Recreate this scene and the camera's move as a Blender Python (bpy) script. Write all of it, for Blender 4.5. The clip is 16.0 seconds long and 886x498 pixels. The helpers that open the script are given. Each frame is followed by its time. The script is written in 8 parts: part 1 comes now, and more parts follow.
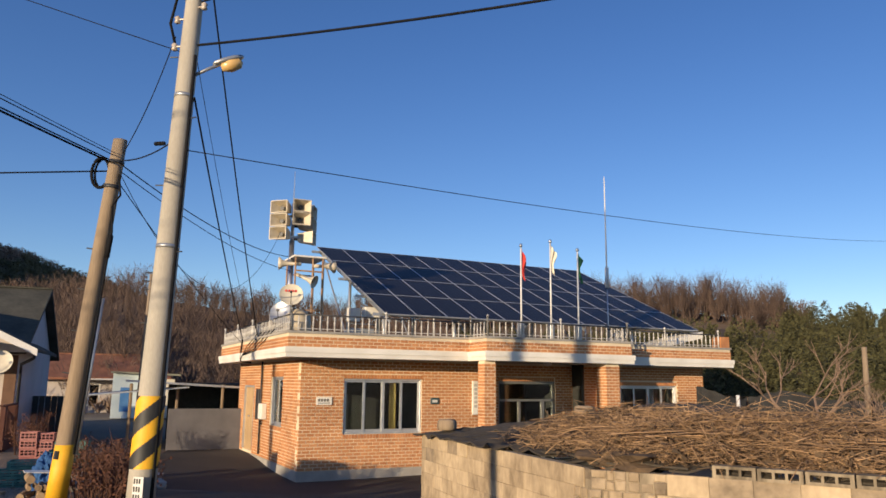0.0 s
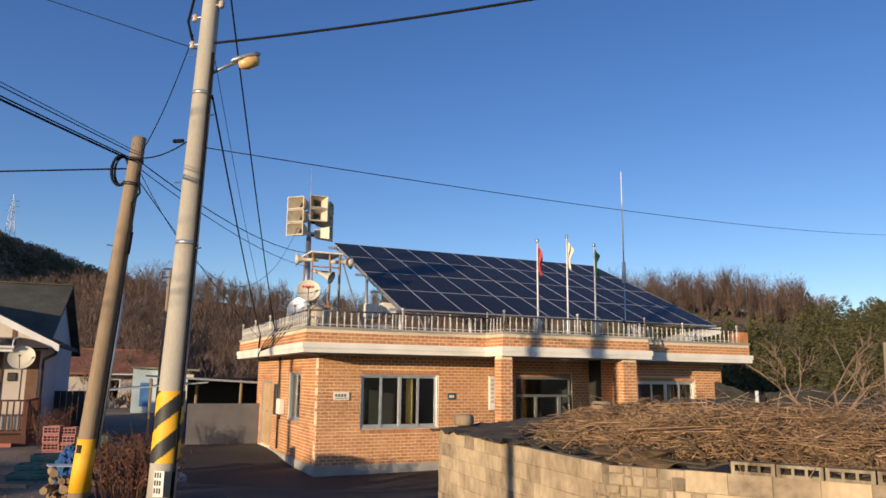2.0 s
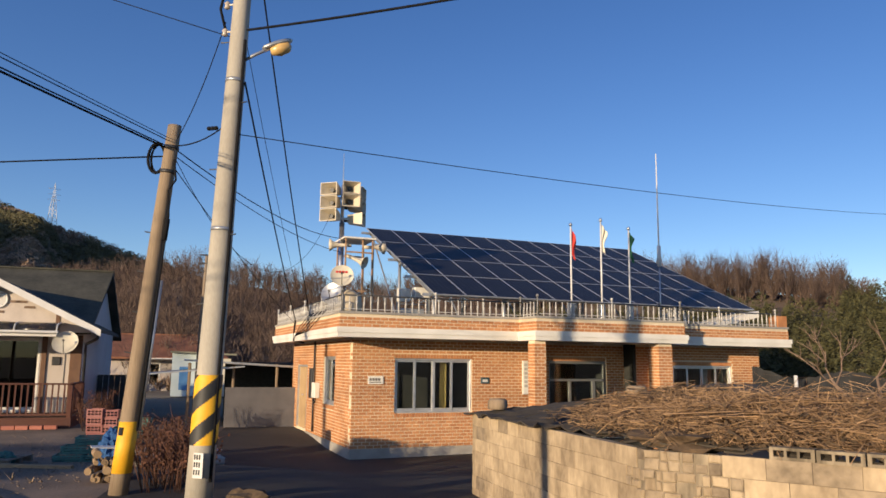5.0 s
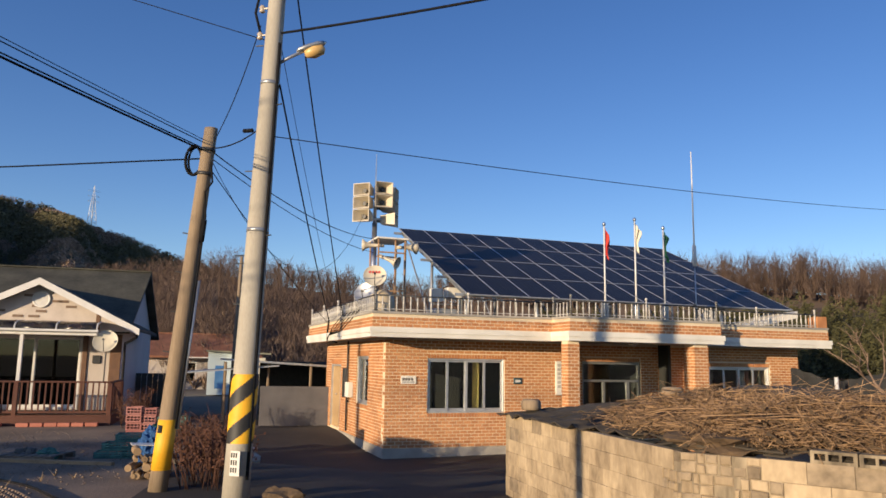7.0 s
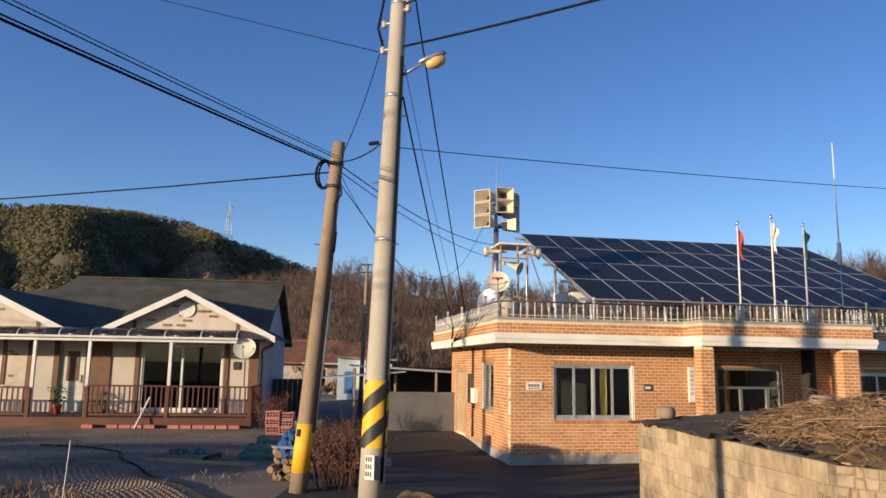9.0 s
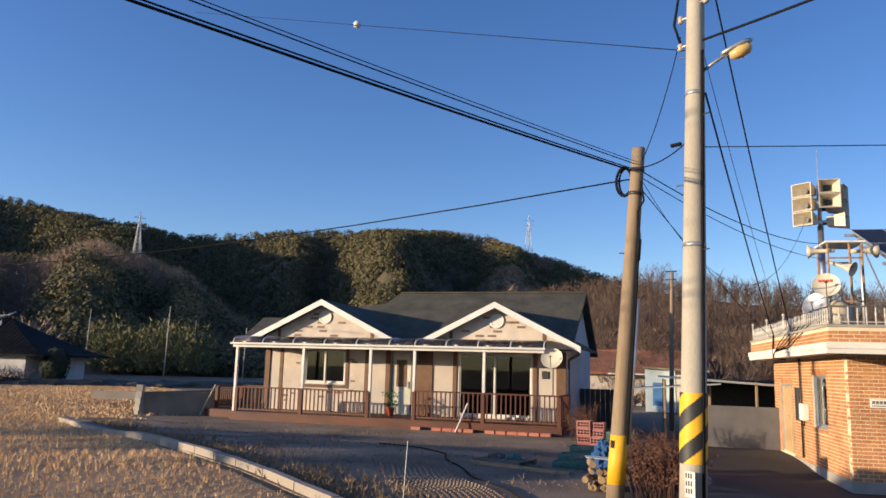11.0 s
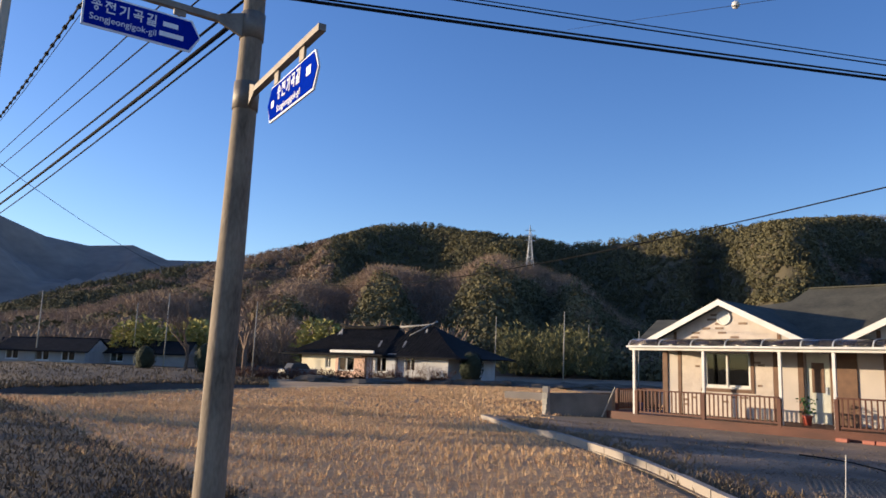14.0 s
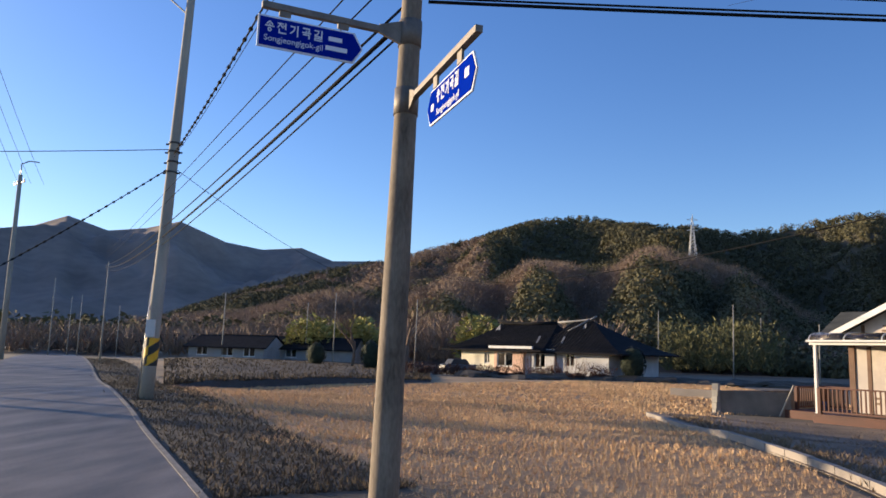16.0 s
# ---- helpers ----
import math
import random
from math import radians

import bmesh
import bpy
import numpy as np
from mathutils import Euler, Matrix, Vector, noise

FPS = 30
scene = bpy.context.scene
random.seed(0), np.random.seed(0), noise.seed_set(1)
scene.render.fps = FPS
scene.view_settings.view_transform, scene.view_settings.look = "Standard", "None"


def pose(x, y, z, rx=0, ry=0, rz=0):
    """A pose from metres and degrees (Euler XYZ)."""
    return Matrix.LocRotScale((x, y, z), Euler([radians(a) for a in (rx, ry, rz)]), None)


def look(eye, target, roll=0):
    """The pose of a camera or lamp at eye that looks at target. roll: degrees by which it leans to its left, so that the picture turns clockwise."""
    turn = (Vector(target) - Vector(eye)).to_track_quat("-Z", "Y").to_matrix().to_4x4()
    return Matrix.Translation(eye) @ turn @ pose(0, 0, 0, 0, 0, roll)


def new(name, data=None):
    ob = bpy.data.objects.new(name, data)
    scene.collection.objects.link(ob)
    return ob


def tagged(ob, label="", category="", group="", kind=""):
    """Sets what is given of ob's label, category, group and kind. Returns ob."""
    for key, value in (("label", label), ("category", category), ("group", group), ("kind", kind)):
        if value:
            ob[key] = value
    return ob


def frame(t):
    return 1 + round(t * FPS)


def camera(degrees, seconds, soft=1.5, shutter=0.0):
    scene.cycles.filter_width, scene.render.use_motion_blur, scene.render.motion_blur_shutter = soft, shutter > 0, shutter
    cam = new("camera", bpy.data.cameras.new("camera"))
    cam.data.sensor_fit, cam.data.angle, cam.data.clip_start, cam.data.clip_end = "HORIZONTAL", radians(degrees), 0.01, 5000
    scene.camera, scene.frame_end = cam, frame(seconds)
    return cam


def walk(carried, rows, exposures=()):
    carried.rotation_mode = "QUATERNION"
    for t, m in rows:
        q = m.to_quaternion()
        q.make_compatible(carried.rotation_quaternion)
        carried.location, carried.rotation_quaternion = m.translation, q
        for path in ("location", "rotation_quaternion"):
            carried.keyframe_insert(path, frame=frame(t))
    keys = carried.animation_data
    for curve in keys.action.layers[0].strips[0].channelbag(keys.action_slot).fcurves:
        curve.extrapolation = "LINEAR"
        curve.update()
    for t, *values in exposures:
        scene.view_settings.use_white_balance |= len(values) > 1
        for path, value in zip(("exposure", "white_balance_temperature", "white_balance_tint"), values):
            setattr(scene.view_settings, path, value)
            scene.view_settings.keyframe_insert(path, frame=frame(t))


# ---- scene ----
cam = camera(61.72, 16.0, soft=1.6)
# seconds, eye x y z, yaw, pitch, roll
ROWS = [
    (0.0, -0.004, -0.002, 1.593, 15.28, 10.24, -0.59),
    (0.5, -0.002, -0.001, 1.593, 15.37, 10.15, -0.52),
    (1.0, -0.001, 0.002, 1.591, 15.59, 10.08, -0.52),
    (1.5, -0.002, 0.006, 1.590, 15.95, 10.13, -0.64),
    (2.0, -0.007, -0.018, 1.593, 16.53, 9.88, -0.63),
    (2.5, -0.005, -0.005, 1.590, 17.10, 9.64, -0.80),
    (3.0, -0.006, 0.001, 1.587, 17.89, 9.08, -0.80),
    (3.5, -0.007, 0.002, 1.588, 18.35, 8.87, -0.81),
    (4.0, -0.008, -0.000, 1.591, 18.67, 8.75, -0.72),
    (6.5, -0.018, -0.009, 1.595, 20.38, 8.61, -0.83),
    (7.0, -0.026, -0.016, 1.597, 21.52, 8.63, -0.89),
    (7.5, -0.041, -0.024, 1.598, 23.45, 8.68, -0.89),
    (8.0, -0.056, -0.029, 1.602, 25.33, 8.73, -0.90),
    (8.2, -0.066, -0.026, 1.604, 26.15, 8.77, -0.86),
    (10.3, -0.145, -0.067, 1.603, 44.48, 9.21, -1.44),
    (10.5, -0.150, -0.071, 1.605, 47.30, 9.25, -1.57),
    (11.0, -0.156, -0.088, 1.606, 53.78, 9.18, -1.60),
    (11.5, -0.166, -0.107, 1.602, 59.43, 9.10, -1.65),
    (12.0, -0.178, -0.123, 1.596, 64.73, 8.93, -1.67),
    (12.5, -0.176, -0.161, 1.597, 69.38, 8.83, -1.67),
    (13.0, -0.187, -0.195, 1.602, 74.01, 8.81, -1.61),
    (13.5, -0.194, -0.220, 1.606, 78.85, 8.69, -1.75),
    (14.0, -0.197, -0.238, 1.610, 83.15, 8.54, -1.70),
    (14.5, -0.197, -0.258, 1.613, 86.79, 8.35, -1.67),
    (15.0, -0.193, -0.276, 1.618, 89.91, 8.21, -1.65),
    (15.5, -0.192, -0.282, 1.615, 92.78, 8.08, -1.65),
    (16.0, -0.190, -0.286, 1.616, 95.19, 7.86, -1.63),
]
walk(cam, [(t, pose(x, y, z, 90 + pitch, roll, yaw)) for t, x, y, z, yaw, pitch, roll in ROWS],
     [(0, 0.36), (8, 0.40), (10.5, 0.63), (12.5, 0.74), (16, 0.84)])

# ---- light ----
SUN_AZ, SUN_EL = 17.0, 7.5   # degrees west of due south, and above the horizon
world = bpy.data.worlds.new("sky")
scene.world = world
world.use_nodes = True
wn = world.node_tree.nodes
sky = wn.new("ShaderNodeTexSky")
sky.sky_type = "NISHITA"
sky.sun_disc = False
sky.sun_elevation = radians(24)
sky.sun_rotation = radians(180 + SUN_AZ)
sky.altitude = 200
sky.air_density, sky.dust_density, sky.ozone_density = 1.0, 0.4, 3.0
wn["Background"].inputs["Strength"].default_value = 0.100
tone = wn.new("ShaderNodeHueSaturation")
tone.inputs["Saturation"].default_value = 1.22
tone.inputs["Hue"].default_value = 0.512
world.node_tree.links.new(sky.outputs[0], tone.inputs["Color"])
world.node_tree.links.new(tone.outputs[0], wn["Background"].inputs[0])
sun_data = bpy.data.lights.new("sun", "SUN")
sun_data.energy, sun_data.angle, sun_data.color = 5.0, radians(0.6), (1.0, 0.78, 0.52)
sun = new("sun", sun_data)
sun.matrix_world = look((-math.sin(radians(SUN_AZ)) * 50, -math.cos(radians(SUN_AZ)) * 50, 50 * math.tan(radians(SUN_EL))), (0, 0, 0))


# ---- materials ----
def surf(name, c1, c2, scale=4.0, rough=0.8, bump=0.2, metal=0.0, fine=60.0, per_object=0.0, island=0.0, stretch=(1, 1, 1), spec=0.5, placed=False):
    """A procedural surface: two colours mixed by broad and fine noise, with fine relief."""
    m = bpy.data.materials.new(name)
    m.use_nodes = True
    nt, nodes = m.node_tree, m.node_tree.nodes
    p = nodes["Principled BSDF"]
    p.inputs["Roughness"].default_value, p.inputs["Metallic"].default_value = rough, metal
    p.inputs["Specular IOR Level"].default_value = spec
    co = nodes.new("ShaderNodeTexCoord")
    mp = nodes.new("ShaderNodeMapping")
    mp.inputs["Scale"].default_value = stretch
    geo = nodes.new("ShaderNodeNewGeometry") if placed else None
    nt.links.new(geo.outputs["Position"] if placed else co.outputs["Object"], mp.inputs["Vector"])
    big, small = nodes.new("ShaderNodeTexNoise"), nodes.new("ShaderNodeTexNoise")
    big.inputs["Scale"].default_value, big.inputs["Detail"].default_value = scale, 5
    small.inputs["Scale"].default_value, small.inputs["Detail"].default_value = fine, 3
    for t in (big, small):
        nt.links.new(mp.outputs[0], t.inputs["Vector"])
    add = nodes.new("ShaderNodeMath")
    add.operation = "MULTIPLY_ADD"
    add.inputs[1].default_value = 0.45
    nt.links.new(small.outputs["Fac"], add.inputs[0])
    nt.links.new(big.outputs["Fac"], add.inputs[2])
    last = add.outputs[0]
    if per_object or island:
        info = nodes.new("ShaderNodeObjectInfo" if per_object else "ShaderNodeNewGeometry")
        k = nodes.new("ShaderNodeMath")
        k.operation = "MULTIPLY_ADD"
        k.inputs[1].default_value = per_object or island
        nt.links.new(info.outputs["Random" if per_object else "Random Per Island"], k.inputs[0])
        nt.links.new(last, k.inputs[2])
        last = k.outputs[0]
    ramp = nodes.new("ShaderNodeMapRange")
    extra = per_object or island
    ramp.inputs["From Min"].default_value, ramp.inputs["From Max"].default_value = 0.45 + extra * 0.2, 1.0 + extra * 0.8
    nt.links.new(last, ramp.inputs["Value"])
    mix = nodes.new("ShaderNodeMix")
    mix.data_type = "RGBA"
    mix.inputs["A"].default_value, mix.inputs["B"].default_value = (*c1, 1), (*c2, 1)
    nt.links.new(ramp.outputs[0], mix.inputs["Factor"])
    nt.links.new(mix.outputs["Result"], p.inputs["Base Color"])
    if bump:
        b = nodes.new("ShaderNodeBump")
        b.inputs["Strength"].default_value = bump
        b.inputs["Distance"].default_value = 0.02
        nt.links.new(add.outputs[0], b.inputs["Height"])
        nt.links.new(b.outputs[0], p.inputs["Normal"])
    return m


def glass_mat(name, tint, rough=0.02):
    m = bpy.data.materials.new(name)
    m.use_nodes = True
    p = m.node_tree.nodes["Principled BSDF"]
    p.inputs["Base Color"].default_value = (*tint, 1)
    p.inputs["Roughness"].default_value = rough
    p.inputs["Transmission Weight"].default_value = 1.0
    p.inputs["IOR"].default_value = 1.45
    return m


BRICK = surf("orange_brick", (0.34, 0.130, 0.048), (0.58, 0.275, 0.115), 3.0, 0.85, 0.3, fine=40, island=0.35)
BRICK_ONE = surf("orange_brick_single", (0.34, 0.130, 0.048), (0.58, 0.275, 0.115), 3.0, 0.85, 0.3, fine=40, per_object=0.35, placed=True)
MORTAR = surf("mortar", (0.62, 0.50, 0.34), (0.78, 0.66, 0.47), 2.0, 0.95, 0.3)
CONCRETE = surf("concrete", (0.26, 0.24, 0.21), (0.42, 0.39, 0.34), 1.5, 0.9, 0.3)
POLE_CONCRETE = surf("pole_concrete", (0.29, 0.262, 0.215), (0.43, 0.395, 0.33), 2.5, 0.85, 0.15, stretch=(1, 1, 0.25))
WHITE_TRIM = surf("white_cornice_paint", (0.60, 0.57, 0.50), (0.80, 0.77, 0.70), 1.2, 0.7, 0.1)
WHITE = surf("white_paint", (0.54, 0.525, 0.49), (0.70, 0.685, 0.655), 2.0, 0.5, 0.05)
STEEL = surf("stainless_steel", (0.55, 0.55, 0.56), (0.72, 0.72, 0.73), 6.0, 0.3, 0.03, metal=0.9)
GALV = surf("galvanised_steel", (0.35, 0.36, 0.37), (0.50, 0.51, 0.52), 8.0, 0.45, 0.05, metal=0.7)
DARK = surf("dark_metal", (0.02, 0.02, 0.022), (0.05, 0.05, 0.05), 8.0, 0.5, 0.05)
CABLE = surf("black_cable", (0.008, 0.008, 0.009), (0.018, 0.018, 0.02), 8.0, 0.9, 0.0, spec=0.08)
ALU = surf("aluminium_frame", (0.45, 0.45, 0.45), (0.6, 0.6, 0.6), 5.0, 0.4, 0.03, metal=0.6)
GLASS = glass_mat("window_glass", (0.75, 0.82, 0.80))
# near-black colour stands in for the shade inside rooms
ROOM = surf("room_painted_shade", (0.018, 0.02, 0.018), (0.045, 0.046, 0.04), 1.0, 0.9, 0.0)
WOOD_POLE = surf("weathered_wood_pole", (0.17, 0.122, 0.078), (0.31, 0.235, 0.155), 5.0, 0.9, 0.4, stretch=(1, 1, 0.12))
YELLOW = surf("yellow_paint", (0.68, 0.34, 0.012), (0.84, 0.47, 0.025), 5.0, 0.6, 0.05)
BLACK = surf("black_paint", (0.015, 0.015, 0.015), (0.035, 0.034, 0.032), 5.0, 0.6, 0.05)
ASPHALT = surf("asphalt", (0.038, 0.036, 0.036), (0.085, 0.08, 0.076), 0.35, 0.85, 0.5, fine=90)
# stretched dark-to-pale noise paints shadow streaks along with the wear
ROAD = surf("road_wear_and_shadow", (0.020, 0.016, 0.014), (0.25, 0.198, 0.155), 0.9, 0.58, 0.6, fine=60, stretch=(0.45, 1.6, 1))
EARTH = surf("dry_ground", (0.10, 0.075, 0.05), (0.24, 0.19, 0.13), 0.15, 0.95, 0.6, fine=9)


# ---- mesh helpers ----
def box(bm, x0, y0, z0, x1, y1, z1, m=None):
    v = [bm.verts.new((x, y, z)) for z in (z0, z1) for x, y in ((x0, y0), (x1, y0), (x1, y1), (x0, y1))]
    if m is not None:
        for k in v:
            k.co = m @ k.co
    for f in ((3, 2, 1, 0), (4, 5, 6, 7), (0, 1, 5, 4), (1, 2, 6, 5), (2, 3, 7, 6), (3, 0, 4, 7)):
        bm.faces.new([v[i] for i in f])
    return v


def tube(bm, p0, p1, r0, r1=None, n=8, caps=True):
    """A tapered round bar between two points."""
    p0, p1 = Vector(p0), Vector(p1)
    r1 = r0 if r1 is None else r1
    d = (p1 - p0).normalized()
    a = d.orthogonal().normalized()
    b = d.cross(a)
    rings = []
    for p, r in ((p0, r0), (p1, r1)):
        rings.append([bm.verts.new(p + (a * math.cos(k * math.tau / n) + b * math.sin(k * math.tau / n)) * r) for k in range(n)])
    for k in range(n):
        f = bm.faces.new((rings[0][k], rings[0][(k + 1) % n], rings[1][(k + 1) % n], rings[1][k]))
        f.smooth = n > 6
    if caps:
        bm.faces.new(rings[0][::-1])
        bm.faces.new(rings[1])


def pipe(bm, pts, r, n=6):
    """A bent round bar through points."""
    pts = [Vector(p) for p in pts]
    prev = None
    up = Vector((0.31, 0.17, 0.93)).normalized()
    for i, p in enumerate(pts):
        d = (pts[min(i + 1, len(pts) - 1)] - pts[max(i - 1, 0)]).normalized()
        a = d.cross(up)
        a = a.normalized() if a.length > 0.01 else d.orthogonal().normalized()
        b = d.cross(a)
        ring = [bm.verts.new(p + (a * math.cos(k * math.tau / n) + b * math.sin(k * math.tau / n)) * r) for k in range(n)]
        if prev:
            for k in range(n):
                bm.faces.new((prev[k], prev[(k + 1) % n], ring[(k + 1) % n], ring[k])).smooth = True
        else:
            bm.faces.new(ring[::-1])
        prev = ring
    bm.faces.new(prev)


def lathe(bm, profile, n=20, m=None, close=True):
    """A turned shape: profile is (radius, height) from the bottom up."""
    rings = []
    for r, z in profile:
        ring = []
        for k in range(n):
            c = Vector((r * math.cos(k * math.tau / n), r * math.sin(k * math.tau / n), z))
            ring.append(bm.verts.new(m @ c if m is not None else c))
        rings.append(ring)
    for a, b in zip(rings, rings[1:]):
        for k in range(n):
            bm.faces.new((a[k], a[(k + 1) % n], b[(k + 1) % n], b[k])).smooth = True
    if close:
        bm.faces.new(rings[0][::-1])
        bm.faces.new(rings[-1])


def poly(bm, pts, depth):
    """A flat shape with thickness: pts in 3D, pushed along depth."""
    d = Vector(depth)
    a = [bm.verts.new(Vector(p)) for p in pts]
    b = [bm.verts.new(Vector(p) + d) for p in pts]
    n = len(a)
    bm.faces.new(a)
    bm.faces.new(b[::-1])
    for k in range(n):
        bm.faces.new((a[k], b[k], b[(k + 1) % n], a[(k + 1) % n]))


def link(name, bm, material, normals=True):
    if normals:
        bmesh.ops.recalc_face_normals(bm, faces=bm.faces)
    me = bpy.data.meshes.new(name)
    bm.to_mesh(me)
    bm.free()
    for m in (material if isinstance(material, (list, tuple)) else (material,)):
        me.materials.append(m)
    return new(name, me)


def part(name, bm, material, parent, label="", bevel=0.0, normals=True):
    if bevel:
        bmesh.ops.bevel(bm, geom=list(bm.edges), offset=bevel, segments=1, affect="EDGES", clamp_overlap=True)
    ob = link(name, bm, material, normals)
    ob.parent = parent
    if label:
        ob["label"] = label
    return ob


def solo(name, bm, material, label, category, m=None, group="", kind="", normals=True):
    ob = link(name, bm, material, normals)
    if m is not None:
        ob.matrix_world = m
    return tagged(ob, label, category, group, kind)


def thing(name, label, category, m=None, group="", kind=""):
    e = new(name)
    e.empty_display_size = 0.2
    if m is not None:
        e.matrix_world = m
    return tagged(e, label, category, group, kind)


def B():
    return bmesh.new()


def boxes(name, specs, material, parent, label="", bevel=0.0):
    bm = B()
    for s in specs:
        box(bm, *s)
    return part(name, bm, material, parent, label, bevel)


def lump(bm, c, s, seed, n=3, rough=0.18):
    """An uneven rounded heap."""
    r = bmesh.ops.create_icosphere(bm, subdivisions=n, radius=1.0)
    for v in r["verts"]:
        d = v.co.normalized()
        k = 1 + rough * noise.noise(d * 1.7 + Vector((seed, 0, 0))) + rough * .5 * noise.noise(d * 5 + Vector((0, seed, 0)))
        v.co = Vector(c) + Vector((d.x * s[0], d.y * s[1], d.z * s[2])) * k


# ---- ground ----
LEVELS = [(0, 0, 0), (-5.97, 8.1, -0.22), (-7.2, 8.1, -0.15), (-8.75, 17.9, -0.95), (2, 28, -0.95), (-14, 23.8, -0.72), (-3, 19, -0.92),
          (-27, 10.4, -0.42), (-18, 17.6, -0.42), (-22, 13, -0.42), (-14, 4.3, -0.06), (-24.5, 4, -0.25), (-19.8, -10.2, 0.1), (-52, -30, 0.2), (-45, 0, -0.3), (-35, -5, -0.25),
          (-70, 3, -0.3), (6, 9, -0.3), (-2.6, 12, -0.6), (12, 5, 0), (0, -20, 0.1), (-10, -4.5, 0.0), (-60, 30, -0.4), (20, 40, -0.9)]


def gz(x, y):
    w = s = 0.0
    for a, b, h in LEVELS:
        k = 1.0 / ((x - a) ** 2 + (y - b) ** 2 + 3.0) ** 2
        w += k
        s += k * h
    return s / w


def sheet(xs, ys, lift=0.0, m=None, height=gz):
    bm = B()
    g = []
    for y in ys:
        row = []
        for x in xs:
            p = m @ Vector((x, y, 0)) if m is not None else Vector((x, y, 0))
            row.append(bm.verts.new((p.x, p.y, height(p.x, p.y) + lift)))
        g.append(row)
    for a, b in zip(g, g[1:]):
        for k in range(len(a) - 1):
            bm.faces.new((a[k], a[k + 1], b[k + 1], b[k])).smooth = True
    return bm


def steps(a, b, n):
    return [a + (b - a) * k / n for k in range(n + 1)]


far_x = [-4000, -2000, -1000, -500, -250, -150, -110] + steps(-90, 40, 130) + [60, 100, 200, 500, 1000, 2000, 4000]
far_y = [-4000, -2000, -1000, -500, -250, -120, -80] + steps(-60, 60, 120) + [80, 110, 150, 250, 500, 1000, 2000, 4000]
solo("ground", sheet(far_x, far_y, -0.04), EARTH, "dry brown winter ground of the village", "ground", kind="structure")

# ---- road, yard, field ----
RM = pose(-8.0, -3.48, 0, 0, 0, 211.9)       # along the road, away from the walker; +y is the walker's left
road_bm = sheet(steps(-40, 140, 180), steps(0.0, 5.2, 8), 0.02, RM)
solo("road", road_bm, ROAD, "grey worn village road, wear and shadow streaks put into its colour", "road", kind="structure")
EDGE = surf("pale_road_edge", (0.13, 0.115, 0.10), (0.30, 0.27, 0.24), 3.0, 0.9, 0.3)
bm = B()
for k in range(-8, 60):
    a, b = RM @ Vector((k * 1.5, -0.10, 0)), RM @ Vector((k * 1.5 + 1.48, 0.06, 0))
    za, zb = gz(a.x, a.y), gz(b.x, b.y)
    c = [RM @ Vector((k * 1.5, -0.05, 0)), RM @ Vector((k * 1.5 + 1.48, -0.05, 0)), RM @ Vector((k * 1.5 + 1.48, 0.04, 0)), RM @ Vector((k * 1.5, 0.04, 0))]
    poly(bm, [(p.x, p.y, gz(p.x, p.y) + 0.03) for p in c], (0, 0, -0.12))
solo("road_edging", bm, EDGE, "pale concrete strip along the road edge", "edging", kind="structure")
YARD = surf("dark_yard", (0.022, 0.018, 0.015), (0.060, 0.049, 0.040), 0.5, 0.9, 0.5, fine=70)
PALE = surf("pale_concrete", (0.22, 0.19, 0.16), (0.36, 0.31, 0.26), 0.7, 0.9, 0.3, fine=40)
GRAVEL = surf("grey_gravel", (0.090, 0.062, 0.042), (0.32, 0.23, 0.155), 0.6, 0.95, 0.8, fine=28)
solo("driveway", sheet(steps(-1.5, 1.0, 16), steps(0, 1, 30), 0.0, None, lambda x, y: 0), YARD, "dark asphalt driveway beside the brick hall", "driveway", kind="structure")
drive = bpy.data.objects["driveway"]
for v in drive.data.vertices:      # a band from the road up to the shed, widening in front of the hall
    s, t = (v.co.x + 1.5) / 2.5, v.co.y
    left = Vector((-4.6, 3.0)).lerp(Vector((-16.0, 23.0)), t)
    right = Vector((2.0, 4.2)).lerp(Vector((-9.0, 27.0)), t)
    if t > 0.2:
        right = Vector((0.6, 8.6)).lerp(Vector((-4.0, 30.0)), (t - 0.2) / 0.8)
    p = left.lerp(right, s)
    v.co = (p.x, p.y, gz(p.x, p.y) + 0.012)
HM = pose(-27.1, 10.4, 0, 0, 0, 36.9)
solo("gravel_yard", sheet(steps(-27, -6.4, 66), steps(4.55, 24, 50), 0.0), GRAVEL, "grey gravel yard in front of the white house", "yard", kind="structure")
STUBBLE = surf("straw_field", (0.20, 0.125, 0.066), (0.52, 0.34, 0.175), 0.6, 0.95, 0.9, fine=11)
solo("field", sheet(steps(-60, -6.5, 90), steps(-40, 4.4, 80), -0.02), STUBBLE, "harvested rice field with dry straw stubble", "field", kind="structure")
for v in bpy.data.objects["field"].data.vertices:    # keep it off the road
    q = RM.inverted() @ Vector((v.co.x, v.co.y, 0))
    if q.y > -0.5:
        q.y = -0.5
        w = RM @ q
        v.co = (w.x, w.y, gz(w.x, w.y) - 0.06)

# verge colour is darkened in place of the shade lying along the road
VERGE = surf("grass_verge_shade", (0.050, 0.036, 0.023), (0.13, 0.096, 0.060), 1.4, 0.95, 0.9, fine=14)
solo("verge", sheet(steps(-2, 110, 110), steps(-2.35, -0.06, 6), 0.005, RM), VERGE, "grass verge between road and field, darkened for shade", "verge", kind="structure")
# raised plot beyond the field, shade painted into its dark earth colour
FAR_EDGE = [Vector((-28.0, -13.5)), Vector((-33.5, -11.7)), Vector((-39.7, -9.4)), Vector((-46.5, -5.2))]


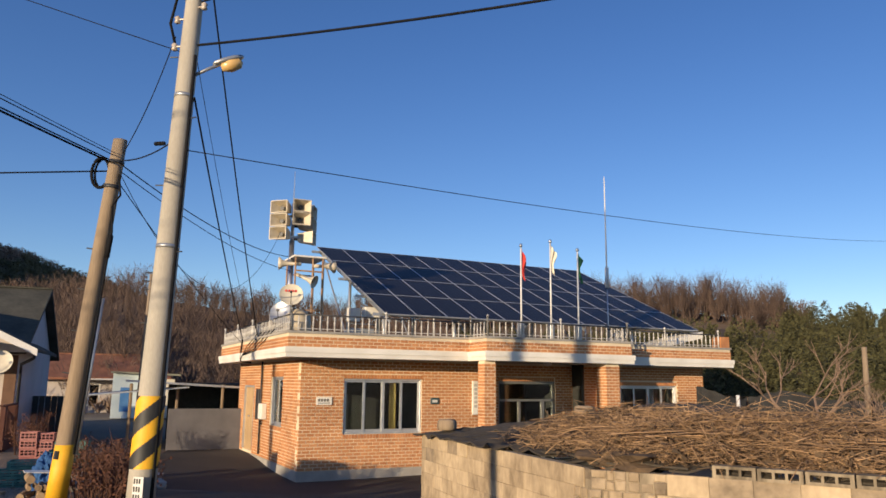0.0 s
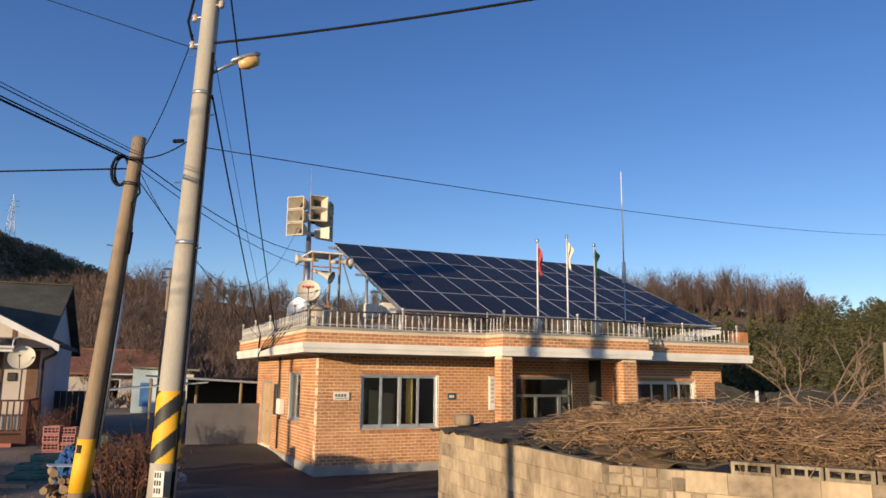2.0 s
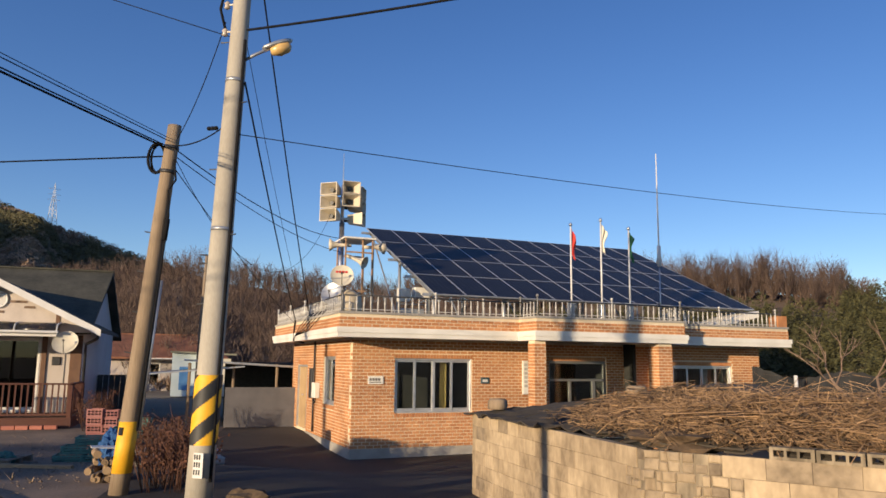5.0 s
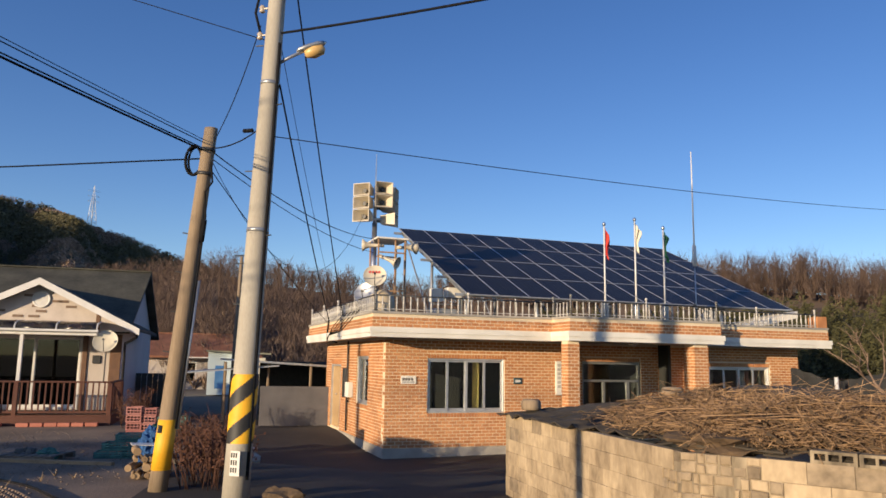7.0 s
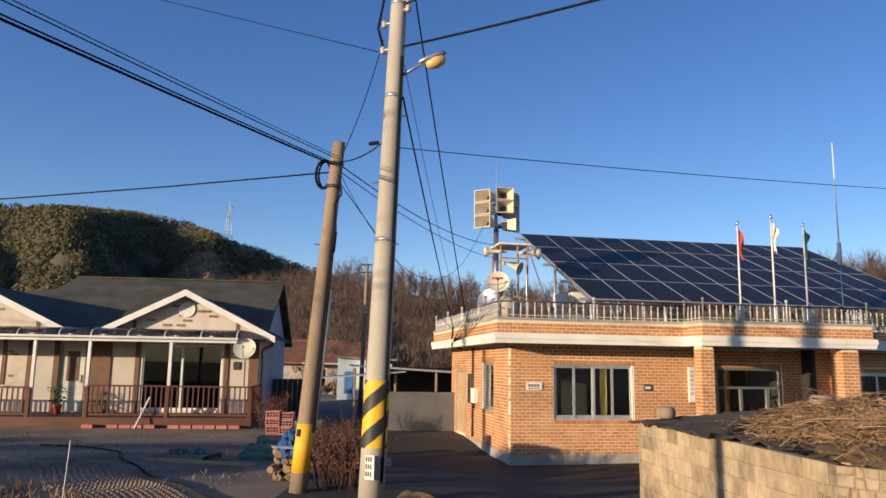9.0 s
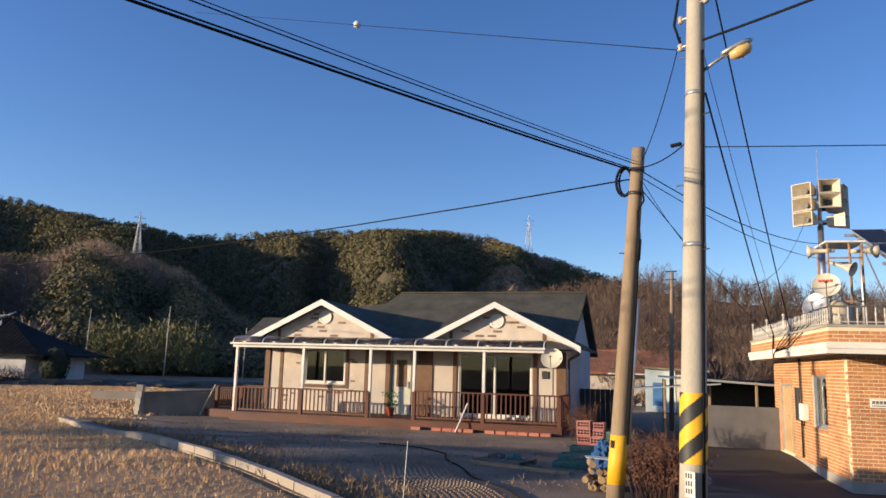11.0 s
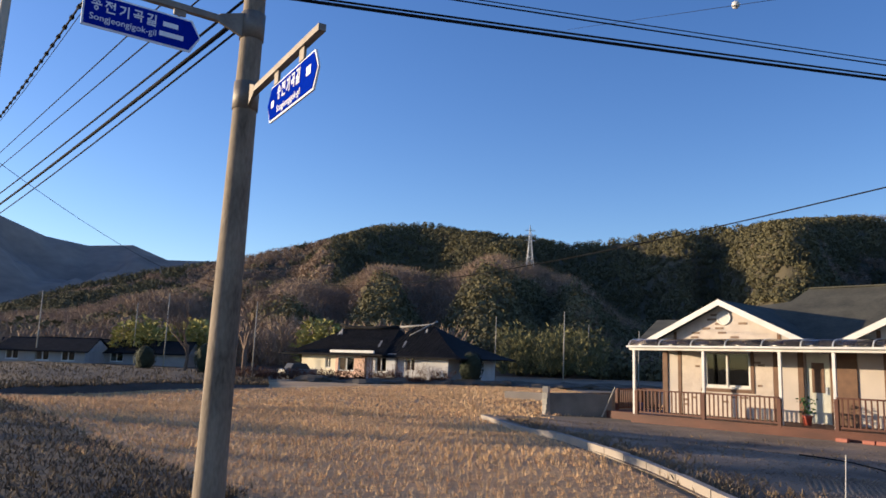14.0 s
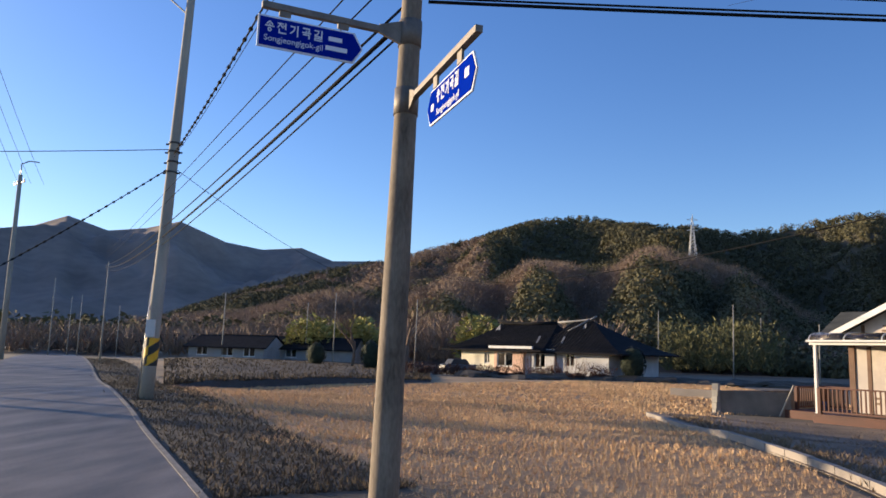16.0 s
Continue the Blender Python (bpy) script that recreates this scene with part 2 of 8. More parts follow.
def edge_at(t):
    k = min(2, int(t * 3))
    return FAR_EDGE[k].lerp(FAR_EDGE[k + 1], t * 3 - k)


bm = B()
g = []
for i in range(61):
    p = edge_at(i / 60)
    row = []
    for rr in (0, .5, 1.1, 2, 4, 7, 11, 16, 22, 30, 42, 60):
        q = p * (1 + (rr + .35 * noise.noise(Vector((i * .5, rr, 0)))) / p.length)
        rise = .34 * min(1, rr / 1.1) * (1 - max(0, i - 40) / 28) * min(1, .2 + i / 12)
        row.append(bm.verts.new((q.x, q.y, gz(q.x, q.y) - .03 + rise + .06 * noise.noise(Vector((q.x * .6, q.y * .6, 3))))))
    g.append(row)
for a, b in zip(g, g[1:]):
    for k in range(len(a) - 1):
        bm.faces.new((a[k], a[k + 1], b[k + 1], b[k])).smooth = True
PLOT = surf("plot_painted_shade", (0.036, 0.022, 0.014), (0.105, 0.066, 0.040), .5, .95, .9, fine=7)
solo("raised_plot", bm, PLOT, "raised plot of bare earth beyond the field, darkened for shade", "plot", kind="structure")

# low concrete kerb between field and yard
bm = B()
KERB = [(-24.9, 4.1), (-18.7, 4.6), (-15.2, 4.62), (-12.3, 4.70), (-8.9, 4.68), (-6.0, 4.4)]
path = []
for a, b in zip(KERB, KERB[1:]):
    n = max(2, int(math.dist(a, b) / 0.9))
    path += [(a[0] + (b[0] - a[0]) * k / n, a[1] + (b[1] - a[1]) * k / n) for k in range(n)]
for a, b in zip(path, path[1:]):
    d = Vector((b[0] - a[0], b[1] - a[1])).normalized() * 0.012
    nrm = Vector((-d.y, d.x)).normalized() * 0.065
    c = [(a[0] + d.x + nrm.x, a[1] + d.y + nrm.y), (b[0] - d.x + nrm.x, b[1] - d.y + nrm.y), (b[0] - d.x - nrm.x, b[1] - d.y - nrm.y), (a[0] + d.x - nrm.x, a[1] + d.y - nrm.y)]
    j = random.uniform(-0.012, 0.012)
    poly(bm, [(x, y, gz(x, y) + 0.12 + j) for x, y in c], (0, 0, -0.3))
solo("kerb", bm, PALE, "low pale concrete kerb between field and yard", "kerb", kind="structure")


# ---- brick village hall ----
BM = pose(-8.75, 17.95, 0, 0, 0, 41.6)
hall = thing("village_hall", "single-storey orange brick village hall with a white cornice", "building", BM)
Z0, ZT = -1.25, 2.21        # foundation, underside of the slab
WIN = (1.19, 3.48, 0.22, 1.68)
REC = (5.3, 10.35, -2.0, 2.3)        # porch recess in the front wall
GLS = (6.44, 8.55, -0.95, 1.67)
WN2 = (10.49, 12.91, -0.25, 1.57)
LWN = (1.85, 3.22, 0.32, 1.72)      # on the side wall, along v
DOR = (5.45, 6.95, -0.62, 1.45)


def wall_with_holes(length, z0, z1, holes, d0, d1, start=0.0, swap=False):
    """One connected wall, pierced by its openings (a0, a1, z0, z1). swap: it runs along y instead of x."""
    xs = sorted({start, length, *[h[0] for h in holes], *[h[1] for h in holes]})
    zs = sorted({z0, z1, *[max(z0, h[2]) for h in holes], *[h[3] for h in holes]})
    solid = {(i, j): not any(h[0] < (xs[i] + xs[i + 1]) / 2 < h[1] and h[2] < (zs[j] + zs[j + 1]) / 2 < h[3] for h in holes)
             for i in range(len(xs) - 1) for j in range(len(zs) - 1)}
    bm, made = bmesh.new(), {}

    def v(i, j, k):
        if (i, j, k) not in made:
            a, d = xs[i], (d0, d1)[k]
            made[i, j, k] = bm.verts.new((d, a, zs[j]) if swap else (a, d, zs[j]))
        return made[i, j, k]

    for (i, j), full in solid.items():
        if full:
            for k in (0, 1):
                bm.faces.new((v(i, j, k), v(i + 1, j, k), v(i + 1, j + 1, k), v(i, j + 1, k)))
            for di, dj, p, q in ((-1, 0, (i, j), (i, j + 1)), (1, 0, (i + 1, j), (i + 1, j + 1)), (0, -1, (i, j), (i + 1, j)), (0, 1, (i, j + 1), (i + 1, j + 1))):
                if not solid.get((i + di, j + dj), False):
                    bm.faces.new((v(*p, 0), v(*q, 0), v(*q, 1), v(*p, 1)))
    return bm


FRONT, SIDE = 14.1, 7.9
front_wall = part("front_wall", wall_with_holes(REC[0], Z0, ZT, (WIN,), 0.012, 0.25), MORTAR, hall)
front_wall_b = part("front_wall", wall_with_holes(FRONT, Z0, ZT, (WN2,), 0.012, 0.25, REC[1]), MORTAR, hall)
recess_wall = part("recess_wall", wall_with_holes(REC[1], Z0, ZT, (GLS,), 0.812, 1.0, REC[0]), MORTAR, hall)
boxes("recess_side", [(REC[0] - 0.2, 0.25, Z0, REC[0], 0.812, ZT)], BRICK, hall)
boxes("recess_side", [(REC[1], 0.25, Z0, REC[1] + 0.2, 0.812, ZT)], BRICK, hall)
side_wall = part("side_wall", wall_with_holes(SIDE, Z0, ZT, (LWN, DOR), 0.012, 0.25, 0.25, True), MORTAR, hall)
boxes("back_wall", [(0.25, SIDE - 0.25, Z0, FRONT, SIDE, ZT), (FRONT - 0.25, 0.25, Z0, FRONT - 0.012, SIDE - 0.25, ZT)], MORTAR, hall)
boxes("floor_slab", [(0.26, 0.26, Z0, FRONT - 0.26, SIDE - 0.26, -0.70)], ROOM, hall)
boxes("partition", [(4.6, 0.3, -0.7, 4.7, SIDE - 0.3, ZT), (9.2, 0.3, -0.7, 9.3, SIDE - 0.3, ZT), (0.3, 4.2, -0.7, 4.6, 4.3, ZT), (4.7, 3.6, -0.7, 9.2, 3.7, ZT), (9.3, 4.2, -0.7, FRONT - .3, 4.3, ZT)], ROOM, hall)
# plinth
for s in ((-0.03, -0.03, Z0, REC[0], 0.011, -0.68), (REC[1], -0.03, Z0, FRONT, 0.011, -0.68), (-0.03, 0.011, Z0, 0.011, DOR[0], -0.68)):
    boxes("plinth", [s], CONCRETE, hall, "grey cement plinth")
# roof slab with cornice
OUT = [(-0.66, -1.05), (4.42, -1.05), (4.42, -2.0), (9.32, -2.0), (9.32, -1.05), (14.35, -1.05), (14.35, 8.1), (-0.66, 8.1)]


def ring(bm, out, grow, thick, z0, z1):
    """A band of even thickness along an outline, from the outside edge inwards."""
    n = len(out)
    def off(k, g):
        p, a, b = Vector(out[k]), Vector(out[k - 1]), Vector(out[(k + 1) % n])
        d0, d1 = (p - a).normalized(), (b - p).normalized()
        n0, n1 = Vector((d0.y, -d0.x)), Vector((d1.y, -d1.x))
        return p + (n0 + n1) * g
    o, i = [off(k, grow) for k in range(n)], [off(k, grow - thick) for k in range(n)]
    for k in range(n):
        j = (k + 1) % n
        v = [bm.verts.new((p.x, p.y, z)) for z in (z0, z1) for p in (o[k], o[j], i[j], i[k])]
        for f in ((0, 1, 5, 4), (3, 2, 6, 7), (4, 5, 6, 7), (3, 2, 1, 0)):
            bm.faces.new([v[q] for q in f])


bm = B()
poly(bm, [(x, y, ZT) for x, y in OUT], (0, 0, 0.21))
part("roof_slab", bm, CONCRETE, hall)
bm = B()
ring(bm, OUT, 0.05, 0.3, ZT - 0.02, ZT + 0.09)
bmesh.ops.remove_doubles(bm, verts=bm.verts, dist=0.001)
part("cornice_lower", bm, WHITE_TRIM, hall, "white painted cornice")
bm = B()
ring(bm, OUT, 0.075, 0.3, ZT + 0.09, ZT + 0.23)
bmesh.ops.remove_doubles(bm, verts=bm.verts, dist=0.001)
part("cornice_upper", bm, WHITE_TRIM, hall)
bm = B()
ring(bm, OUT, -0.012, 0.16, ZT + 0.23, 2.78)
bmesh.ops.remove_doubles(bm, verts=bm.verts, dist=0.001)
parapet = part("parapet", bm, MORTAR, hall)
bm = B()
ring(bm, OUT, 0.02, 0.22, 2.78, 2.84)
bmesh.ops.remove_doubles(bm, verts=bm.verts, dist=0.001)
part("parapet_cap", bm, CONCRETE, hall, "grey weathered cement cap")
# porch pillars
PIL = [(4.40, -1.93, 4.75, -1.57), (8.42, -1.93, 8.90, -1.45)]
for x0, y0, x1, y1 in PIL:
    boxes("pillar", [(x0 + .012, y0 + .012, Z0, x1 - .012, y1 - .012, ZT - 0.02)], MORTAR, hall)


def window(host, u0, u1, z0, z1, panes, along="u", deep=0.10, frame_mat=ALU, pane_mat=GLASS):
    """A sliding window in a wall: frame, mullions, panes."""
    def bx(bm, a0, d0, za, a1, d1, zb):
        if along == "u":
            box(bm, a0, d0, za, a1, d1, zb)
        else:
            box(bm, d0, a0, za, d1, a1, zb)
    w = new("window")
    w.parent = host
    f = 0.05
    bm = B()
    bx(bm, u0, deep - .06, z0, u0 + f, deep + .08, z1)
    bx(bm, u1 - f, deep - .06, z0, u1, deep + .08, z1)
    bx(bm, u0 + f, deep - .06, z0, u1 - f, deep + .08, z0 + f)
    bx(bm, u0 + f, deep - .06, z1 - f, u1 - f, deep + .08, z1)
    part("window_frame", bm, frame_mat, w, bevel=0.006)
    for k in range(panes):
        a, b = u0 + f + (u1 - u0 - 2 * f) * k / panes, u0 + f + (u1 - u0 - 2 * f) * (k + 1) / panes
        o = deep - 0.03 + 0.035 * (k % 2)
        bm = B()
        s = 0.045
        bx(bm, a - .02, o, z0 + f, a + s, o + .03, z1 - f)
        bx(bm, b - s, o, z0 + f, b + .02, o + .03, z1 - f)
        bx(bm, a + s, o, z0 + f, b - s, o + .03, z0 + f + s * 1.6)
        bx(bm, a + s, o, z1 - f - s, b - s, o + .03, z1 - f)
        part("sash", bm, frame_mat, w)
        bm = B()
        bx(bm, a + s, o + .012, z0 + f + s * 1.6, b - s, o + .018, z1 - f - s)
        g = part("pane", bm, pane_mat, w)
        g.visible_shadow = False
    return w


window(hall, *WIN, 4)
window(hall, *WN2, 4)
window(hall, *LWN, 2, "v")
CURTAIN = surf("ochre_curtain", (0.25, 0.18, 0.06), (0.42, 0.32, 0.12), 3.0, 0.9, 0.1, stretch=(8, 1, 0.3))
PALE_BLIND = surf("pale_curtain", (0.45, 0.45, 0.42), (0.62, 0.62, 0.58), 3.0, 0.9, 0.1)
# the last one only carries the near-black room colour
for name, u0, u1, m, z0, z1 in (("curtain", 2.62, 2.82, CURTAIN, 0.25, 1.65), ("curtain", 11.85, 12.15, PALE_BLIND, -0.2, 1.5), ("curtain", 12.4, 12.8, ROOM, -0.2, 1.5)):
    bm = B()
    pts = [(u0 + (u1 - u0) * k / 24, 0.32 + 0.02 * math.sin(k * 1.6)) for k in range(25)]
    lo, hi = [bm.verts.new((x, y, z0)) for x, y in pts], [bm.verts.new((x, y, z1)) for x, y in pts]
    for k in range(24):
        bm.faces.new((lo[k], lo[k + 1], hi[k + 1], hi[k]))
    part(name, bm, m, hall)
# glazed entrance
DOORF = surf("door_frame_grey", (0.16, 0.16, 0.155), (0.24, 0.24, 0.23), 3, 0.4, 0.03, metal=0.5)
ent = new("glazed_entrance")
ent.parent = hall
u0, u1, z0, z1 = GLS
boxes("entrance_frame", [(u0, .87, z0, u0 + .07, .97, z1), (u1 - .07, .87, z0, u1, .97, z1), (u0 + .07, .87, z1 - .08, u1 - .07, .97, z1), (u0 + .07, .87, 1.05, u1 - .07, .97, 1.12), (8.05, .87, z0, 8.15, .97, 1.05), (7.2, .87, z0, 7.27, .97, 1.05)], DOORF, ent)
for a, b in ((u0 + .07, 7.2), (7.27, 8.05), (8.15, u1 - .07)):
    g = boxes("door_pane", [(a, .91, z0, b, .918, 1.05)], GLASS, ent)
    g.visible_shadow = False
g = boxes("transom_pane", [(u0 + .07, .91, 1.12, u1 - .07, .918, z1 - .08)], GLASS, ent)
g.visible_shadow = False
# side door in its frame
DOORW = surf("tan_door", (0.40, 0.26, 0.13), (0.52, 0.36, 0.19), 2.0, 0.6, 0.1)
d = new("side_door")
d.parent = hall
boxes("door_leaf", [(0.06, DOR[0] + .06, DOR[2], 0.11, 6.19, DOR[3] - .06), (0.06, 6.21, DOR[2], 0.11, DOR[1] - .06, DOR[3] - .06)], DOORW, d)
boxes("door_frame", [(0.0, DOR[0], DOR[2], .14, DOR[0] + .06, DOR[3]), (0, DOR[1] - .06, DOR[2], .14, DOR[1], DOR[3]), (0, DOR[0] + .06, DOR[3] - .06, .14, DOR[1] - .06, DOR[3])], ALU, d)
bm = B()
tube(bm, (0.02, 6.25, 0.45), (0.06, 6.25, 0.45), 0.025)
tube(bm, (0.02, 6.25, 0.45), (0.02, 6.35, 0.45), 0.012)
part("door_handle", bm, STEEL, d)


# meter box, conduit, name plates and step on the hall's walls
bm = B()
pipe(bm, [(-0.05, 4.26, -0.6), (-0.05, 4.26, 2.19)], 0.03)
part("conduit", bm, DARK, hall, "dark vertical cable conduit")
boxes("meter_box", [(-0.16, 3.6, 0.46, -0.004, 4.05, 0.92)], WHITE_TRIM, hall, "white electricity meter box", 0.012)
boxes("switch_box", [(-0.10, 4.36, 0.42, -0.004, 4.75, 1.35)], DARK, hall, "dark switch box", 0.012)
bm = B()
pipe(bm, [(-0.08, 3.8, 0.46), (-0.09, 3.85, 0.3), (-0.06, 4.1, 0.33), (-0.05, 4.24, 0.5)], 0.015)
part("meter_cable", bm, CABLE, hall)
boxes("door_step", [(-1.0, 5.2, -1.0, -0.035, 6.6, -0.72), (-1.5, 5.5, -1.0, -1.0, 6.9, -0.84)], CONCRETE, hall, "cement door step", 0.02)
BARS = surf("plate_writing", (0.10, 0.09, 0.08), (0.2, 0.18, 0.16), 6, 0.7, 0)
plate = boxes("stone_plate", [(0.43, -0.03, 0.99, 0.86, -0.004, 1.20)], WHITE_TRIM, hall, "pale stone plate", 0.006)
boxes("writing", [(0.47 + .08 * k, -0.0335, 1.08, 0.53 + .08 * k, -0.0295, 1.15) for k in range(4)] + [(0.47, -0.0335, 1.03, 0.80, -0.0295, 1.05)], BARS, plate)
num = boxes("number_plate", [(3.74, -0.03, 1.0, 4.0, -0.004, 1.18)], surf("teal_plate", (0.02, 0.05, 0.06), (0.04, 0.08, 0.09), 5, 0.4, 0), hall, "small dark teal plate", 0.008)
boxes("writing", [(3.79, -0.0335, 1.05, 3.95, -0.0295, 1.12)], WHITE, num)
sgn = boxes("hall_sign", [(5.06, -0.07, 0.70, 5.26, -0.004, 1.66)], WHITE_TRIM, hall, "narrow white upright name board", 0.01)
boxes("writing", [(5.11, -0.0735, 1.50 - k * 0.12, 5.21, -0.0695, 1.58 - k * 0.12) for k in range(6)], surf("faded_writing", (.36, .34, .30), (.46, .43, .38), 6, .7, 0), sgn)
bm = B()
lathe(bm, [(0.14, 0), (0.13, -0.04), (0.06, -0.08), (0.02, -0.085)], 16, Matrix.Translation((6.9, -1.2, ZT - 0.02)))
part("porch_lamp", bm, WHITE, hall, "round white porch ceiling lamp")
# brick pier and white stair hood at the far corner of the roof
boxes("corner_pier", [(13.95, -1.03, 2.845, 14.33, -0.65, 3.2)], BRICK, hall, "orange brick corner pier")
bm = B()
poly(bm, [(11.6, -0.2, 2.85), (14.0, -0.2, 3.42), (14.0, -0.2, 3.2), (12.3, -0.2, 2.85)], (0, 1.2, 0))
part("stair_hood", bm, WHITE_TRIM, hall, "sloping white stair cover")

# railing round the roof edge
rail = thing("roof_railing", "white metal baluster railing with dark top rail on the roof", "railing", BM)
RZ = 2.842
RUNS = [((-0.58, 8.0), (-0.58, -0.97)), ((-0.58, -0.97), (4.5, -0.97)), ((4.5, -0.97), (4.5, -1.92)), ((4.5, -1.92), (9.24, -1.92)), ((9.24, -1.92), (9.24, -0.97)), ((9.24, -0.97), (13.9, -0.97))]
RAILM = surf("railing_paint", (0.36, 0.34, 0.31), (0.66, 0.63, 0.57), 9, 0.5, 0.05, metal=0.1)
bm = B()
tube(bm, (0, 0, 0), (0, 0, 0.40), 0.016, n=6)
lathe(bm, [(0.016, 0.13), (0.028, 0.16), (0.017, 0.2), (0.028, 0.24), (0.016, 0.27)], 6)
bal = link("baluster", bm, RAILM)
bal.parent = rail
bm = B()
tube(bm, (0, 0, 0), (0, 0, 0.5), 0.026, n=8)
lathe(bm, [(0.008, 0.5), (0.034, 0.515), (0.042, 0.54), (0.03, 0.57), (0.006, 0.585)], 8)
post0 = link("rail_post", bm, RAILM)
post0.parent = rail
made_first = [False, False]
for (ax, ay), (bx_, by_) in RUNS:
    a, b = Vector((ax, ay, RZ)), Vector((bx_, by_, RZ))
    length = (b - a).length
    posts = max(1, round(length / 2.3))
    for k in range(posts + 1):
        p = a.lerp(b, k / posts)
        if made_first[1]:
            o = post0.copy()
            scene.collection.objects.link(o)
        else:
            o, made_first[1] = post0, True
        o.matrix_basis = Matrix.Translation(p)
    n = round(length / 0.19)
    for k in range(1, n):
        p = a.lerp(b, k / n)
        if made_first[0]:
            o = bal.copy()
            scene.collection.objects.link(o)
        else:
            o, made_first[0] = bal, True
        o.matrix_basis = Matrix.Translation(p) @ Matrix.Diagonal((1, 1, random.choice((1.0, 1.0, 0.93)), 1)) @ pose(0, 0, 0, random.gauss(0, .6), random.gauss(0, .6), 0)
    bm = B()
    tube(bm, a + Vector((0, 0, 0.41)), b + Vector((0, 0, 0.41)), 0.02, n=8)
    part("top_rail", bm, DARK, rail, "dark top rail")
    bm = B()
    tube(bm, a + Vector((0, 0, 0.06)), b + Vector((0, 0, 0.06)), 0.012, n=6)
    part("bottom_rail", bm, RAILM, rail)

# solar array on its frame
def cell_mat():
    m = bpy.data.materials.new("solar_cells")
    m.use_nodes = True
    nt, nodes = m.node_tree, m.node_tree.nodes
    p = nodes["Principled BSDF"]
    co = nodes.new("ShaderNodeTexCoord")
    br = nodes.new("ShaderNodeTexBrick")
    br.offset = 0.0
    br.inputs["Scale"].default_value = 1.0
    br.inputs["Brick Width"].default_value = 0.158
    br.inputs["Row Height"].default_value = 0.158
    br.inputs["Mortar Size"].default_value = 0.006
    br.inputs["Color1"].default_value = (0.0100, 0.0098, 0.0140, 1)
    br.inputs["Color2"].default_value = (0.0125, 0.0122, 0.0180, 1)
    br.inputs["Mortar"].default_value = (0.085, 0.088, 0.100, 1)
    nt.links.new(co.outputs["Object"], br.inputs["Vector"])
    nt.links.new(br.outputs["Color"], p.inputs["Base Color"])
    p.inputs["Roughness"].default_value = 0.32
    p.inputs["Specular IOR Level"].default_value = 0.05
    return m


CELLS = cell_mat()
solar = thing("solar_array", "tilted dark blue rooftop solar array with pale panel frames", "solar panels", BM)
S0, S1 = Vector((2.34, 0.05, 3.45)), Vector((2.34, 7.0, 6.46))
slope = math.degrees(math.atan2(S1.z - S0.z, S1.y - S0.y))
COLS, NROW = 12, 4
pw, ph = 11.72 / COLS, (S1 - S0).length / NROW
bm = B()
fr = 0.018
for s in ((0, 0, 0, pw - .012, fr, .04), (0, ph - .012 - fr, 0, pw - .012, ph - .012, .04), (0, fr, 0, fr, ph - .012 - fr, .04), (pw - .012 - fr, fr, 0, pw - .012, ph - .012 - fr, .04)):
    box(bm, *s)
for f in bm.faces:
    f.material_index = 1
box(bm, fr, fr, 0.006, pw - .012 - fr, ph - .012 - fr, 0.034)
panel = link("solar_panel", bm, (CELLS, surf("panel_frame", (0.35, 0.37, 0.40), (0.5, 0.52, 0.55), 5, 0.4, 0, metal=0.5)))
panel.parent = solar
for i in range(COLS):
    for j in range(NROW):
        o = panel
        if i or j:
            o = panel.copy()
            scene.collection.objects.link(o)
        o.matrix_basis = Matrix.Translation(S0) @ pose(0, 0, 0, slope, 0, 0) @ Matrix.Translation((i * pw, j * ph, random.uniform(-.002, .002)))
down = Vector((0, math.sin(radians(slope)), -math.cos(radians(slope))))
for j in range(5):
    t = (0.04, 0.26, 0.5, 0.74, 0.96)[j]
    p = S0.lerp(S1, t) + down * 0.05
    bm = B()
    box(bm, -0.25, p.y - 0.04, p.z - 0.08, 11.9 - S0.x + 2.2, p.y + 0.04, p.z, Matrix.Translation((S0.x, 0, 0)))
    part("purlin", bm, GALV, solar)
for k in range(6):
    x = 2.5 + k * 2.25
    for t in (0.06, 0.5, 0.94):
        p = S0.lerp(S1, t) + down * 0.14
        bm = B()
        tube(bm, (x, p.y, 2.43), (x, p.y, p.z + 0.05), 0.05, n=8)
        part("support_post", bm, GALV, solar)
    bm = B()
    p, q = S0 + down * 0.16, S1 + down * 0.16
    tube(bm, (x, p.y, p.z), (x, q.y, q.z), 0.045, n=6)
    part("rafter", bm, GALV, solar)
    bm = B()
    tube(bm, (x, 3.4, 2.6), (x, 6.5, 5.9), 0.03, n=6)
    part("brace", bm, GALV, solar)

# loudspeaker mast on the roof corner
HORN = surf("cream_horn", (0.46, 0.40, 0.30), (0.62, 0.55, 0.43), 6, 0.5, 0.05)
TX, TY = -0.02, 1.5
mast = thing("loudspeaker_mast", "steel mast with cream box loudspeakers on the hall roof", "loudspeaker mast", BM @ Matrix.Translation((TX, TY, 2.42)))
MZ = 2.42
bm = B()
tube(bm, (0, 0, 0), (0, 0, 3.15), 0.09, 0.075, 12)
tube(bm, (0, 0, 3.15), (0, 0, 4.25), 0.05, 0.05, 10)
part("mast_pole", bm, STEEL, mast)
bm = B()
tube(bm, (0, 0, 4.2), (0, 0, 5.22), 0.026, 0.012, 6)
part("lightning_rod", bm, STEEL, mast)


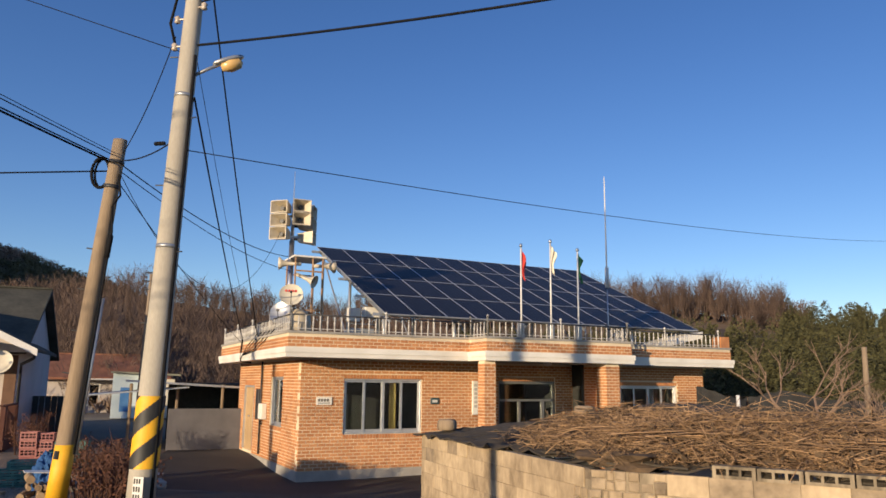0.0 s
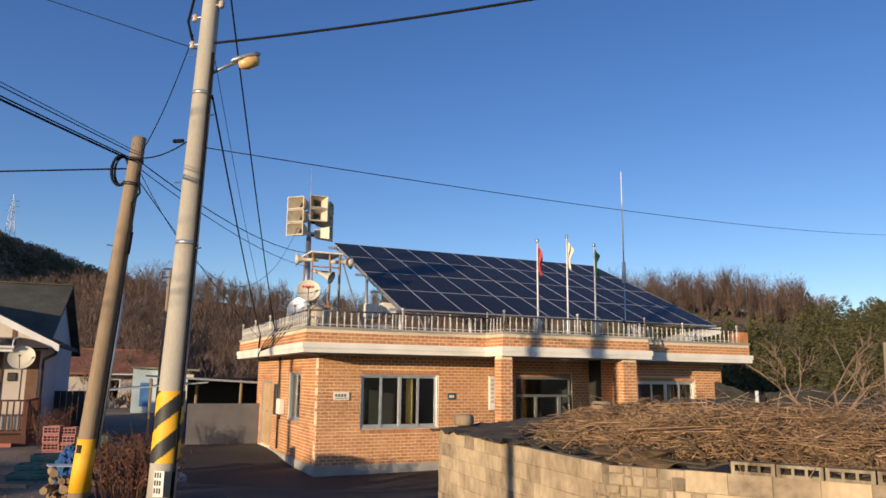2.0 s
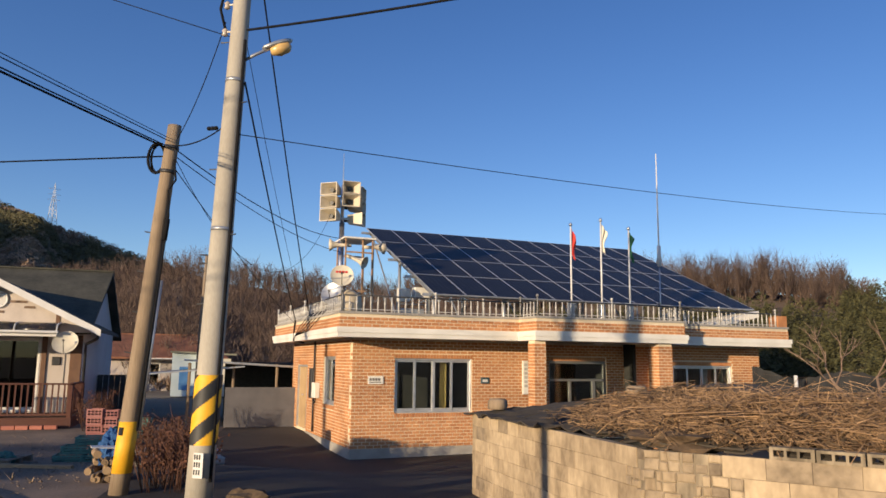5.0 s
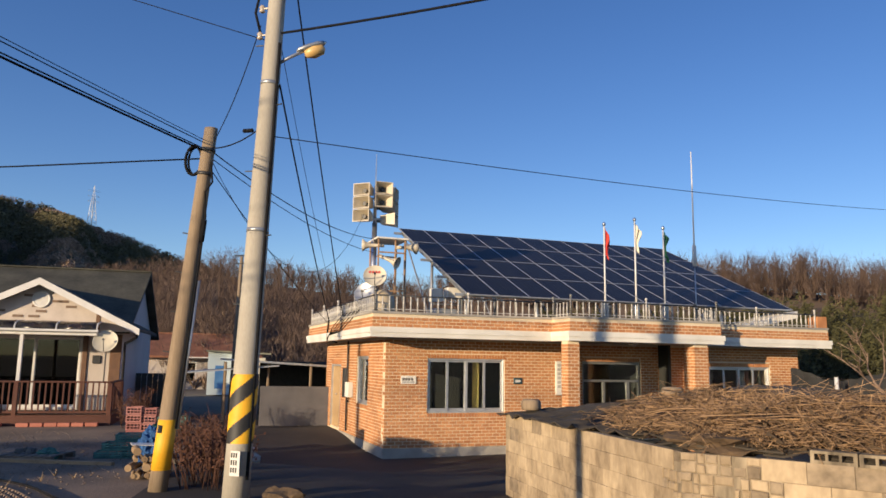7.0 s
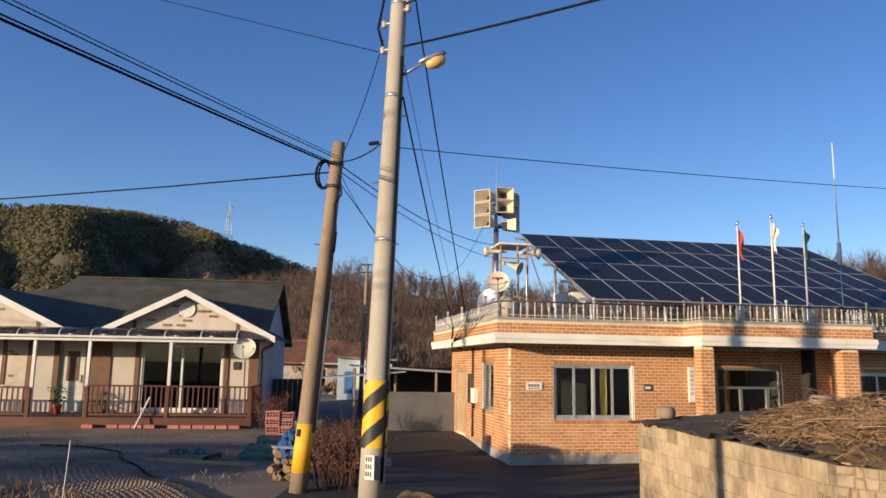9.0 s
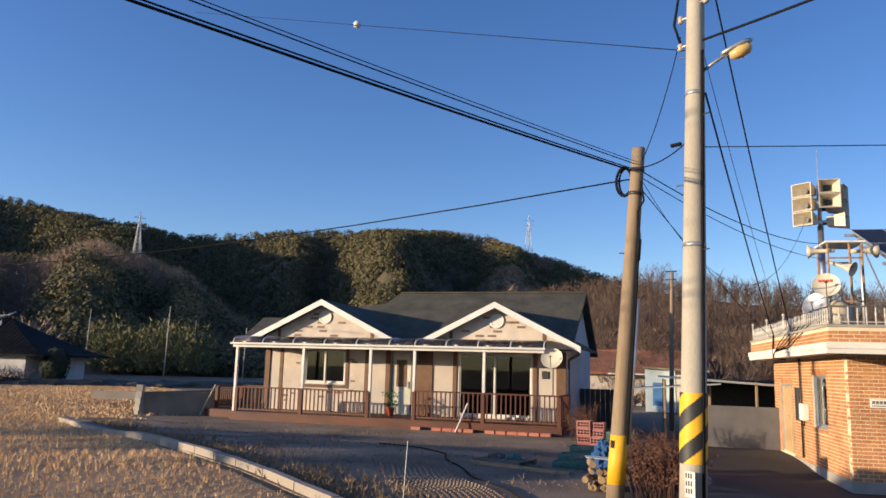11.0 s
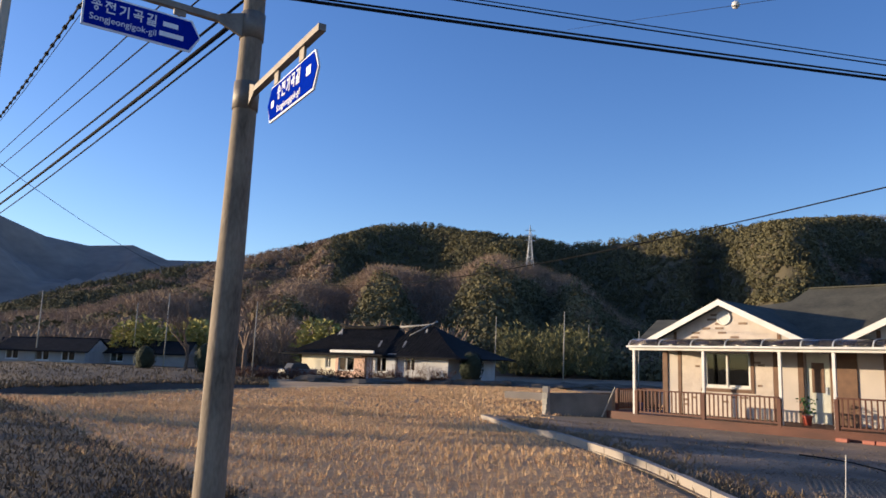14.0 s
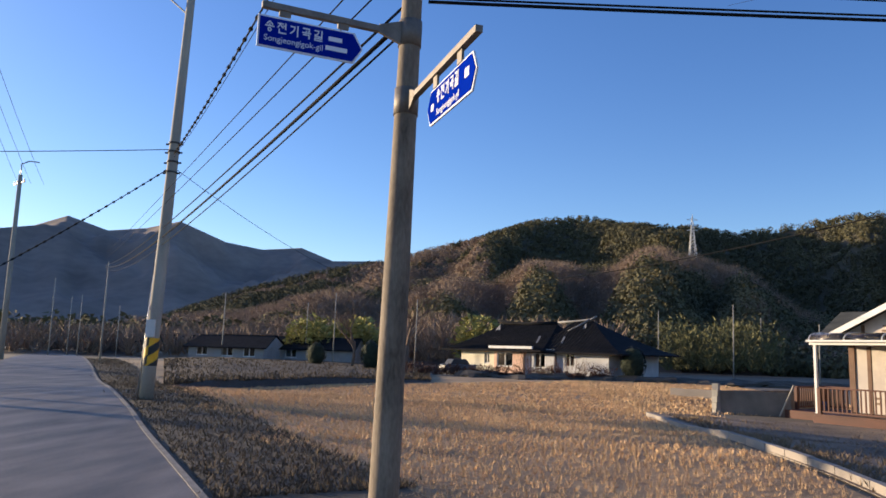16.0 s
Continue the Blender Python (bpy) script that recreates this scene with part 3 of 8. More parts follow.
def horn_box(parent, z, heading, side, w=0.52, h=0.36, depth=0.46):
    """A re-entrant box horn: flared open mouth, throat, driver."""
    m = pose(0, 0, z, 0, 0, heading) @ Matrix.Translation((side, -0.14, 0))
    bm = B()
    o = [(-w / 2, -depth, -h / 2), (w / 2, -depth, -h / 2), (w / 2, -depth, h / 2), (-w / 2, -depth, h / 2)]
    k = 0.62
    back = [(x * k, 0, y * k) for x, _, y in o]
    inn = [(x * 0.93, -depth, y * 0.91) for x, _, y in o]
    thr = [(x * 0.25, -depth * 0.25, y * 0.25) for x, _, y in o]
    L = [[bm.verts.new(m @ Vector(p)) for p in q] for q in (back, o, inn, thr)]
    for a, b in zip(L, L[1:]):
        for i in range(4):
            bm.faces.new((a[i], a[(i + 1) % 4], b[(i + 1) % 4], b[i]))
    bm.faces.new(L[0])
    bm.faces.new(L[3])
    ob = part("box_horn", bm, HORN, parent)
    bm = B()
    tube(bm, m @ Vector((0, -depth * 0.24, 0)), m @ Vector((0, -depth * 0.55, 0)), 0.05, 0.065, 10)
    part("driver", bm, DARK, ob, "dark horn driver")
    bm = B()
    tube(bm, m @ Vector((0, 0, 0)), m @ Vector((0, 0.13, 0)), 0.07, 0.07, 10)
    part("horn_neck", bm, DARK, ob)


for z in (3.28, 3.66, 4.04):
    horn_box(mast, z, -42, -0.15)
for z in (3.70, 4.08):
    horn_box(mast, z, -2, 0.12)
for z in (3.27, 3.65, 4.03):
    horn_box(mast, z, 62, 0.22)
for s in ((-0.5, -0.06, 3.23, 0.42, -0.02, 3.29), (-0.5, -0.06, 3.83, 0.42, -0.02, 3.89)):
    boxes("bracket", [s], GALV, mast)


def trumpet(parent, p, d, r=0.18, length=0.46, name="trumpet_horn"):
    q = Vector(d).to_track_quat("Z", "Y").to_matrix().to_4x4()
    bm = B()
    lathe(bm, [(0.05, -0.16), (0.055, 0.0), (0.045, 0.02), (0.06, length * .5), (0.11, length * .8), (r, length), (r + .012, length), (0.10, length * .8 - .01), (0.03, length * .4)], 16, Matrix.Translation(p) @ q)
    return part(name, bm, HORN, parent)


rack = thing("roof_platform", "small rusty steel platform frame beside the loudspeaker mast", "platform", BM @ Matrix.Translation((TX + 0.25, TY - 0.1, 2.43)))
RUST = surf("rusty_steel", (0.20, 0.10, 0.05), (0.42, 0.27, 0.15), 8, 0.8, 0.2)
boxes("platform_top", [(-0.32, -0.5, 2.6, 0.62, 0.6, 2.65)], WHITE_TRIM, rack, "pale sheet top", 0.006)
for x, y in ((-0.25, -0.42), (0.54, -0.42), (-0.25, 0.5), (0.54, 0.5), (0.25, -0.42)):
    bm = B()
    tube(bm, (x, y, 0), (x, y, 2.6), 0.025, n=6)
    part("leg", bm, RUST, rack)
for z in (1.1, 2.2):
    for s in ((-0.25, -0.44, z, 0.54, -0.40, z + .04), (-0.25, 0.48, z, 0.54, 0.52, z + .04)):
        boxes("cross_bar", [s], RUST, rack)
for p, d in (((-0.22, -0.3, 2.42), (-1, 0.35, 0)), ((0.50, -0.2, 2.42), (1, 0.1, 0.05)), ((-0.05, -0.30, 2.08), (0.9, -0.8, -0.5))):
    trumpet(rack, p, d)


CREAMD = surf("cream_dish", (0.48, 0.43, 0.33), (0.62, 0.57, 0.45), 4, 0.6, 0.05)


def dish(name, m, r, label, on_roof=True, material=None, stand=0.6):
    e = thing(name, label, "satellite dish", m)
    bm = B()
    prof = [(0.02, 0.0)] + [(r * k / 6, 0.25 * r * (k / 6) ** 2) for k in range(1, 7)] + [(r * 1.02, 0.25 * r + .005), (r, 0.25 * r - 0.015)] + [(r * k / 6, 0.25 * r * (k / 6) ** 2 - 0.015) for k in range(5, 0, -1)] + [(0.02, -0.015)]
    t = pose(0, 0, stand, 68, 0, 0)
    lathe(bm, prof, 28, t)
    part("reflector", bm, material or CREAMD, e)
    bm = B()
    f = t @ Vector((0, -r * 0.15, r * 0.95))
    pipe(bm, [t @ Vector((0, -r * 0.95, r * .22)), f], 0.012)
    tube(bm, f, t @ Vector((0, -r * 0.1, r * 0.78)), 0.035, 0.03)
    part("feed_arm", bm, DARK, e)
    bm = B()
    pipe(bm, [(0, 0.12, 0), (0, 0.12, stand - .05), t @ Vector((0, 0, -0.02))], 0.022)
    part("dish_mount", bm, GALV, e)
    return e


def bpose(u, v, z, rz=0):
    return BM @ pose(u, v, z, 0, 0, rz)


d1 = dish("satellite_dish", bpose(-0.28, 0.3, 2.43, -15), 0.31, "white satellite dish with small red lettering on the hall roof", stand=1.42)
RED = surf("red_print", (0.5, 0.04, 0.03), (0.6, 0.07, 0.05), 5, 0.5, 0)
bm = B()
t = pose(0, 0, 1.42, 68, 0, 0)
for k in range(4):
    box(bm, -0.17 + k * 0.085, 0.10, 0.030, -0.11 + k * 0.085, 0.16, 0.042, t)
part("print", bm, RED, d1, "red printed bars")
dish("satellite_dish", bpose(-0.36, 0.85, 2.43, -40), 0.33, "grey satellite dish seen from its side on the hall roof", material=GALV, stand=0.98)
bm = B()
lathe(bm, [(0.33, 0), (0.34, 0.1), (0.31, 0.42), (0.34, 0.5), (0.30, 0.85), (0.12, 0.98), (0.05, 1.0)], 18)
solo("water_tank", bm, surf("beige_plastic", (.42, .34, .22), (.56, .47, .33), 3, .5, .05), "small cream plastic water tank behind the roof railing", "tank", bpose(0.05, 0.75, 2.43) @ Matrix.Diagonal((1.12, 1.12, 1.12, 1)))
inv = thing("inverter_rack", "pale metal inverter boxes on a frame under the panels", "inverter", bpose(1.9, 1.8, 2.43))
boxes("inverter_box", [(0, 0, 0.95, 0.35, 0.25, 1.35)], WHITE_TRIM, inv, "", 0.015)
boxes("inverter_box", [(0.5, 0, 1.05, 0.95, 0.3, 1.4)], WHITE_TRIM, inv, "", 0.015)
boxes("inverter_box", [(0.1, 0.0, 0.5, 0.8, 0.25, 0.75)], GALV, inv, "", 0.015)
for x in (0.0, 0.5, 1.0):
    boxes("frame_leg", [(x, 0.26, 0, x + .04, 0.3, 1.4)], GALV, inv)
boxes("frame_bar", [(0, 0.26, 0.88, 1.04, 0.3, 0.92)], GALV, inv)

# flag poles and aerial on the porch parapet
def flag_pole(u, top, colour, label, drop=0.55):
    e = thing("flagpole", label, "flagpole", bpose(u, -1.82, 2.43), "flagpoles on the porch roof")
    bm = B()
    tube(bm, (0, 0, 0), (0, 0, top - 2.43), 0.028, 0.022, 8)
    part("pole", bm, WHITE, e)
    boxes("base_bracket", [(-0.07, -0.06, 0.0, 0.07, 0.06, 0.86)], GALV, e, "", 0.01)
    bm = B()
    lathe(bm, [(0.01, 0), (0.04, 0.02), (0.05, 0.06), (0.03, 0.1), (0.005, 0.115)], 10, Matrix.Translation((0, 0, top - 2.43)))
    part("finial", bm, STEEL, e)
    bm = B()
    rng = random.Random(int(u * 100))
    nz, na = 12, 9
    g = []
    for j in range(nz + 1):
        z = top - 2.43 - 0.05 - j / nz * drop * 1.35
        row = []
        for i in range(na):
            s = i / (na - 1)
            reach = (0.13 + 0.06 * math.sin(j * 0.6 + u)) * (1 if j else 0.6)
            row.append(bm.verts.new((0.03 + s * reach * (1 - .35 * j / nz), 0.045 * math.sin(s * 9 + j * 0.35 + u * 3) * s ** .5, z - 0.16 * s + rng.uniform(-.008, .008))))
        g.append(row)
    for a, b in zip(g, g[1:]):
        for i in range(na - 1):
            bm.faces.new((a[i], a[i + 1], b[i + 1], b[i])).smooth = True
    f = part("flag", bm, colour, e, normals=False)
    sol = f.modifiers.new("cloth", "SOLIDIFY")
    sol.thickness = 0.004


flag_pole(5.63, 5.36, surf("red_flag", (0.50, 0.03, 0.02), (0.62, 0.06, 0.04), 6, 0.8, 0.1), "flagpole with a drooping red flag")
flag_pole(6.62, 5.57, surf("cream_flag", (0.66, 0.60, 0.46), (0.8, 0.75, 0.62), 6, 0.8, 0.1), "flagpole with a drooping white and yellow flag")
flag_pole(7.57, 5.40, surf("green_flag", (0.015, 0.10, 0.045), (0.03, 0.16, 0.07), 6, 0.8, 0.1), "flagpole with a drooping dark green flag")
aer = thing("aerial", "tall thin white whip aerial on the roof", "aerial", bpose(9.45, -0.8, 2.43))
bm = B()
tube(bm, (0, 0, 0), (0, 0, 2.2), 0.022, 0.022, 8)
part("aerial_pole", bm, GALV, aer)
bm = B()
tube(bm, (0, 0, 2.15), (0, 0, 2.80), 0.065, 0.06, 10)
part("aerial_base", bm, WHITE, aer)
bm = B()
tube(bm, (0, 0, 2.75), (0, 0, 5.75), 0.030, 0.014, 6)
part("whip", bm, WHITE, aer)

# ---- white house with porch ----
SIDING = surf("cream_siding", (0.42, 0.365, 0.325), (0.52, 0.46, 0.41), 1.0, 0.7, 0.08)
LILAC = surf("pale_side_wall", (0.42, 0.42, 0.43), (0.54, 0.53, 0.54), 1.0, 0.7, 0.08)
STONE = surf("cream_stone", (0.44, 0.375, 0.325), (0.58, 0.505, 0.44), 3.0, 0.85, 0.5, fine=25)
DKBRICK = surf("dark_inset_brick", (0.13, 0.085, 0.06), (0.26, 0.18, 0.13), 5, 0.85, 0.3)
BROWN = surf("brown_trim", (0.10, 0.05, 0.03), (0.17, 0.09, 0.05), 4, 0.7, 0.15)
DECK = surf("red_brown_deck", (0.054, 0.0145, 0.0075), (0.112, 0.033, 0.0155), 3, 0.65, 0.2, stretch=(0.3, 1, 1))
SHINGLE = surf("dark_shingles", (0.028, 0.028, 0.021), (0.088, 0.084, 0.062), 1.2, 0.9, 0.9, fine=9, stretch=(1, 1, 1))
SMOKE = glass_mat("smoky_polycarbonate", (0.50, 0.44, 0.38), 0.25)
house = thing("white_house", "white single-storey house with two porch gables and dark shingle roof", "house", HM)
HG = -0.5
WV = 2.0
hw = (1.53, 3.28, 0.90, 2.26)
hd = (5.15, 5.95, -0.10, 2.2)
hs = (7.78, 10.52, -0.08, 2.2)
part("front_wall", wall_with_holes(11.7, HG, 2.5, (hw, hd, hs), WV, WV + 0.2, -0.14), SIDING, house)
boxes("side_wall", [(11.5, WV + 0.2, HG, 11.7, 10.4, 2.5)], LILAC, house, "pale lilac side wall")
boxes("side_wall", [(-0.14, WV + .2, HG, 0.06, 10.4, 2.5)], SIDING, house)
boxes("back_wall", [(0.06, 10.2, HG, 11.5, 10.4, 2.5)], SIDING, house)
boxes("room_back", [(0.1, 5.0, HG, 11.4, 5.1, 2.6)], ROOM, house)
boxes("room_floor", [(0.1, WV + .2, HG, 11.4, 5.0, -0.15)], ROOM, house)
bm = B()
poly(bm, [(11.7, WV, 2.5), (11.7, 10.4, 2.5), (11.7, 6.2, 4.7)], (-0.2, 0, 0))
part("gable_end", bm, LILAC, house)
# brown pilasters and stone panels
for u0, u1 in ((0.45, 0.60), (4.10, 4.28), (4.93, 5.12), (5.97, 6.80), (7.58, 7.74), (10.55, 10.70), (11.38, 11.72), (-0.2, 0.02)):
    boxes("pilaster", [(u0, WV - 0.05, -0.12, u1, WV - 0.003, 2.3)], BROWN, house, "", 0.008)
for u0, u1, z0, z1 in ((0.62, 1.50, -0.1, 2.26), (3.32, 4.08, -0.1, 2.26), (1.5, 3.32, -0.1, 0.82)):
    p = boxes("stone_panel", [(u0, WV - 0.03, z0, u1, WV - 0.003, z1)], STONE, house, "cream stone cladding")
    rng = random.Random(int(u0 * 50))
    for k in range(max(3, int((u1 - u0) * (z1 - z0) * 2.4))):
        a, z = rng.uniform(u0 + .02, u1 - .3), z0 + 0.12 + 0.09 * rng.randrange(1, max(2, int((z1 - z0 - .2) / .09)))
        boxes("brick", [(a, WV - 0.045, z, a + rng.choice((.16, .24, .28)), WV - 0.028, z + 0.075)], DKBRICK, p)
# dark tint in the glass imitates unlit rooms behind it
DARKGLASS = glass_mat("dark_tinted_glass", (0.16, 0.18, 0.18))
window(house, *hw, 2, deep=WV + 0.03, frame_mat=WHITE, pane_mat=DARKGLASS)
boxes("window_trim", [(1.4, WV - .06, 0.76, 3.42, WV - .031, 0.88), (3.30, WV - .06, .88, 3.42, WV - .031, 2.28)], BROWN, house)
window(house, *hs, 2, deep=WV + 0.05, frame_mat=WHITE, pane_mat=DARKGLASS)
door = boxes("front_door", [(hd[0] + .03, WV + .06, hd[2], hd[1] - .03, WV + .12, hd[3])], surf("pale_door", (.42, .42, .36), (.55, .55, .48), 3, .5, .05), house, "pale front door", 0.01)
boxes("door_inset", [(hd[0] + .2, WV + .045, .9, hd[1] - .2, WV + .058, 1.9)], BROWN, door)
boxes("door_handle", [(hd[1] - .16, WV + .02, .85, hd[1] - .1, WV + .058, 1.1)], STEEL, door)
boxes("wall_emblem", [(10.86, WV - .05, 1.35, 11.12, WV - .004, 1.62)], DARK, house, "dark wall box", 0.03)
# timber deck, skirting and steps
deck = thing("porch_deck", "red-brown stained timber porch deck", "deck", HM)
for k in range(-3, 14):
    boxes("deck_board", [(-0.15, 0.0 + k * 0.142, -0.16, 11.9, 0.136 + k * 0.142, -0.12)], DECK, deck)
boxes("skirting", [(-0.15, -0.42, HG - .1, 11.9, -0.38, -0.165)], DECK, deck)
boxes("skirting", [(11.86, -0.38, HG - .1, 11.9, 1.98, -0.165)], DECK, deck)
boxes("side_deck", [(-2.1, 0.9, HG - .05, -0.155, 3.6, -0.16)], DECK, deck, "lower side deck", 0.01)


def wood_rail(name, label, a, b, z0, z1, gap=0.135, posts=()):
    """A timber railing between two plan points in the house's frame."""
    e = thing(name, label, "railing", HM, "timber railings of the porch")
    a, b = Vector((*a, 0)), Vector((*b, 0))
    d = (b - a).normalized()
    L = (b - a).length
    m = Matrix.Translation(a) @ Vector((1, 0, 0)).rotation_difference(d).to_matrix().to_4x4()
    bm = B()
    box(bm, 0, -0.05, z1 - 0.05, L, 0.05, z1, m)
    part("hand_rail", bm, DECK, e, bevel=0.006)
    bm = B()
    box(bm, 0, -0.025, z0 + 0.06, L, 0.025, z0 + 0.11, m)
    part("lower_rail", bm, DECK, e)
    for s in (0, L, *posts):
        bm = B()
        box(bm, s - 0.06, -0.06, z0 - 0.18, s + 0.06, 0.06, z1 - 0.052, m)
        part("rail_post", bm, DECK, e, bevel=0.006)
    n = int(L / gap)
    shared = None
    for k in range(1, n):
        s = k * L / n
        if any(abs(s - p) < 0.09 for p in (0, L, *posts)):
            continue
        if shared is None:
            bm = B()
            box(bm, -0.021, -0.018, z0 + 0.11, 0.021, 0.018, z1 - 0.05)
            shared = part("baluster", bm, DECK, e)
            o = shared
        else:
            o = shared.copy()
            scene.collection.objects.link(o)
        o.matrix_basis = m @ Matrix.Translation((s, 0, 0))


wood_rail("porch_railing", "red-brown timber railing along the porch front", (0.05, -0.33), (5.2, -0.33), -0.12, 0.78, gap=0.155, posts=(2.6,))
wood_rail("porch_railing", "dark red-brown timber railing before the sliding doors", (6.9, -0.33), (11.82, -0.33), -0.12, 0.86, gap=0.155, posts=(2.4,))
wood_rail("porch_railing", "short red-brown timber railing on the porch end", (11.82, -0.2), (11.82, 1.9), -0.12, 0.86)
wood_rail("side_railing", "red-brown timber railing of the side deck", (-2.05, 3.5), (-0.2, 3.5), -0.16, 0.70)
wood_rail("side_railing", "red-brown timber railing of the side deck", (-2.05, 1.6), (-2.05, 3.4), -0.16, 0.70)

# porch frame and curved roof
porch = thing("porch_canopy", "white-framed porch canopy with curved smoky roof panels", "canopy", HM)
for u in (-0.17, 2.57, 5.18, 6.81, 9.27):
    boxes("canopy_post", [(u - .05, -.17, -0.4 if u < 0 else -0.118, u + .05, -.07, 2.2)], WHITE, porch, "", 0.008)
boxes("canopy_beam", [(-0.35, -.19, 2.2, 11.3, -.06, 2.31)], WHITE, porch, "", 0.01)
arc = [(-0.28, 2.32), (-0.26, 2.44), (-0.16, 2.54), (0.05, 2.60), (0.45, 2.63), (0.95, 2.64)]
us = steps(-0.30, 5.9, 5) + steps(6.85, 11.3, 4)
for u in us:
    bm = B()
    pipe(bm, [(u, v, z) for v, z in arc], 0.022, 6)
    part("canopy_rib", bm, WHITE, porch)
for a, b in zip(us, us[1:]):
    bm = B()
    lo = [bm.verts.new((a + .03, v, z)) for v, z in arc]
    hi = [bm.verts.new((b - .03, v, z)) for v, z in arc]
    for k in range(len(arc) - 1):
        bm.faces.new((lo[k], lo[k + 1], hi[k + 1], hi[k])).smooth = True
    o = part("roof_panel", bm, SMOKE, porch, normals=False)
    sol = o.modifiers.new("sheet", "SOLIDIFY")
    sol.thickness = 0.006
boxes("gutter", [(-0.4, -.32, 2.30, 11.35, -.24, 2.37)], WHITE, porch, "", 0.01)


def gable(cu, half, z0, zp, v0, v1):
    """A front gable: sloping roof halves, white barge boards, stone-dotted wall."""
    k = (zp - z0) / half
    for s in (-1, 1):
        bm = B()
        poly(bm, [(cu, v0, zp), (cu + s * half, v0, z0), (cu + s * half, v1, z0), (cu, v1, zp)], (0, 0, -0.10))
        part("gable_roof", bm, SHINGLE, house, "dark shingle gable roof")
        bm = B()
        poly(bm, [(cu, v0 - .03, zp + .012), (cu + s * (half + .03), v0 - .03, z0 - .01), (cu + s * (half + .03), v0 - .03, z0 - .22), (cu, v0 - .03, zp - .20)], (0, 0.05, 0))
        part("barge_board", bm, WHITE, house, "white barge board")
    bm = B()
    i = 0.12
    poly(bm, [(cu - half + .1, v0 + .42, z0 - .1), (cu + half - .1, v0 + .42, z0 - .1), (cu, v0 + .42, zp - .14)], (0, 0.1, 0))
    w = part("gable_wall", bm, STONE, house, "cream stone gable wall with dark bricks")
    rng = random.Random(int(cu * 10))
    for n in range(16):
        z = z0 + 0.12 + 0.16 * (n // 2)
        r = max(0.0, half * (1 - (z - z0 + .25) / (zp - z0)))
        if r < 0.35:
            continue
        a = cu + rng.uniform(-r, r - .3) * .85
        boxes("brick", [(a, v0 + .405, z, a + .3, v0 + .418, z + .075)], DKBRICK, w)
    bm = B()
    lathe(bm, [(0.24, 0), (0.27, 0.02), (0.27, 0.04), (0.22, 0.045), (0.2, 0.02)], 20, Matrix.Translation((cu, v0 + .42, zp - .62)) @ pose(0, 0, 0, 90, 0, 0))
    vent = part("gable_vent", bm, WHITE, w, "round white louvre vent")
    for n in range(6):
        q = -.17 + n * .068
        r = math.sqrt(max(.01, .2 ** 2 - q * q))
        boxes("louvre", [(cu - r, v0 + .385, zp - .63 + q, cu + r, v0 + .405, zp - .60 + q)], WHITE, w)
    for s in (-1, 1):
        boxes("gable_trim", [(cu + s * half * .57 - .06, v0 + .40, z0 - .05, cu + s * half * .57 + .06, v0 + .418, z0 + .43 * (zp - z0) - .18)], BROWN, house)


gable(2.85, 3.35, 2.40, 4.03, 0.5, 6.0)
gable(9.45, 2.92, 2.47, 3.94, 0.5, 6.0)
# main roof
bm = B()
poly(bm, [(3.9, 6.2, 4.86), (12.0, 6.2, 4.86), (12.0, 1.4, 2.45), (2.6, 1.4, 2.45)], (0, 0, -0.12))
part("main_roof", bm, SHINGLE, house)
bm = B()
poly(bm, [(3.9, 6.2, 4.86), (12.0, 6.2, 4.86), (12.0, 10.9, 2.45), (2.6, 10.9, 2.45)], (0, 0, -0.12))
part("main_roof", bm, SHINGLE, house)
bm = B()
poly(bm, [(-0.7, 1.2, 2.35), (-0.7, 9.5, 2.35), (0.6, 5.0, 3.95)], (0, 0, -0.1))
part("wing_roof", bm, SHINGLE, house)
bm = B()
poly(bm, [(0.6, 5.0, 3.95), (3.9, 6.1, 4.45), (4.2, 1.2, 2.35), (-0.7, 1.2, 2.35)], (0, 0, -0.1))
part("wing_roof", bm, SHINGLE, house)
bm = B()
poly(bm, [(0.6, 5.0, 3.95), (3.9, 6.1, 4.45), (4.2, 10.0, 2.35), (-0.7, 9.5, 2.35)], (0, 0, -0.1))
part("wing_roof", bm, SHINGLE, house)
bm = B()
poly(bm, [(-0.95, 1.2, 2.52), (2.6, 1.2, 2.52), (2.6, 4.5, 3.62), (-1.9, 4.5, 3.62)], (0, 0, -0.1))
part("wing_roof", bm, SHINGLE, house)
boxes("ridge_cap", [(3.9, 6.1, 4.85, 12.0, 6.3, 4.90)], SHINGLE, house)
bm = B()
pipe(bm, [(12.35, 0.5, 2.40), (12.3, 0.75, 2.2), (11.85, 1.7, 2.02), (11.82, 1.94, 1.8), (11.82, 1.94, -0.3)], 0.045, 8)
part("downpipe", bm, DARK, house, "black rainwater downpipe")
hdish = dish("satellite_dish", HM @ pose(11.55, -0.12, 0.8, 0, 0, -4), 0.35, "cream satellite dish on a post at the porch railing", stand=1.22)
# brick row along the deck, plant pot, planter, bucket, poles
RB = surf("red_brick", (0.28, 0.09, 0.06), (0.42, 0.16, 0.11), 5, 0.85, 0.3, per_object=0.3)
for k in range(13):
    if k in (1, 6):
        continue
    u = 6.95 + k * 0.36
    w = HM @ Vector((u, -0.62, 0))
    bm = B()
    box(bm, 0, -0.09, 0, 0.33, 0.09, 0.11)
    bmesh.ops.bevel(bm, geom=list(bm.edges), offset=0.01, segments=1, affect="EDGES")
    solo("loose_brick", bm, RB, "red brick lying along the deck edge", "brick", Matrix.Translation((w.x, w.y, gz(w.x, w.y))) @ pose(0, 0, 0, 0, 0, 36.9 + random.uniform(-5, 5)), "bricks along the deck")
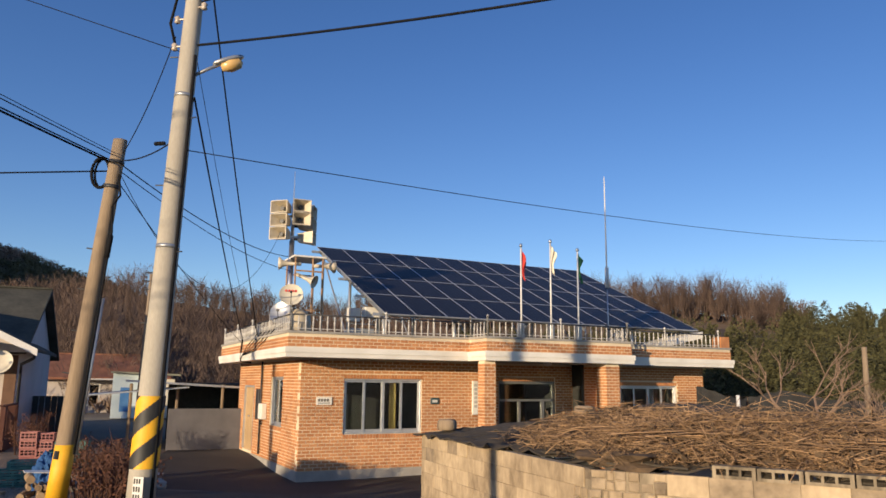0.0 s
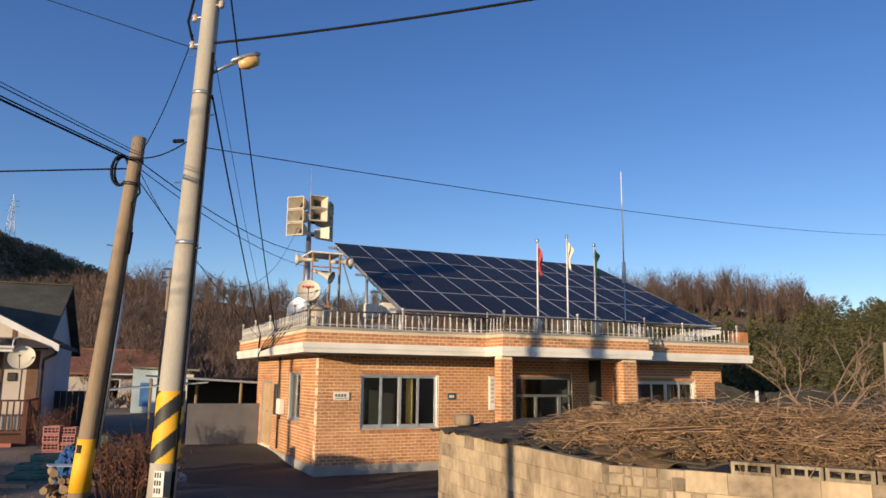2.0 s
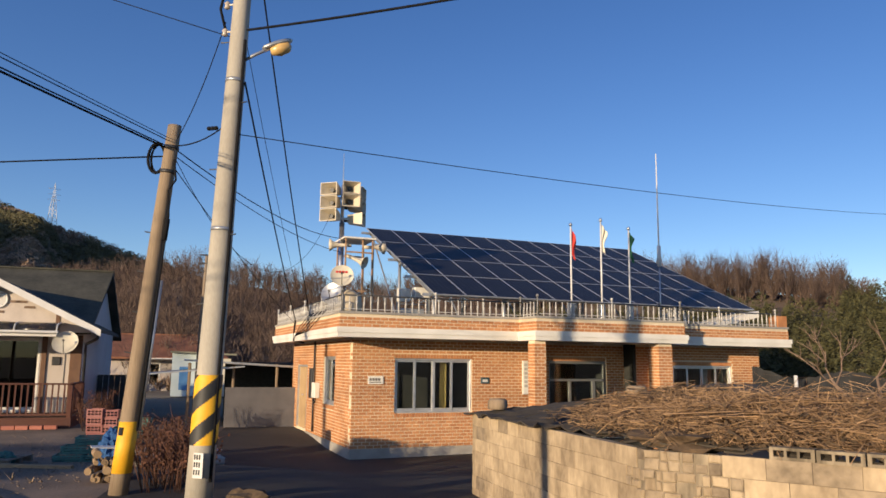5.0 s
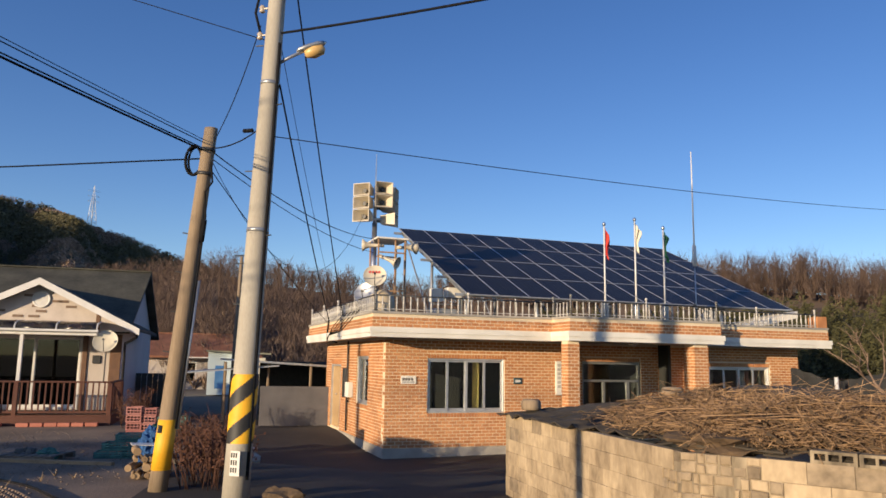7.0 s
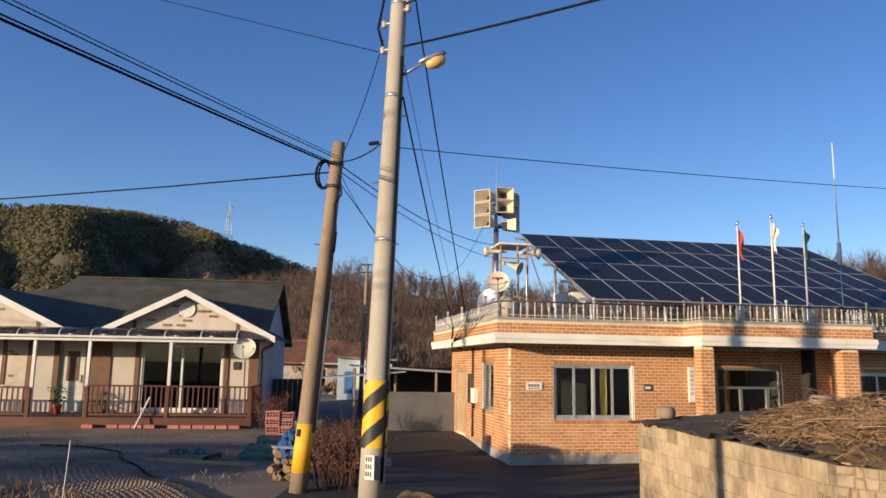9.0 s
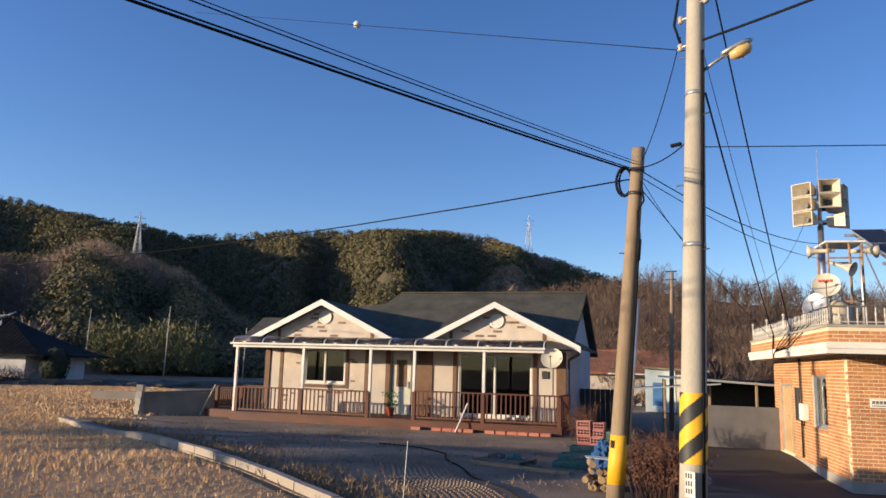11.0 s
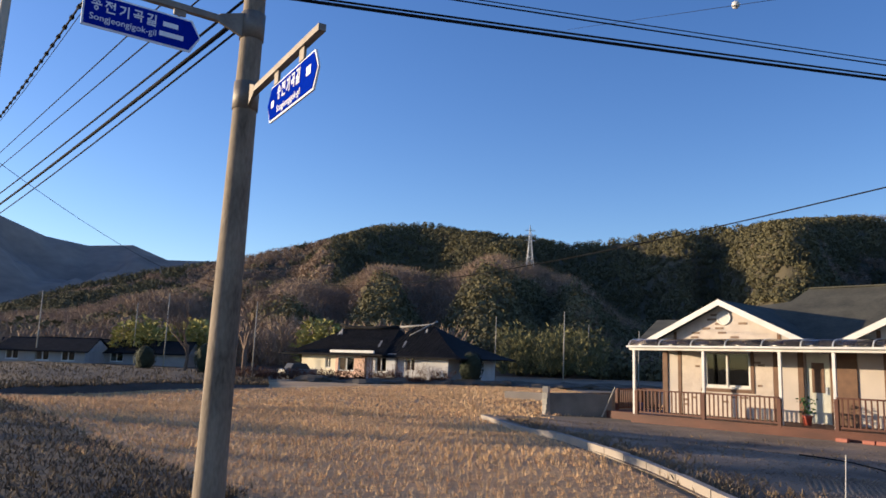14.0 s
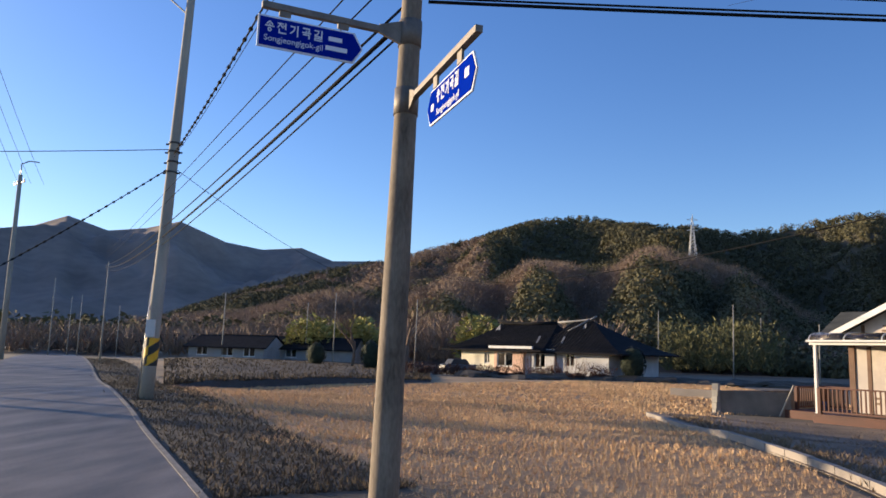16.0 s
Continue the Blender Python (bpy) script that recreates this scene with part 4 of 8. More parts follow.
pot = thing("potted_plant", "green leafy plant in a red pot on the porch", "potted plant", HM @ pose(5.55, 1.0, -0.12))
bm = B()
lathe(bm, [(0.11, 0), (0.15, 0.26), (0.17, 0.3), (0.15, 0.3)], 14)
part("pot", bm, surf("terracotta", (0.35, 0.06, 0.04), (0.45, 0.10, 0.06), 5, .6, .1), pot)
LEAF = surf("green_leaf", (0.03, 0.08, 0.025), (0.06, 0.14, 0.045), 6, 0.6, 0.1)
bm = B()
rng = random.Random(5)
for k in range(70):
    c = Vector((rng.gauss(0, .12), rng.gauss(0, .12), rng.uniform(.35, .85)))
    d = Vector((rng.gauss(0, 1), rng.gauss(0, 1), rng.gauss(.3, .6))).normalized() * .12
    s = d.orthogonal().normalized() * .035
    bm.faces.new([bm.verts.new(p) for p in (c, c + d * .5 + s, c + d, c + d * .5 - s)])
part("leaves", bm, LEAF, pot, normals=False)
bm = B()
lathe(bm, [(0.14, 0), (0.17, 0.34), (0.18, 0.36), (0.165, 0.36), (0.13, 0.03)], 16)
solo("bucket", bm, surf("blue_plastic", (0.02, 0.05, 0.20), (0.04, 0.09, 0.30), 5, .45, .05), "blue plastic bucket on the side deck", "bucket", HM @ pose(-1.0, 1.5, -0.16))
bm = B()
tube(bm, (-2.2, 0.75, -0.42), (-1.75, 1.0, 0.75), 0.03, n=6)
solo("leaning_pole", bm, POLE_CONCRETE, "pale pole leaning on the side deck", "pole", HM)
bm = B()
tube(bm, (8.5, -0.75, -0.42), (8.8, -0.40, 0.5), 0.03, n=6)
solo("leaning_stick", bm, WHITE, "white stick leaning on the porch railing", "stick", HM)

# ---- block wall with a low lean-to roof and brushwood ----
BLOCK = surf("cement_block", (0.15, 0.108, 0.066), (0.60, 0.465, 0.30), 1.5, 0.95, 0.8, fine=11, per_object=0.16, stretch=(1.2, 1.2, 0.7), placed=True)
BLOCKSTAIN = surf("cement_joint", (0.035, 0.027, 0.018), (0.46, 0.37, 0.25), 1.3, 0.95, 0.8, fine=11, stretch=(1.6, 1.6, 0.42), placed=True)
BLOCKD = surf("stained_cement_block", (0.06, 0.044, 0.030), (0.42, 0.325, 0.215), 2.2, 0.95, 0.8, fine=13, per_object=0.2, placed=True)
WALL = [Vector((-3.72, 12.3)), Vector((-0.62, 8.05)), Vector((2.4, 7.1)), Vector((6.5, 6.3))]
WTOP = 0.74
bw = thing("block_wall", "old weathered cement block wall with mortar stains", "wall", kind="structure")
for a, b in zip(WALL, WALL[1:]):
    d = (b - a).normalized()
    ang = math.degrees(math.atan2(d.y, d.x))
    L = (b - a).length
    m = pose(a.x, a.y, 0, 0, 0, ang)
    bm = B()
    box(bm, 0, 0.012, -1.3, L, 0.15, WTOP - 0.01, m)
    part("wall_core", bm, BLOCKSTAIN, bw)
    full = None
    for c in range(10):
        z = WTOP - 0.2 * (c + 1)
        s = -0.2 if c % 2 else 0.0
        while s < L - 0.02:
            p, q = max(0.0, s), min(L, s + 0.39)
            broken = (a is WALL[1] and p < 0.72) or (a is WALL[0] and p > L - 0.5)
            if broken and q - p > 0.05 and c < 8:      # patched stretch of uneven stones with open joints
                x_ = p
                while x_ < q - .04:
                    wd = min(q - x_, random.uniform(.09, .22))
                    cut = random.uniform(.075, .12)
                    for za, zb in ((z, z + cut - .008), (z + cut, z + .192)):
                        if random.random() < .12:
                            continue
                        o_ = random.uniform(-.022, .006)
                        bm = B()
                        box(bm, x_ + .006, o_, za, x_ + wd - .006, .014, zb)
                        bmesh.ops.bevel(bm, geom=[e for e in bm.edges if all(v.co.y < .01 for v in e.verts)], offset=.010, segments=1, affect="EDGES")
                        for v in bm.verts:
                            v.co += Vector((random.uniform(-.005, .005), 0, random.uniform(-.005, .005)))
                        part("block", bm, BLOCKD if random.random() < .35 else BLOCK, bw).matrix_basis = m
                    x_ += wd
            elif q - p > 0.05:
                if q - p > 0.385:
                    if full is None:
                        bm = B()
                        box(bm, 0, -0.002, 0, 0.392, 0.014, 0.198)
                        bmesh.ops.bevel(bm, geom=[e for e in bm.edges if all(v.co.y < 0 for v in e.verts)], offset=0.003, segments=1, affect="EDGES")
                        full = part("block", bm, BLOCK, bw)
                        stained = full.data.copy()
                        stained.materials[0] = BLOCKD
                        o = full
                    else:
                        o = full.copy()
                        scene.collection.objects.link(o)
                    if o is not full and random.random() < (.55 if a is WALL[1] and p > 1.1 else .04):
                        o.data = stained
                    o.matrix_basis = m @ Matrix.Translation((p, random.gauss(0, .0025), z)) @ pose(0, 0, 0, 0, random.gauss(0, .08), random.gauss(0, .3))
                else:
                    bm = B()
                    box(bm, p, -0.004, z, q - .003, 0.014, z + 0.197, m)
                    part("block", bm, BLOCK, bw)
            s += 0.395
# a last row of hollow blocks lying with their holes outwards
for a, b, start, count in ((WALL[1], WALL[2], 1.22, 5), (WALL[2], WALL[3], 0.1, 6)):
    d = (b - a).normalized()
    for k in range(count):
        p = a + d * (start + .40 * k)
        m = pose(p.x, p.y, 0, 0, 0, math.degrees(math.atan2(d.y, d.x)) + random.uniform(-1.5, 1.5)) @ Matrix.Translation((0, -0.012 + random.uniform(-.01, .01), WTOP - .004))
        bm = wall_with_holes(0.385, 0.0, 0.115, ((0.035, 0.125, 0.03, 0.088), (0.15, 0.235, 0.03, 0.088), (0.26, 0.35, 0.03, 0.088)), 0.0, 0.18)
        solo("hollow_block", bm, BLOCKSTAIN, "hollow cement block on its side on the wall", "block", m, "hollow blocks on the wall")
FELT = surf("dark_roofing_felt", (0.022, 0.017, 0.013), (0.085, 0.070, 0.052), 1.2, 0.95, 0.9, fine=14, island=0.3)
# ragged roofing sheets behind the wall, rising a little to the back
roof = thing("lean_to_roof", "ragged dark roofing felt on the lean-to behind the block wall", "roof")
rng = random.Random(3)


def wall_point(s, back):
    """A plan point s metres along the wall, back metres behind it."""
    for a, b in zip(WALL, WALL[1:]):
        L = (b - a).length
        if s <= L or b is WALL[-1]:
            d = (b - a) / L
            return a + d * s + Vector((-d.y, d.x)) * back
        s -= L


def heap_z(s, back):
    return WTOP + 0.02 + 0.06 * back + 0.09 * math.exp(-((s - 6.0) ** 2) / 9) * min(1, back) + 0.28 * math.exp(-((s - 2.7) / 1.3) ** 2) * min(1, max(0, (back - .3) / 1.6))


for r in range(4):
    for k in range(13):
        s, t = -0.15 + k * 0.78 + rng.uniform(-.1, .1), (-0.10 if k < 4 else 0.10 + rng.uniform(0, .16)) + r * 0.85
        bm = B()
        n = 6
        g = []
        for j in range(n):
            row = []
            for i in range(n):
                ss, tt = s + i / (n - 1) * 0.95, t + j / (n - 1) * 1.0
                p = wall_point(max(0.0, ss) if ss > 0 else 0.0, tt)
                if ss < 0:
                    d = (WALL[1] - WALL[0]).normalized()
                    p = p + d * ss
                row.append(bm.verts.new((p.x + rng.uniform(-.02, .02), p.y + rng.uniform(-.02, .02), heap_z(ss, max(0, tt)) + r * 0.012 + (k % 2) * 0.012 + 0.025 * math.sin(ss * 9 + r) + rng.uniform(-.03, .03))))
            g.append(row)
        for a, b in zip(g, g[1:]):
            for i in range(n - 1):
                bm.faces.new((a[i], a[i + 1], b[i + 1], b[i]))
        o = part("roof_sheet", bm, FELT, roof, normals=False)
        sol = o.modifiers.new("sheet", "SOLIDIFY")
        sol.thickness = 0.02
bm = B()
for s, t in ((0.3, 0.3), (5.0, 3.4), (0.3, 3.2), (9.0, 2.8)):
    p = wall_point(s, t)
    tube(bm, (p.x, p.y, -1.0), (p.x, p.y, heap_z(s, t) - 0.04), 0.05)
part("roof_post", bm, WOOD_POLE, roof)
# two stones / stumps that weigh the roof down
for s, t, r, h in ((0.25, 0.35, 0.16, 0.17), (1.9, 2.0, 0.16, 0.14)):
    p = wall_point(s, t)
    bm = B()
    lathe(bm, [(r * .95, 0), (r * 1.03, h * .3), (r * .98, h * .8), (r * .85, h), (r * .3, h * 1.02)], 14)
    for v in bm.verts:
        v.co += Vector((rng.uniform(-.012, .012), rng.uniform(-.012, .012), 0))
    solo("stump", bm, WOOD_POLE, "short weathered log weighing down the roof", "log", Matrix.Translation((p.x, p.y, heap_z(s, t) + 0.04)), "logs on the roof")
# brushwood: long dry stems lying along the roof
STRAW = surf("dry_stems", (0.075, 0.042, 0.022), (0.46, 0.29, 0.155), 5, 0.9, 0.1, island=0.5)
bm = B()
rng = random.Random(11)
for k in range(5200):
    s = rng.triangular(2.2, 10.8, 7.2)
    t = rng.triangular(0.15, 2.6, 1.1)
    big = rng.random() < 0.055
    L = rng.uniform(1.0, 2.2) if big else rng.uniform(0.2, 0.9)
    ang = rng.gauss(0.12, 0.25) if big else rng.gauss(0.1, 1.0)
    h0 = heap_z(s, t) + abs(rng.gauss(0.0, 0.11)) * math.exp(-((s - 6.8) / 3.6) ** 2) + 0.04
    h1 = h0 + rng.gauss(0.0, 0.06)
    p0 = wall_point(max(.2, s - L / 2 * math.cos(ang)), max(.05, t - L / 2 * math.sin(ang)))
    p1 = wall_point(max(.2, s + L / 2 * math.cos(ang)), max(.05, t + L / 2 * math.sin(ang)))
    mid = (p0 + p1) / 2 + Vector((rng.gauss(0, .06 * L), rng.gauss(0, .06 * L)))
    r = rng.uniform(0.007, 0.012) if big else rng.uniform(0.002, 0.0055)
    pipe(bm, [(*p0, h0), (*mid, (h0 + h1) / 2 + rng.gauss(0.02, 0.03)), (*p1, max(h1, heap_z(s, t) + .02))], r, 3)
solo("brushwood", bm, STRAW, "heap of dry brown bean stems and brushwood on the roof", "brushwood", kind="stuff", normals=False)

# matted debris under the stems
DEBRIS = surf("matted_debris", (0.035, 0.024, 0.015), (0.14, 0.09, 0.05), 3.0, 0.95, 0.9, fine=26)
bm = B()
rng = random.Random(17)
for k in range(16):
    s, t = rng.triangular(2.6, 10.2, 6.8), rng.uniform(0.35, 2.3)
    p = wall_point(s, t)
    lump(bm, (p.x, p.y, heap_z(s, t)), (rng.uniform(.3, .6), rng.uniform(.25, .5), rng.uniform(.08, .16)), k * 1.3, 3, .8)
solo("debris_mat", bm, DEBRIS, "matted dark plant debris under the stems", "debris", kind="stuff")
bm = B()
for k in range(1500):
    s, t = rng.triangular(2.4, 10.4, 7.4), rng.uniform(0.1, 2.2)
    p = Vector((*wall_point(s, t), heap_z(s, t) + .05))
    a, L = rng.uniform(0, math.tau), rng.uniform(.15, .5)
    d = Vector((math.cos(a), math.sin(a), rng.uniform(.1, .9)))
    q = p + d * L * .6
    pipe(bm, [p, q, q + Vector((d.x, d.y, rng.uniform(-.8, .3))) * L * .5], rng.uniform(.002, .005), 3)
solo("loose_twigs", bm, STRAW, "loose upturned dry twigs on the heap", "twigs", kind="stuff", normals=False)

# ---- utility poles ----
def taper_pole(bm, p0, p1, r0, r1, n=20, rings=8):
    prev = None
    p0, p1 = Vector(p0), Vector(p1)
    for k in range(rings + 1):
        t = k / rings
        c, r = p0.lerp(p1, t), r0 + (r1 - r0) * t
        ring_ = [bm.verts.new(c + Vector((math.cos(i * math.tau / n) * r, math.sin(i * math.tau / n) * r, 0))) for i in range(n)]
        if prev:
            for i in range(n):
                bm.faces.new((prev[i], prev[(i + 1) % n], ring_[(i + 1) % n], ring_[i])).smooth = True
        else:
            bm.faces.new(ring_[::-1])
        prev = ring_
    bm.faces.new(prev)


def warn_sleeve(parent, base, axis, r, z0, z1, rise, period, tilt=0):
    """Slanting yellow and black warning stripes round a pole."""
    bm = B()
    n, m = 64, 100
    g = []
    for j in range(m + 1):
        z = z0 + (z1 - z0) * j / m
        c = Vector(base) + Vector(axis) * z
        g.append([bm.verts.new((c.x + r * math.cos(i * math.tau / n), c.y + r * math.sin(i * math.tau / n), c.z)) for i in range(n)])
    for j in range(m):
        for i in range(n):
            f = bm.faces.new((g[j][i], g[j][(i + 1) % n], g[j + 1][(i + 1) % n], g[j + 1][i]))
            f.smooth = True
            z = z0 + (z1 - z0) * (j + .5) / m
            f.material_index = int(math.floor((z - rise * (i + .5) / n) / period * 2)) % 2
    return part("warning_sleeve", bm, (YELLOW, BLACK), parent, "yellow and black slanting warning stripes")


CB = Vector((-5.97, 8.02, -0.30))
CT = Vector((-5.79, 8.24, 9.2))
cax = (CT - CB) / (CT.z - CB.z)
cp = thing("utility_pole", "tall concrete utility pole with black and yellow stripes at its foot", "utility pole")
bm = B()
taper_pole(bm, CB, CT, 0.170, 0.095)
part("pole", bm, POLE_CONCRETE, cp)
warn_sleeve(cp, CB, cax, 0.170, 0.84, 1.70, 0.86, 0.43)
for z in (3.55, 5.6, 7.0):
    bm = B()
    c = CB + cax * z
    r = 0.170 - 0.075 * z / 9.5 + 0.006
    tube(bm, c, c + cax * 0.05, r, r, 20)
    part("steel_band", bm, GALV, cp, "steel band round the pole")
pl = boxes("number_plate", [(-5.97 + .03, 7.842, 0.16, -5.97 + .17, 7.85, 0.46)], WHITE, cp, "white plate of unreadable marks")
boxes("writing", [(-5.93 + .035 * k, 7.838, z, -5.91 + .035 * k, 7.843, z + .06) for k in range(3) for z in (.2, .29, .38)], BLACK, pl)
for k in range(7):
    z = 2.6 + k * 0.9
    c = CB + cax * z
    s = 1 if k % 2 else -1
    bm = B()
    tube(bm, c + Vector((s * 0.14, -0.03, 0)), c + Vector((s * 0.25, -0.05, 0)), 0.009, n=6)
    part("step_bolt", bm, DARK, cp)
bm = B()
pipe(bm, [CB + cax * z + Vector((0.175 - 0.075 * z / 9.5, -0.03, 0)) for z in (0.4, 2.0, 4.0, 6.2)], 0.022)
part("riser_cable", bm, CABLE, cp, "black cable down the pole")
# insulators and clamps near the top
for z, s in ((6.35, -1), (6.75, -1), (7.05, 1), (7.3, -1), (6.9, 1)):
    c = CB + cax * z
    bm = B()
    tube(bm, c + Vector((0, -.02, 0)), c + Vector((s * .2, -.05, 0)), .014, n=6)
    lathe(bm, [(.02, -.06), (.045, -.04), (.03, -.01), (.045, .02), (.02, .05)], 10, Matrix.Translation(c + Vector((s * .2, -.05, 0))))
    part("insulator", bm, surf("porcelain", (.32, .26, .20), (.5, .44, .38), 5, .3, 0) if z == 6.35 else bpy.data.materials["porcelain"], cp)
bm = B()
pipe(bm, [CB + cax * 6.35 + Vector((-.2, -.05, .05)), CB + cax * 6.7 + Vector((-.30, -.06, 0)), CB + cax * 7.1 + Vector((-.24, -.05, 0)), CB + cax * 7.4 + Vector((-.2, -.05, 0))], 0.02)
part("jumper_cable", bm, CABLE, cp)
# street lamp on an arm
lamp = new("street_lamp_arm")
lamp.parent = cp
a0 = CB + cax * 5.93 + Vector((0.10, 0.02, 0))
bm = B()
pipe(bm, [a0, a0 + Vector((0.14, 0.10, 0.12)), a0 + Vector((0.27, 0.20, 0.22))], 0.022, 8)
part("arm", bm, GALV, lamp)
hm = Matrix.Translation(a0 + Vector((0.34, 0.26, 0.26))) @ pose(0, 0, 0, 0, -24, 36)
bm = B()
lathe(bm, [(0.02, -0.20), (0.06, -0.17), (0.085, -0.05), (0.085, 0.10), (0.06, 0.2), (0.02, 0.24)], 16, hm @ Matrix.Diagonal((1, 1, 1, 1)) @ pose(0, 0, 0.03, 0, 90, 0) @ Matrix.Diagonal((.55, 1, 1, 1)))
part("lamp_head", bm, GALV, lamp)
bm = B()
lathe(bm, [(0.02, -0.13), (0.055, -0.12), (0.095, 0.0), (0.075, 0.13), (0.02, 0.17)], 16, hm @ pose(0.02, 0, -0.045, 0, 90, 0))
part("lamp_globe", bm, surf("amber_cover", (0.50, 0.30, 0.10), (0.66, 0.44, 0.18), 4, 0.25, 0.0), lamp, "amber lamp cover")

WB, WT = Vector((-7.29, 8.11, -0.25)), Vector((-6.93, 8.29, 4.85))
wax = (WT - WB) / (WT.z - WB.z)
wp = thing("wooden_pole", "leaning weathered wooden pole with a yellow foot", "utility pole")
bm = B()
taper_pole(bm, WB, WT, 0.125, 0.092)
part("pole", bm, WOOD_POLE, wp)
bm = B()
taper_pole(bm, WB + wax * 0.36, WB + wax * 1.02, 0.127, 0.122, rings=2)
part("yellow_sleeve", bm, YELLOW, wp, "yellow warning paint")
bm = B()
tube(bm, WB + wax * 0.85 + Vector((0.0, -0.127, 0)), WB + wax * 0.95 + Vector((0.0, -0.126, 0)), 0.03, 0.03, 6)
part("cable_clip", bm, DARK, wp)
for z in (4.4, 4.75):
    bm = B()
    c = WB + wax * z
    tube(bm, c, c + wax * .05, .105, .105, 16)
    part("steel_band", bm, DARK, wp)
bm = B()
c = WB + wax * 4.72 + Vector((-0.17, -0.08, 0))
side_d = Vector((math.cos(radians(22)), math.sin(radians(22)), 0))
pipe(bm, [c + side_d * 0.115 * math.cos(k * math.tau / 24) + Vector((0, 0, 0.21 * math.sin(k * math.tau / 24) - .1)) for k in range(25)], 0.022, 6)
pipe(bm, [c + side_d * 0.10 * math.cos(k * math.tau / 24 + .3) + Vector((0.01, .03, 0.20 * math.sin(k * math.tau / 24 + .3) - .1)) for k in range(25)], 0.016, 6)
part("cable_coil", bm, CABLE, wp, "coil of spare black cable")
bm = B()
tube(bm, WB + wax * 3.45 + Vector((.12, 0, 0)), WB + wax * 3.75 + Vector((.12, 0, 0)), 0.035, 0.035, 8)
pipe(bm, [WB + wax * 4.6 + Vector((.10, -.02, 0)), WB + wax * 4.3 + Vector((.16, 0, 0)), WB + wax * 4.15 + Vector((.10, -.05, 0)), WB + wax * 3.8 + Vector((.13, 0, 0)), WB + wax * 2.5 + Vector((.14, 0, 0)), WB + wax * 0.9 + Vector((.15, 0, 0))], 0.014)
part("drop_cable", bm, CABLE, wp)
bm = B()
tube(bm, WB + wax * 0.9 + Vector((.155, .03, 0)), WB + wax * 2.9 + Vector((.15, .03, 0)), 0.02, n=8)
part("cable_guard", bm, GALV, wp)
for k in range(4):
    c = WB + wax * (1.9 + k * .55)
    s = -1 if k % 2 else 1
    bm = B()
    tube(bm, c, c + Vector((-.2, -.06, 0.03)) * (1 if s > 0 else .9), .009, n=6)
    part("step_bolt", bm, DARK, wp)

# pole with the two street-name signs
SB = Vector((-5.42, -1.155, 0.0))
SQ = Vector((-5.436, -1.02, 6.8))
spa = (SQ - SB) / SQ.z
sp = thing("sign_pole", "grey-brown tapered concrete pole carrying two blue street-name signs", "sign pole")
SIGNSTEEL = surf("dull_sign_steel", (0.13, 0.11, 0.09), (0.24, 0.205, 0.17), 9, 0.6, 0.1, metal=0.3)
SPM = surf("brown_grey_pole", (0.095, 0.072, 0.050), (0.31, 0.245, 0.18), 6, 0.85, 0.25, stretch=(1, 1, .3))
bm = B()
taper_pole(bm, SB, SQ, 0.112, 0.055, rings=10)
part("pole", bm, SPM, sp)
BLUE = surf("sign_blue", (0.001, 0.014, 0.24), (0.002, 0.020, 0.32), 3, 0.9, 0.0, spec=0.0)
WSIGN = surf("sign_white", (0.72, 0.74, 0.78), (0.82, 0.83, 0.86), 3, 0.4, 0.0)


def lettering(text, size, m, parent, material):
    cu = bpy.data.curves.new("writing", "FONT")
    cu.body, cu.size, cu.extrude, cu.align_x, cu.align_y = text, size, 0.0008, "CENTER", "CENTER"
    tmp = new("writing", cu)
    me = bpy.data.meshes.new_from_object(tmp.evaluated_get(bpy.context.evaluated_depsgraph_get()))
    bpy.data.objects.remove(tmp)
    me.materials.clear()
    me.materials.append(material)
    o = new("writing", me)
    o.parent = parent
    o.matrix_basis = m
    return o


def hangul(bm, strokes, x, y, w, h, t):
    """One syllable from bars and rings in a unit cell."""
    for s in strokes:
        if s[0] == "o":
            _, cx, cy, r = s
            n = 16
            vs = []
            for rr in (r, r - t / h):
                for z in (0.0, 0.0025):
                    vs.append([bm.verts.new((x + (cx + rr * math.cos(k * math.tau / n) * .95) * w, y + (cy + rr * math.sin(k * math.tau / n)) * h, z)) for k in range(n)])
            for a, b in ((0, 1), (1, 3), (3, 2), (2, 0)):
                for k in range(n):
                    bm.faces.new((vs[a][k], vs[a][(k + 1) % n], vs[b][(k + 1) % n], vs[b][k]))
        else:
            x0, y0, x1, y1 = s
            p, q = Vector((x + x0 * w, y + y0 * h, 0)), Vector((x + x1 * w, y + y1 * h, 0))
            d = (q - p).normalized()
            nn = Vector((-d.y, d.x, 0)) * t / 2
            p, q = p - d * t * .3, q + d * t * .3
            poly(bm, [p + nn, q + nn, q - nn, p - nn], (0, 0, 0.0025))


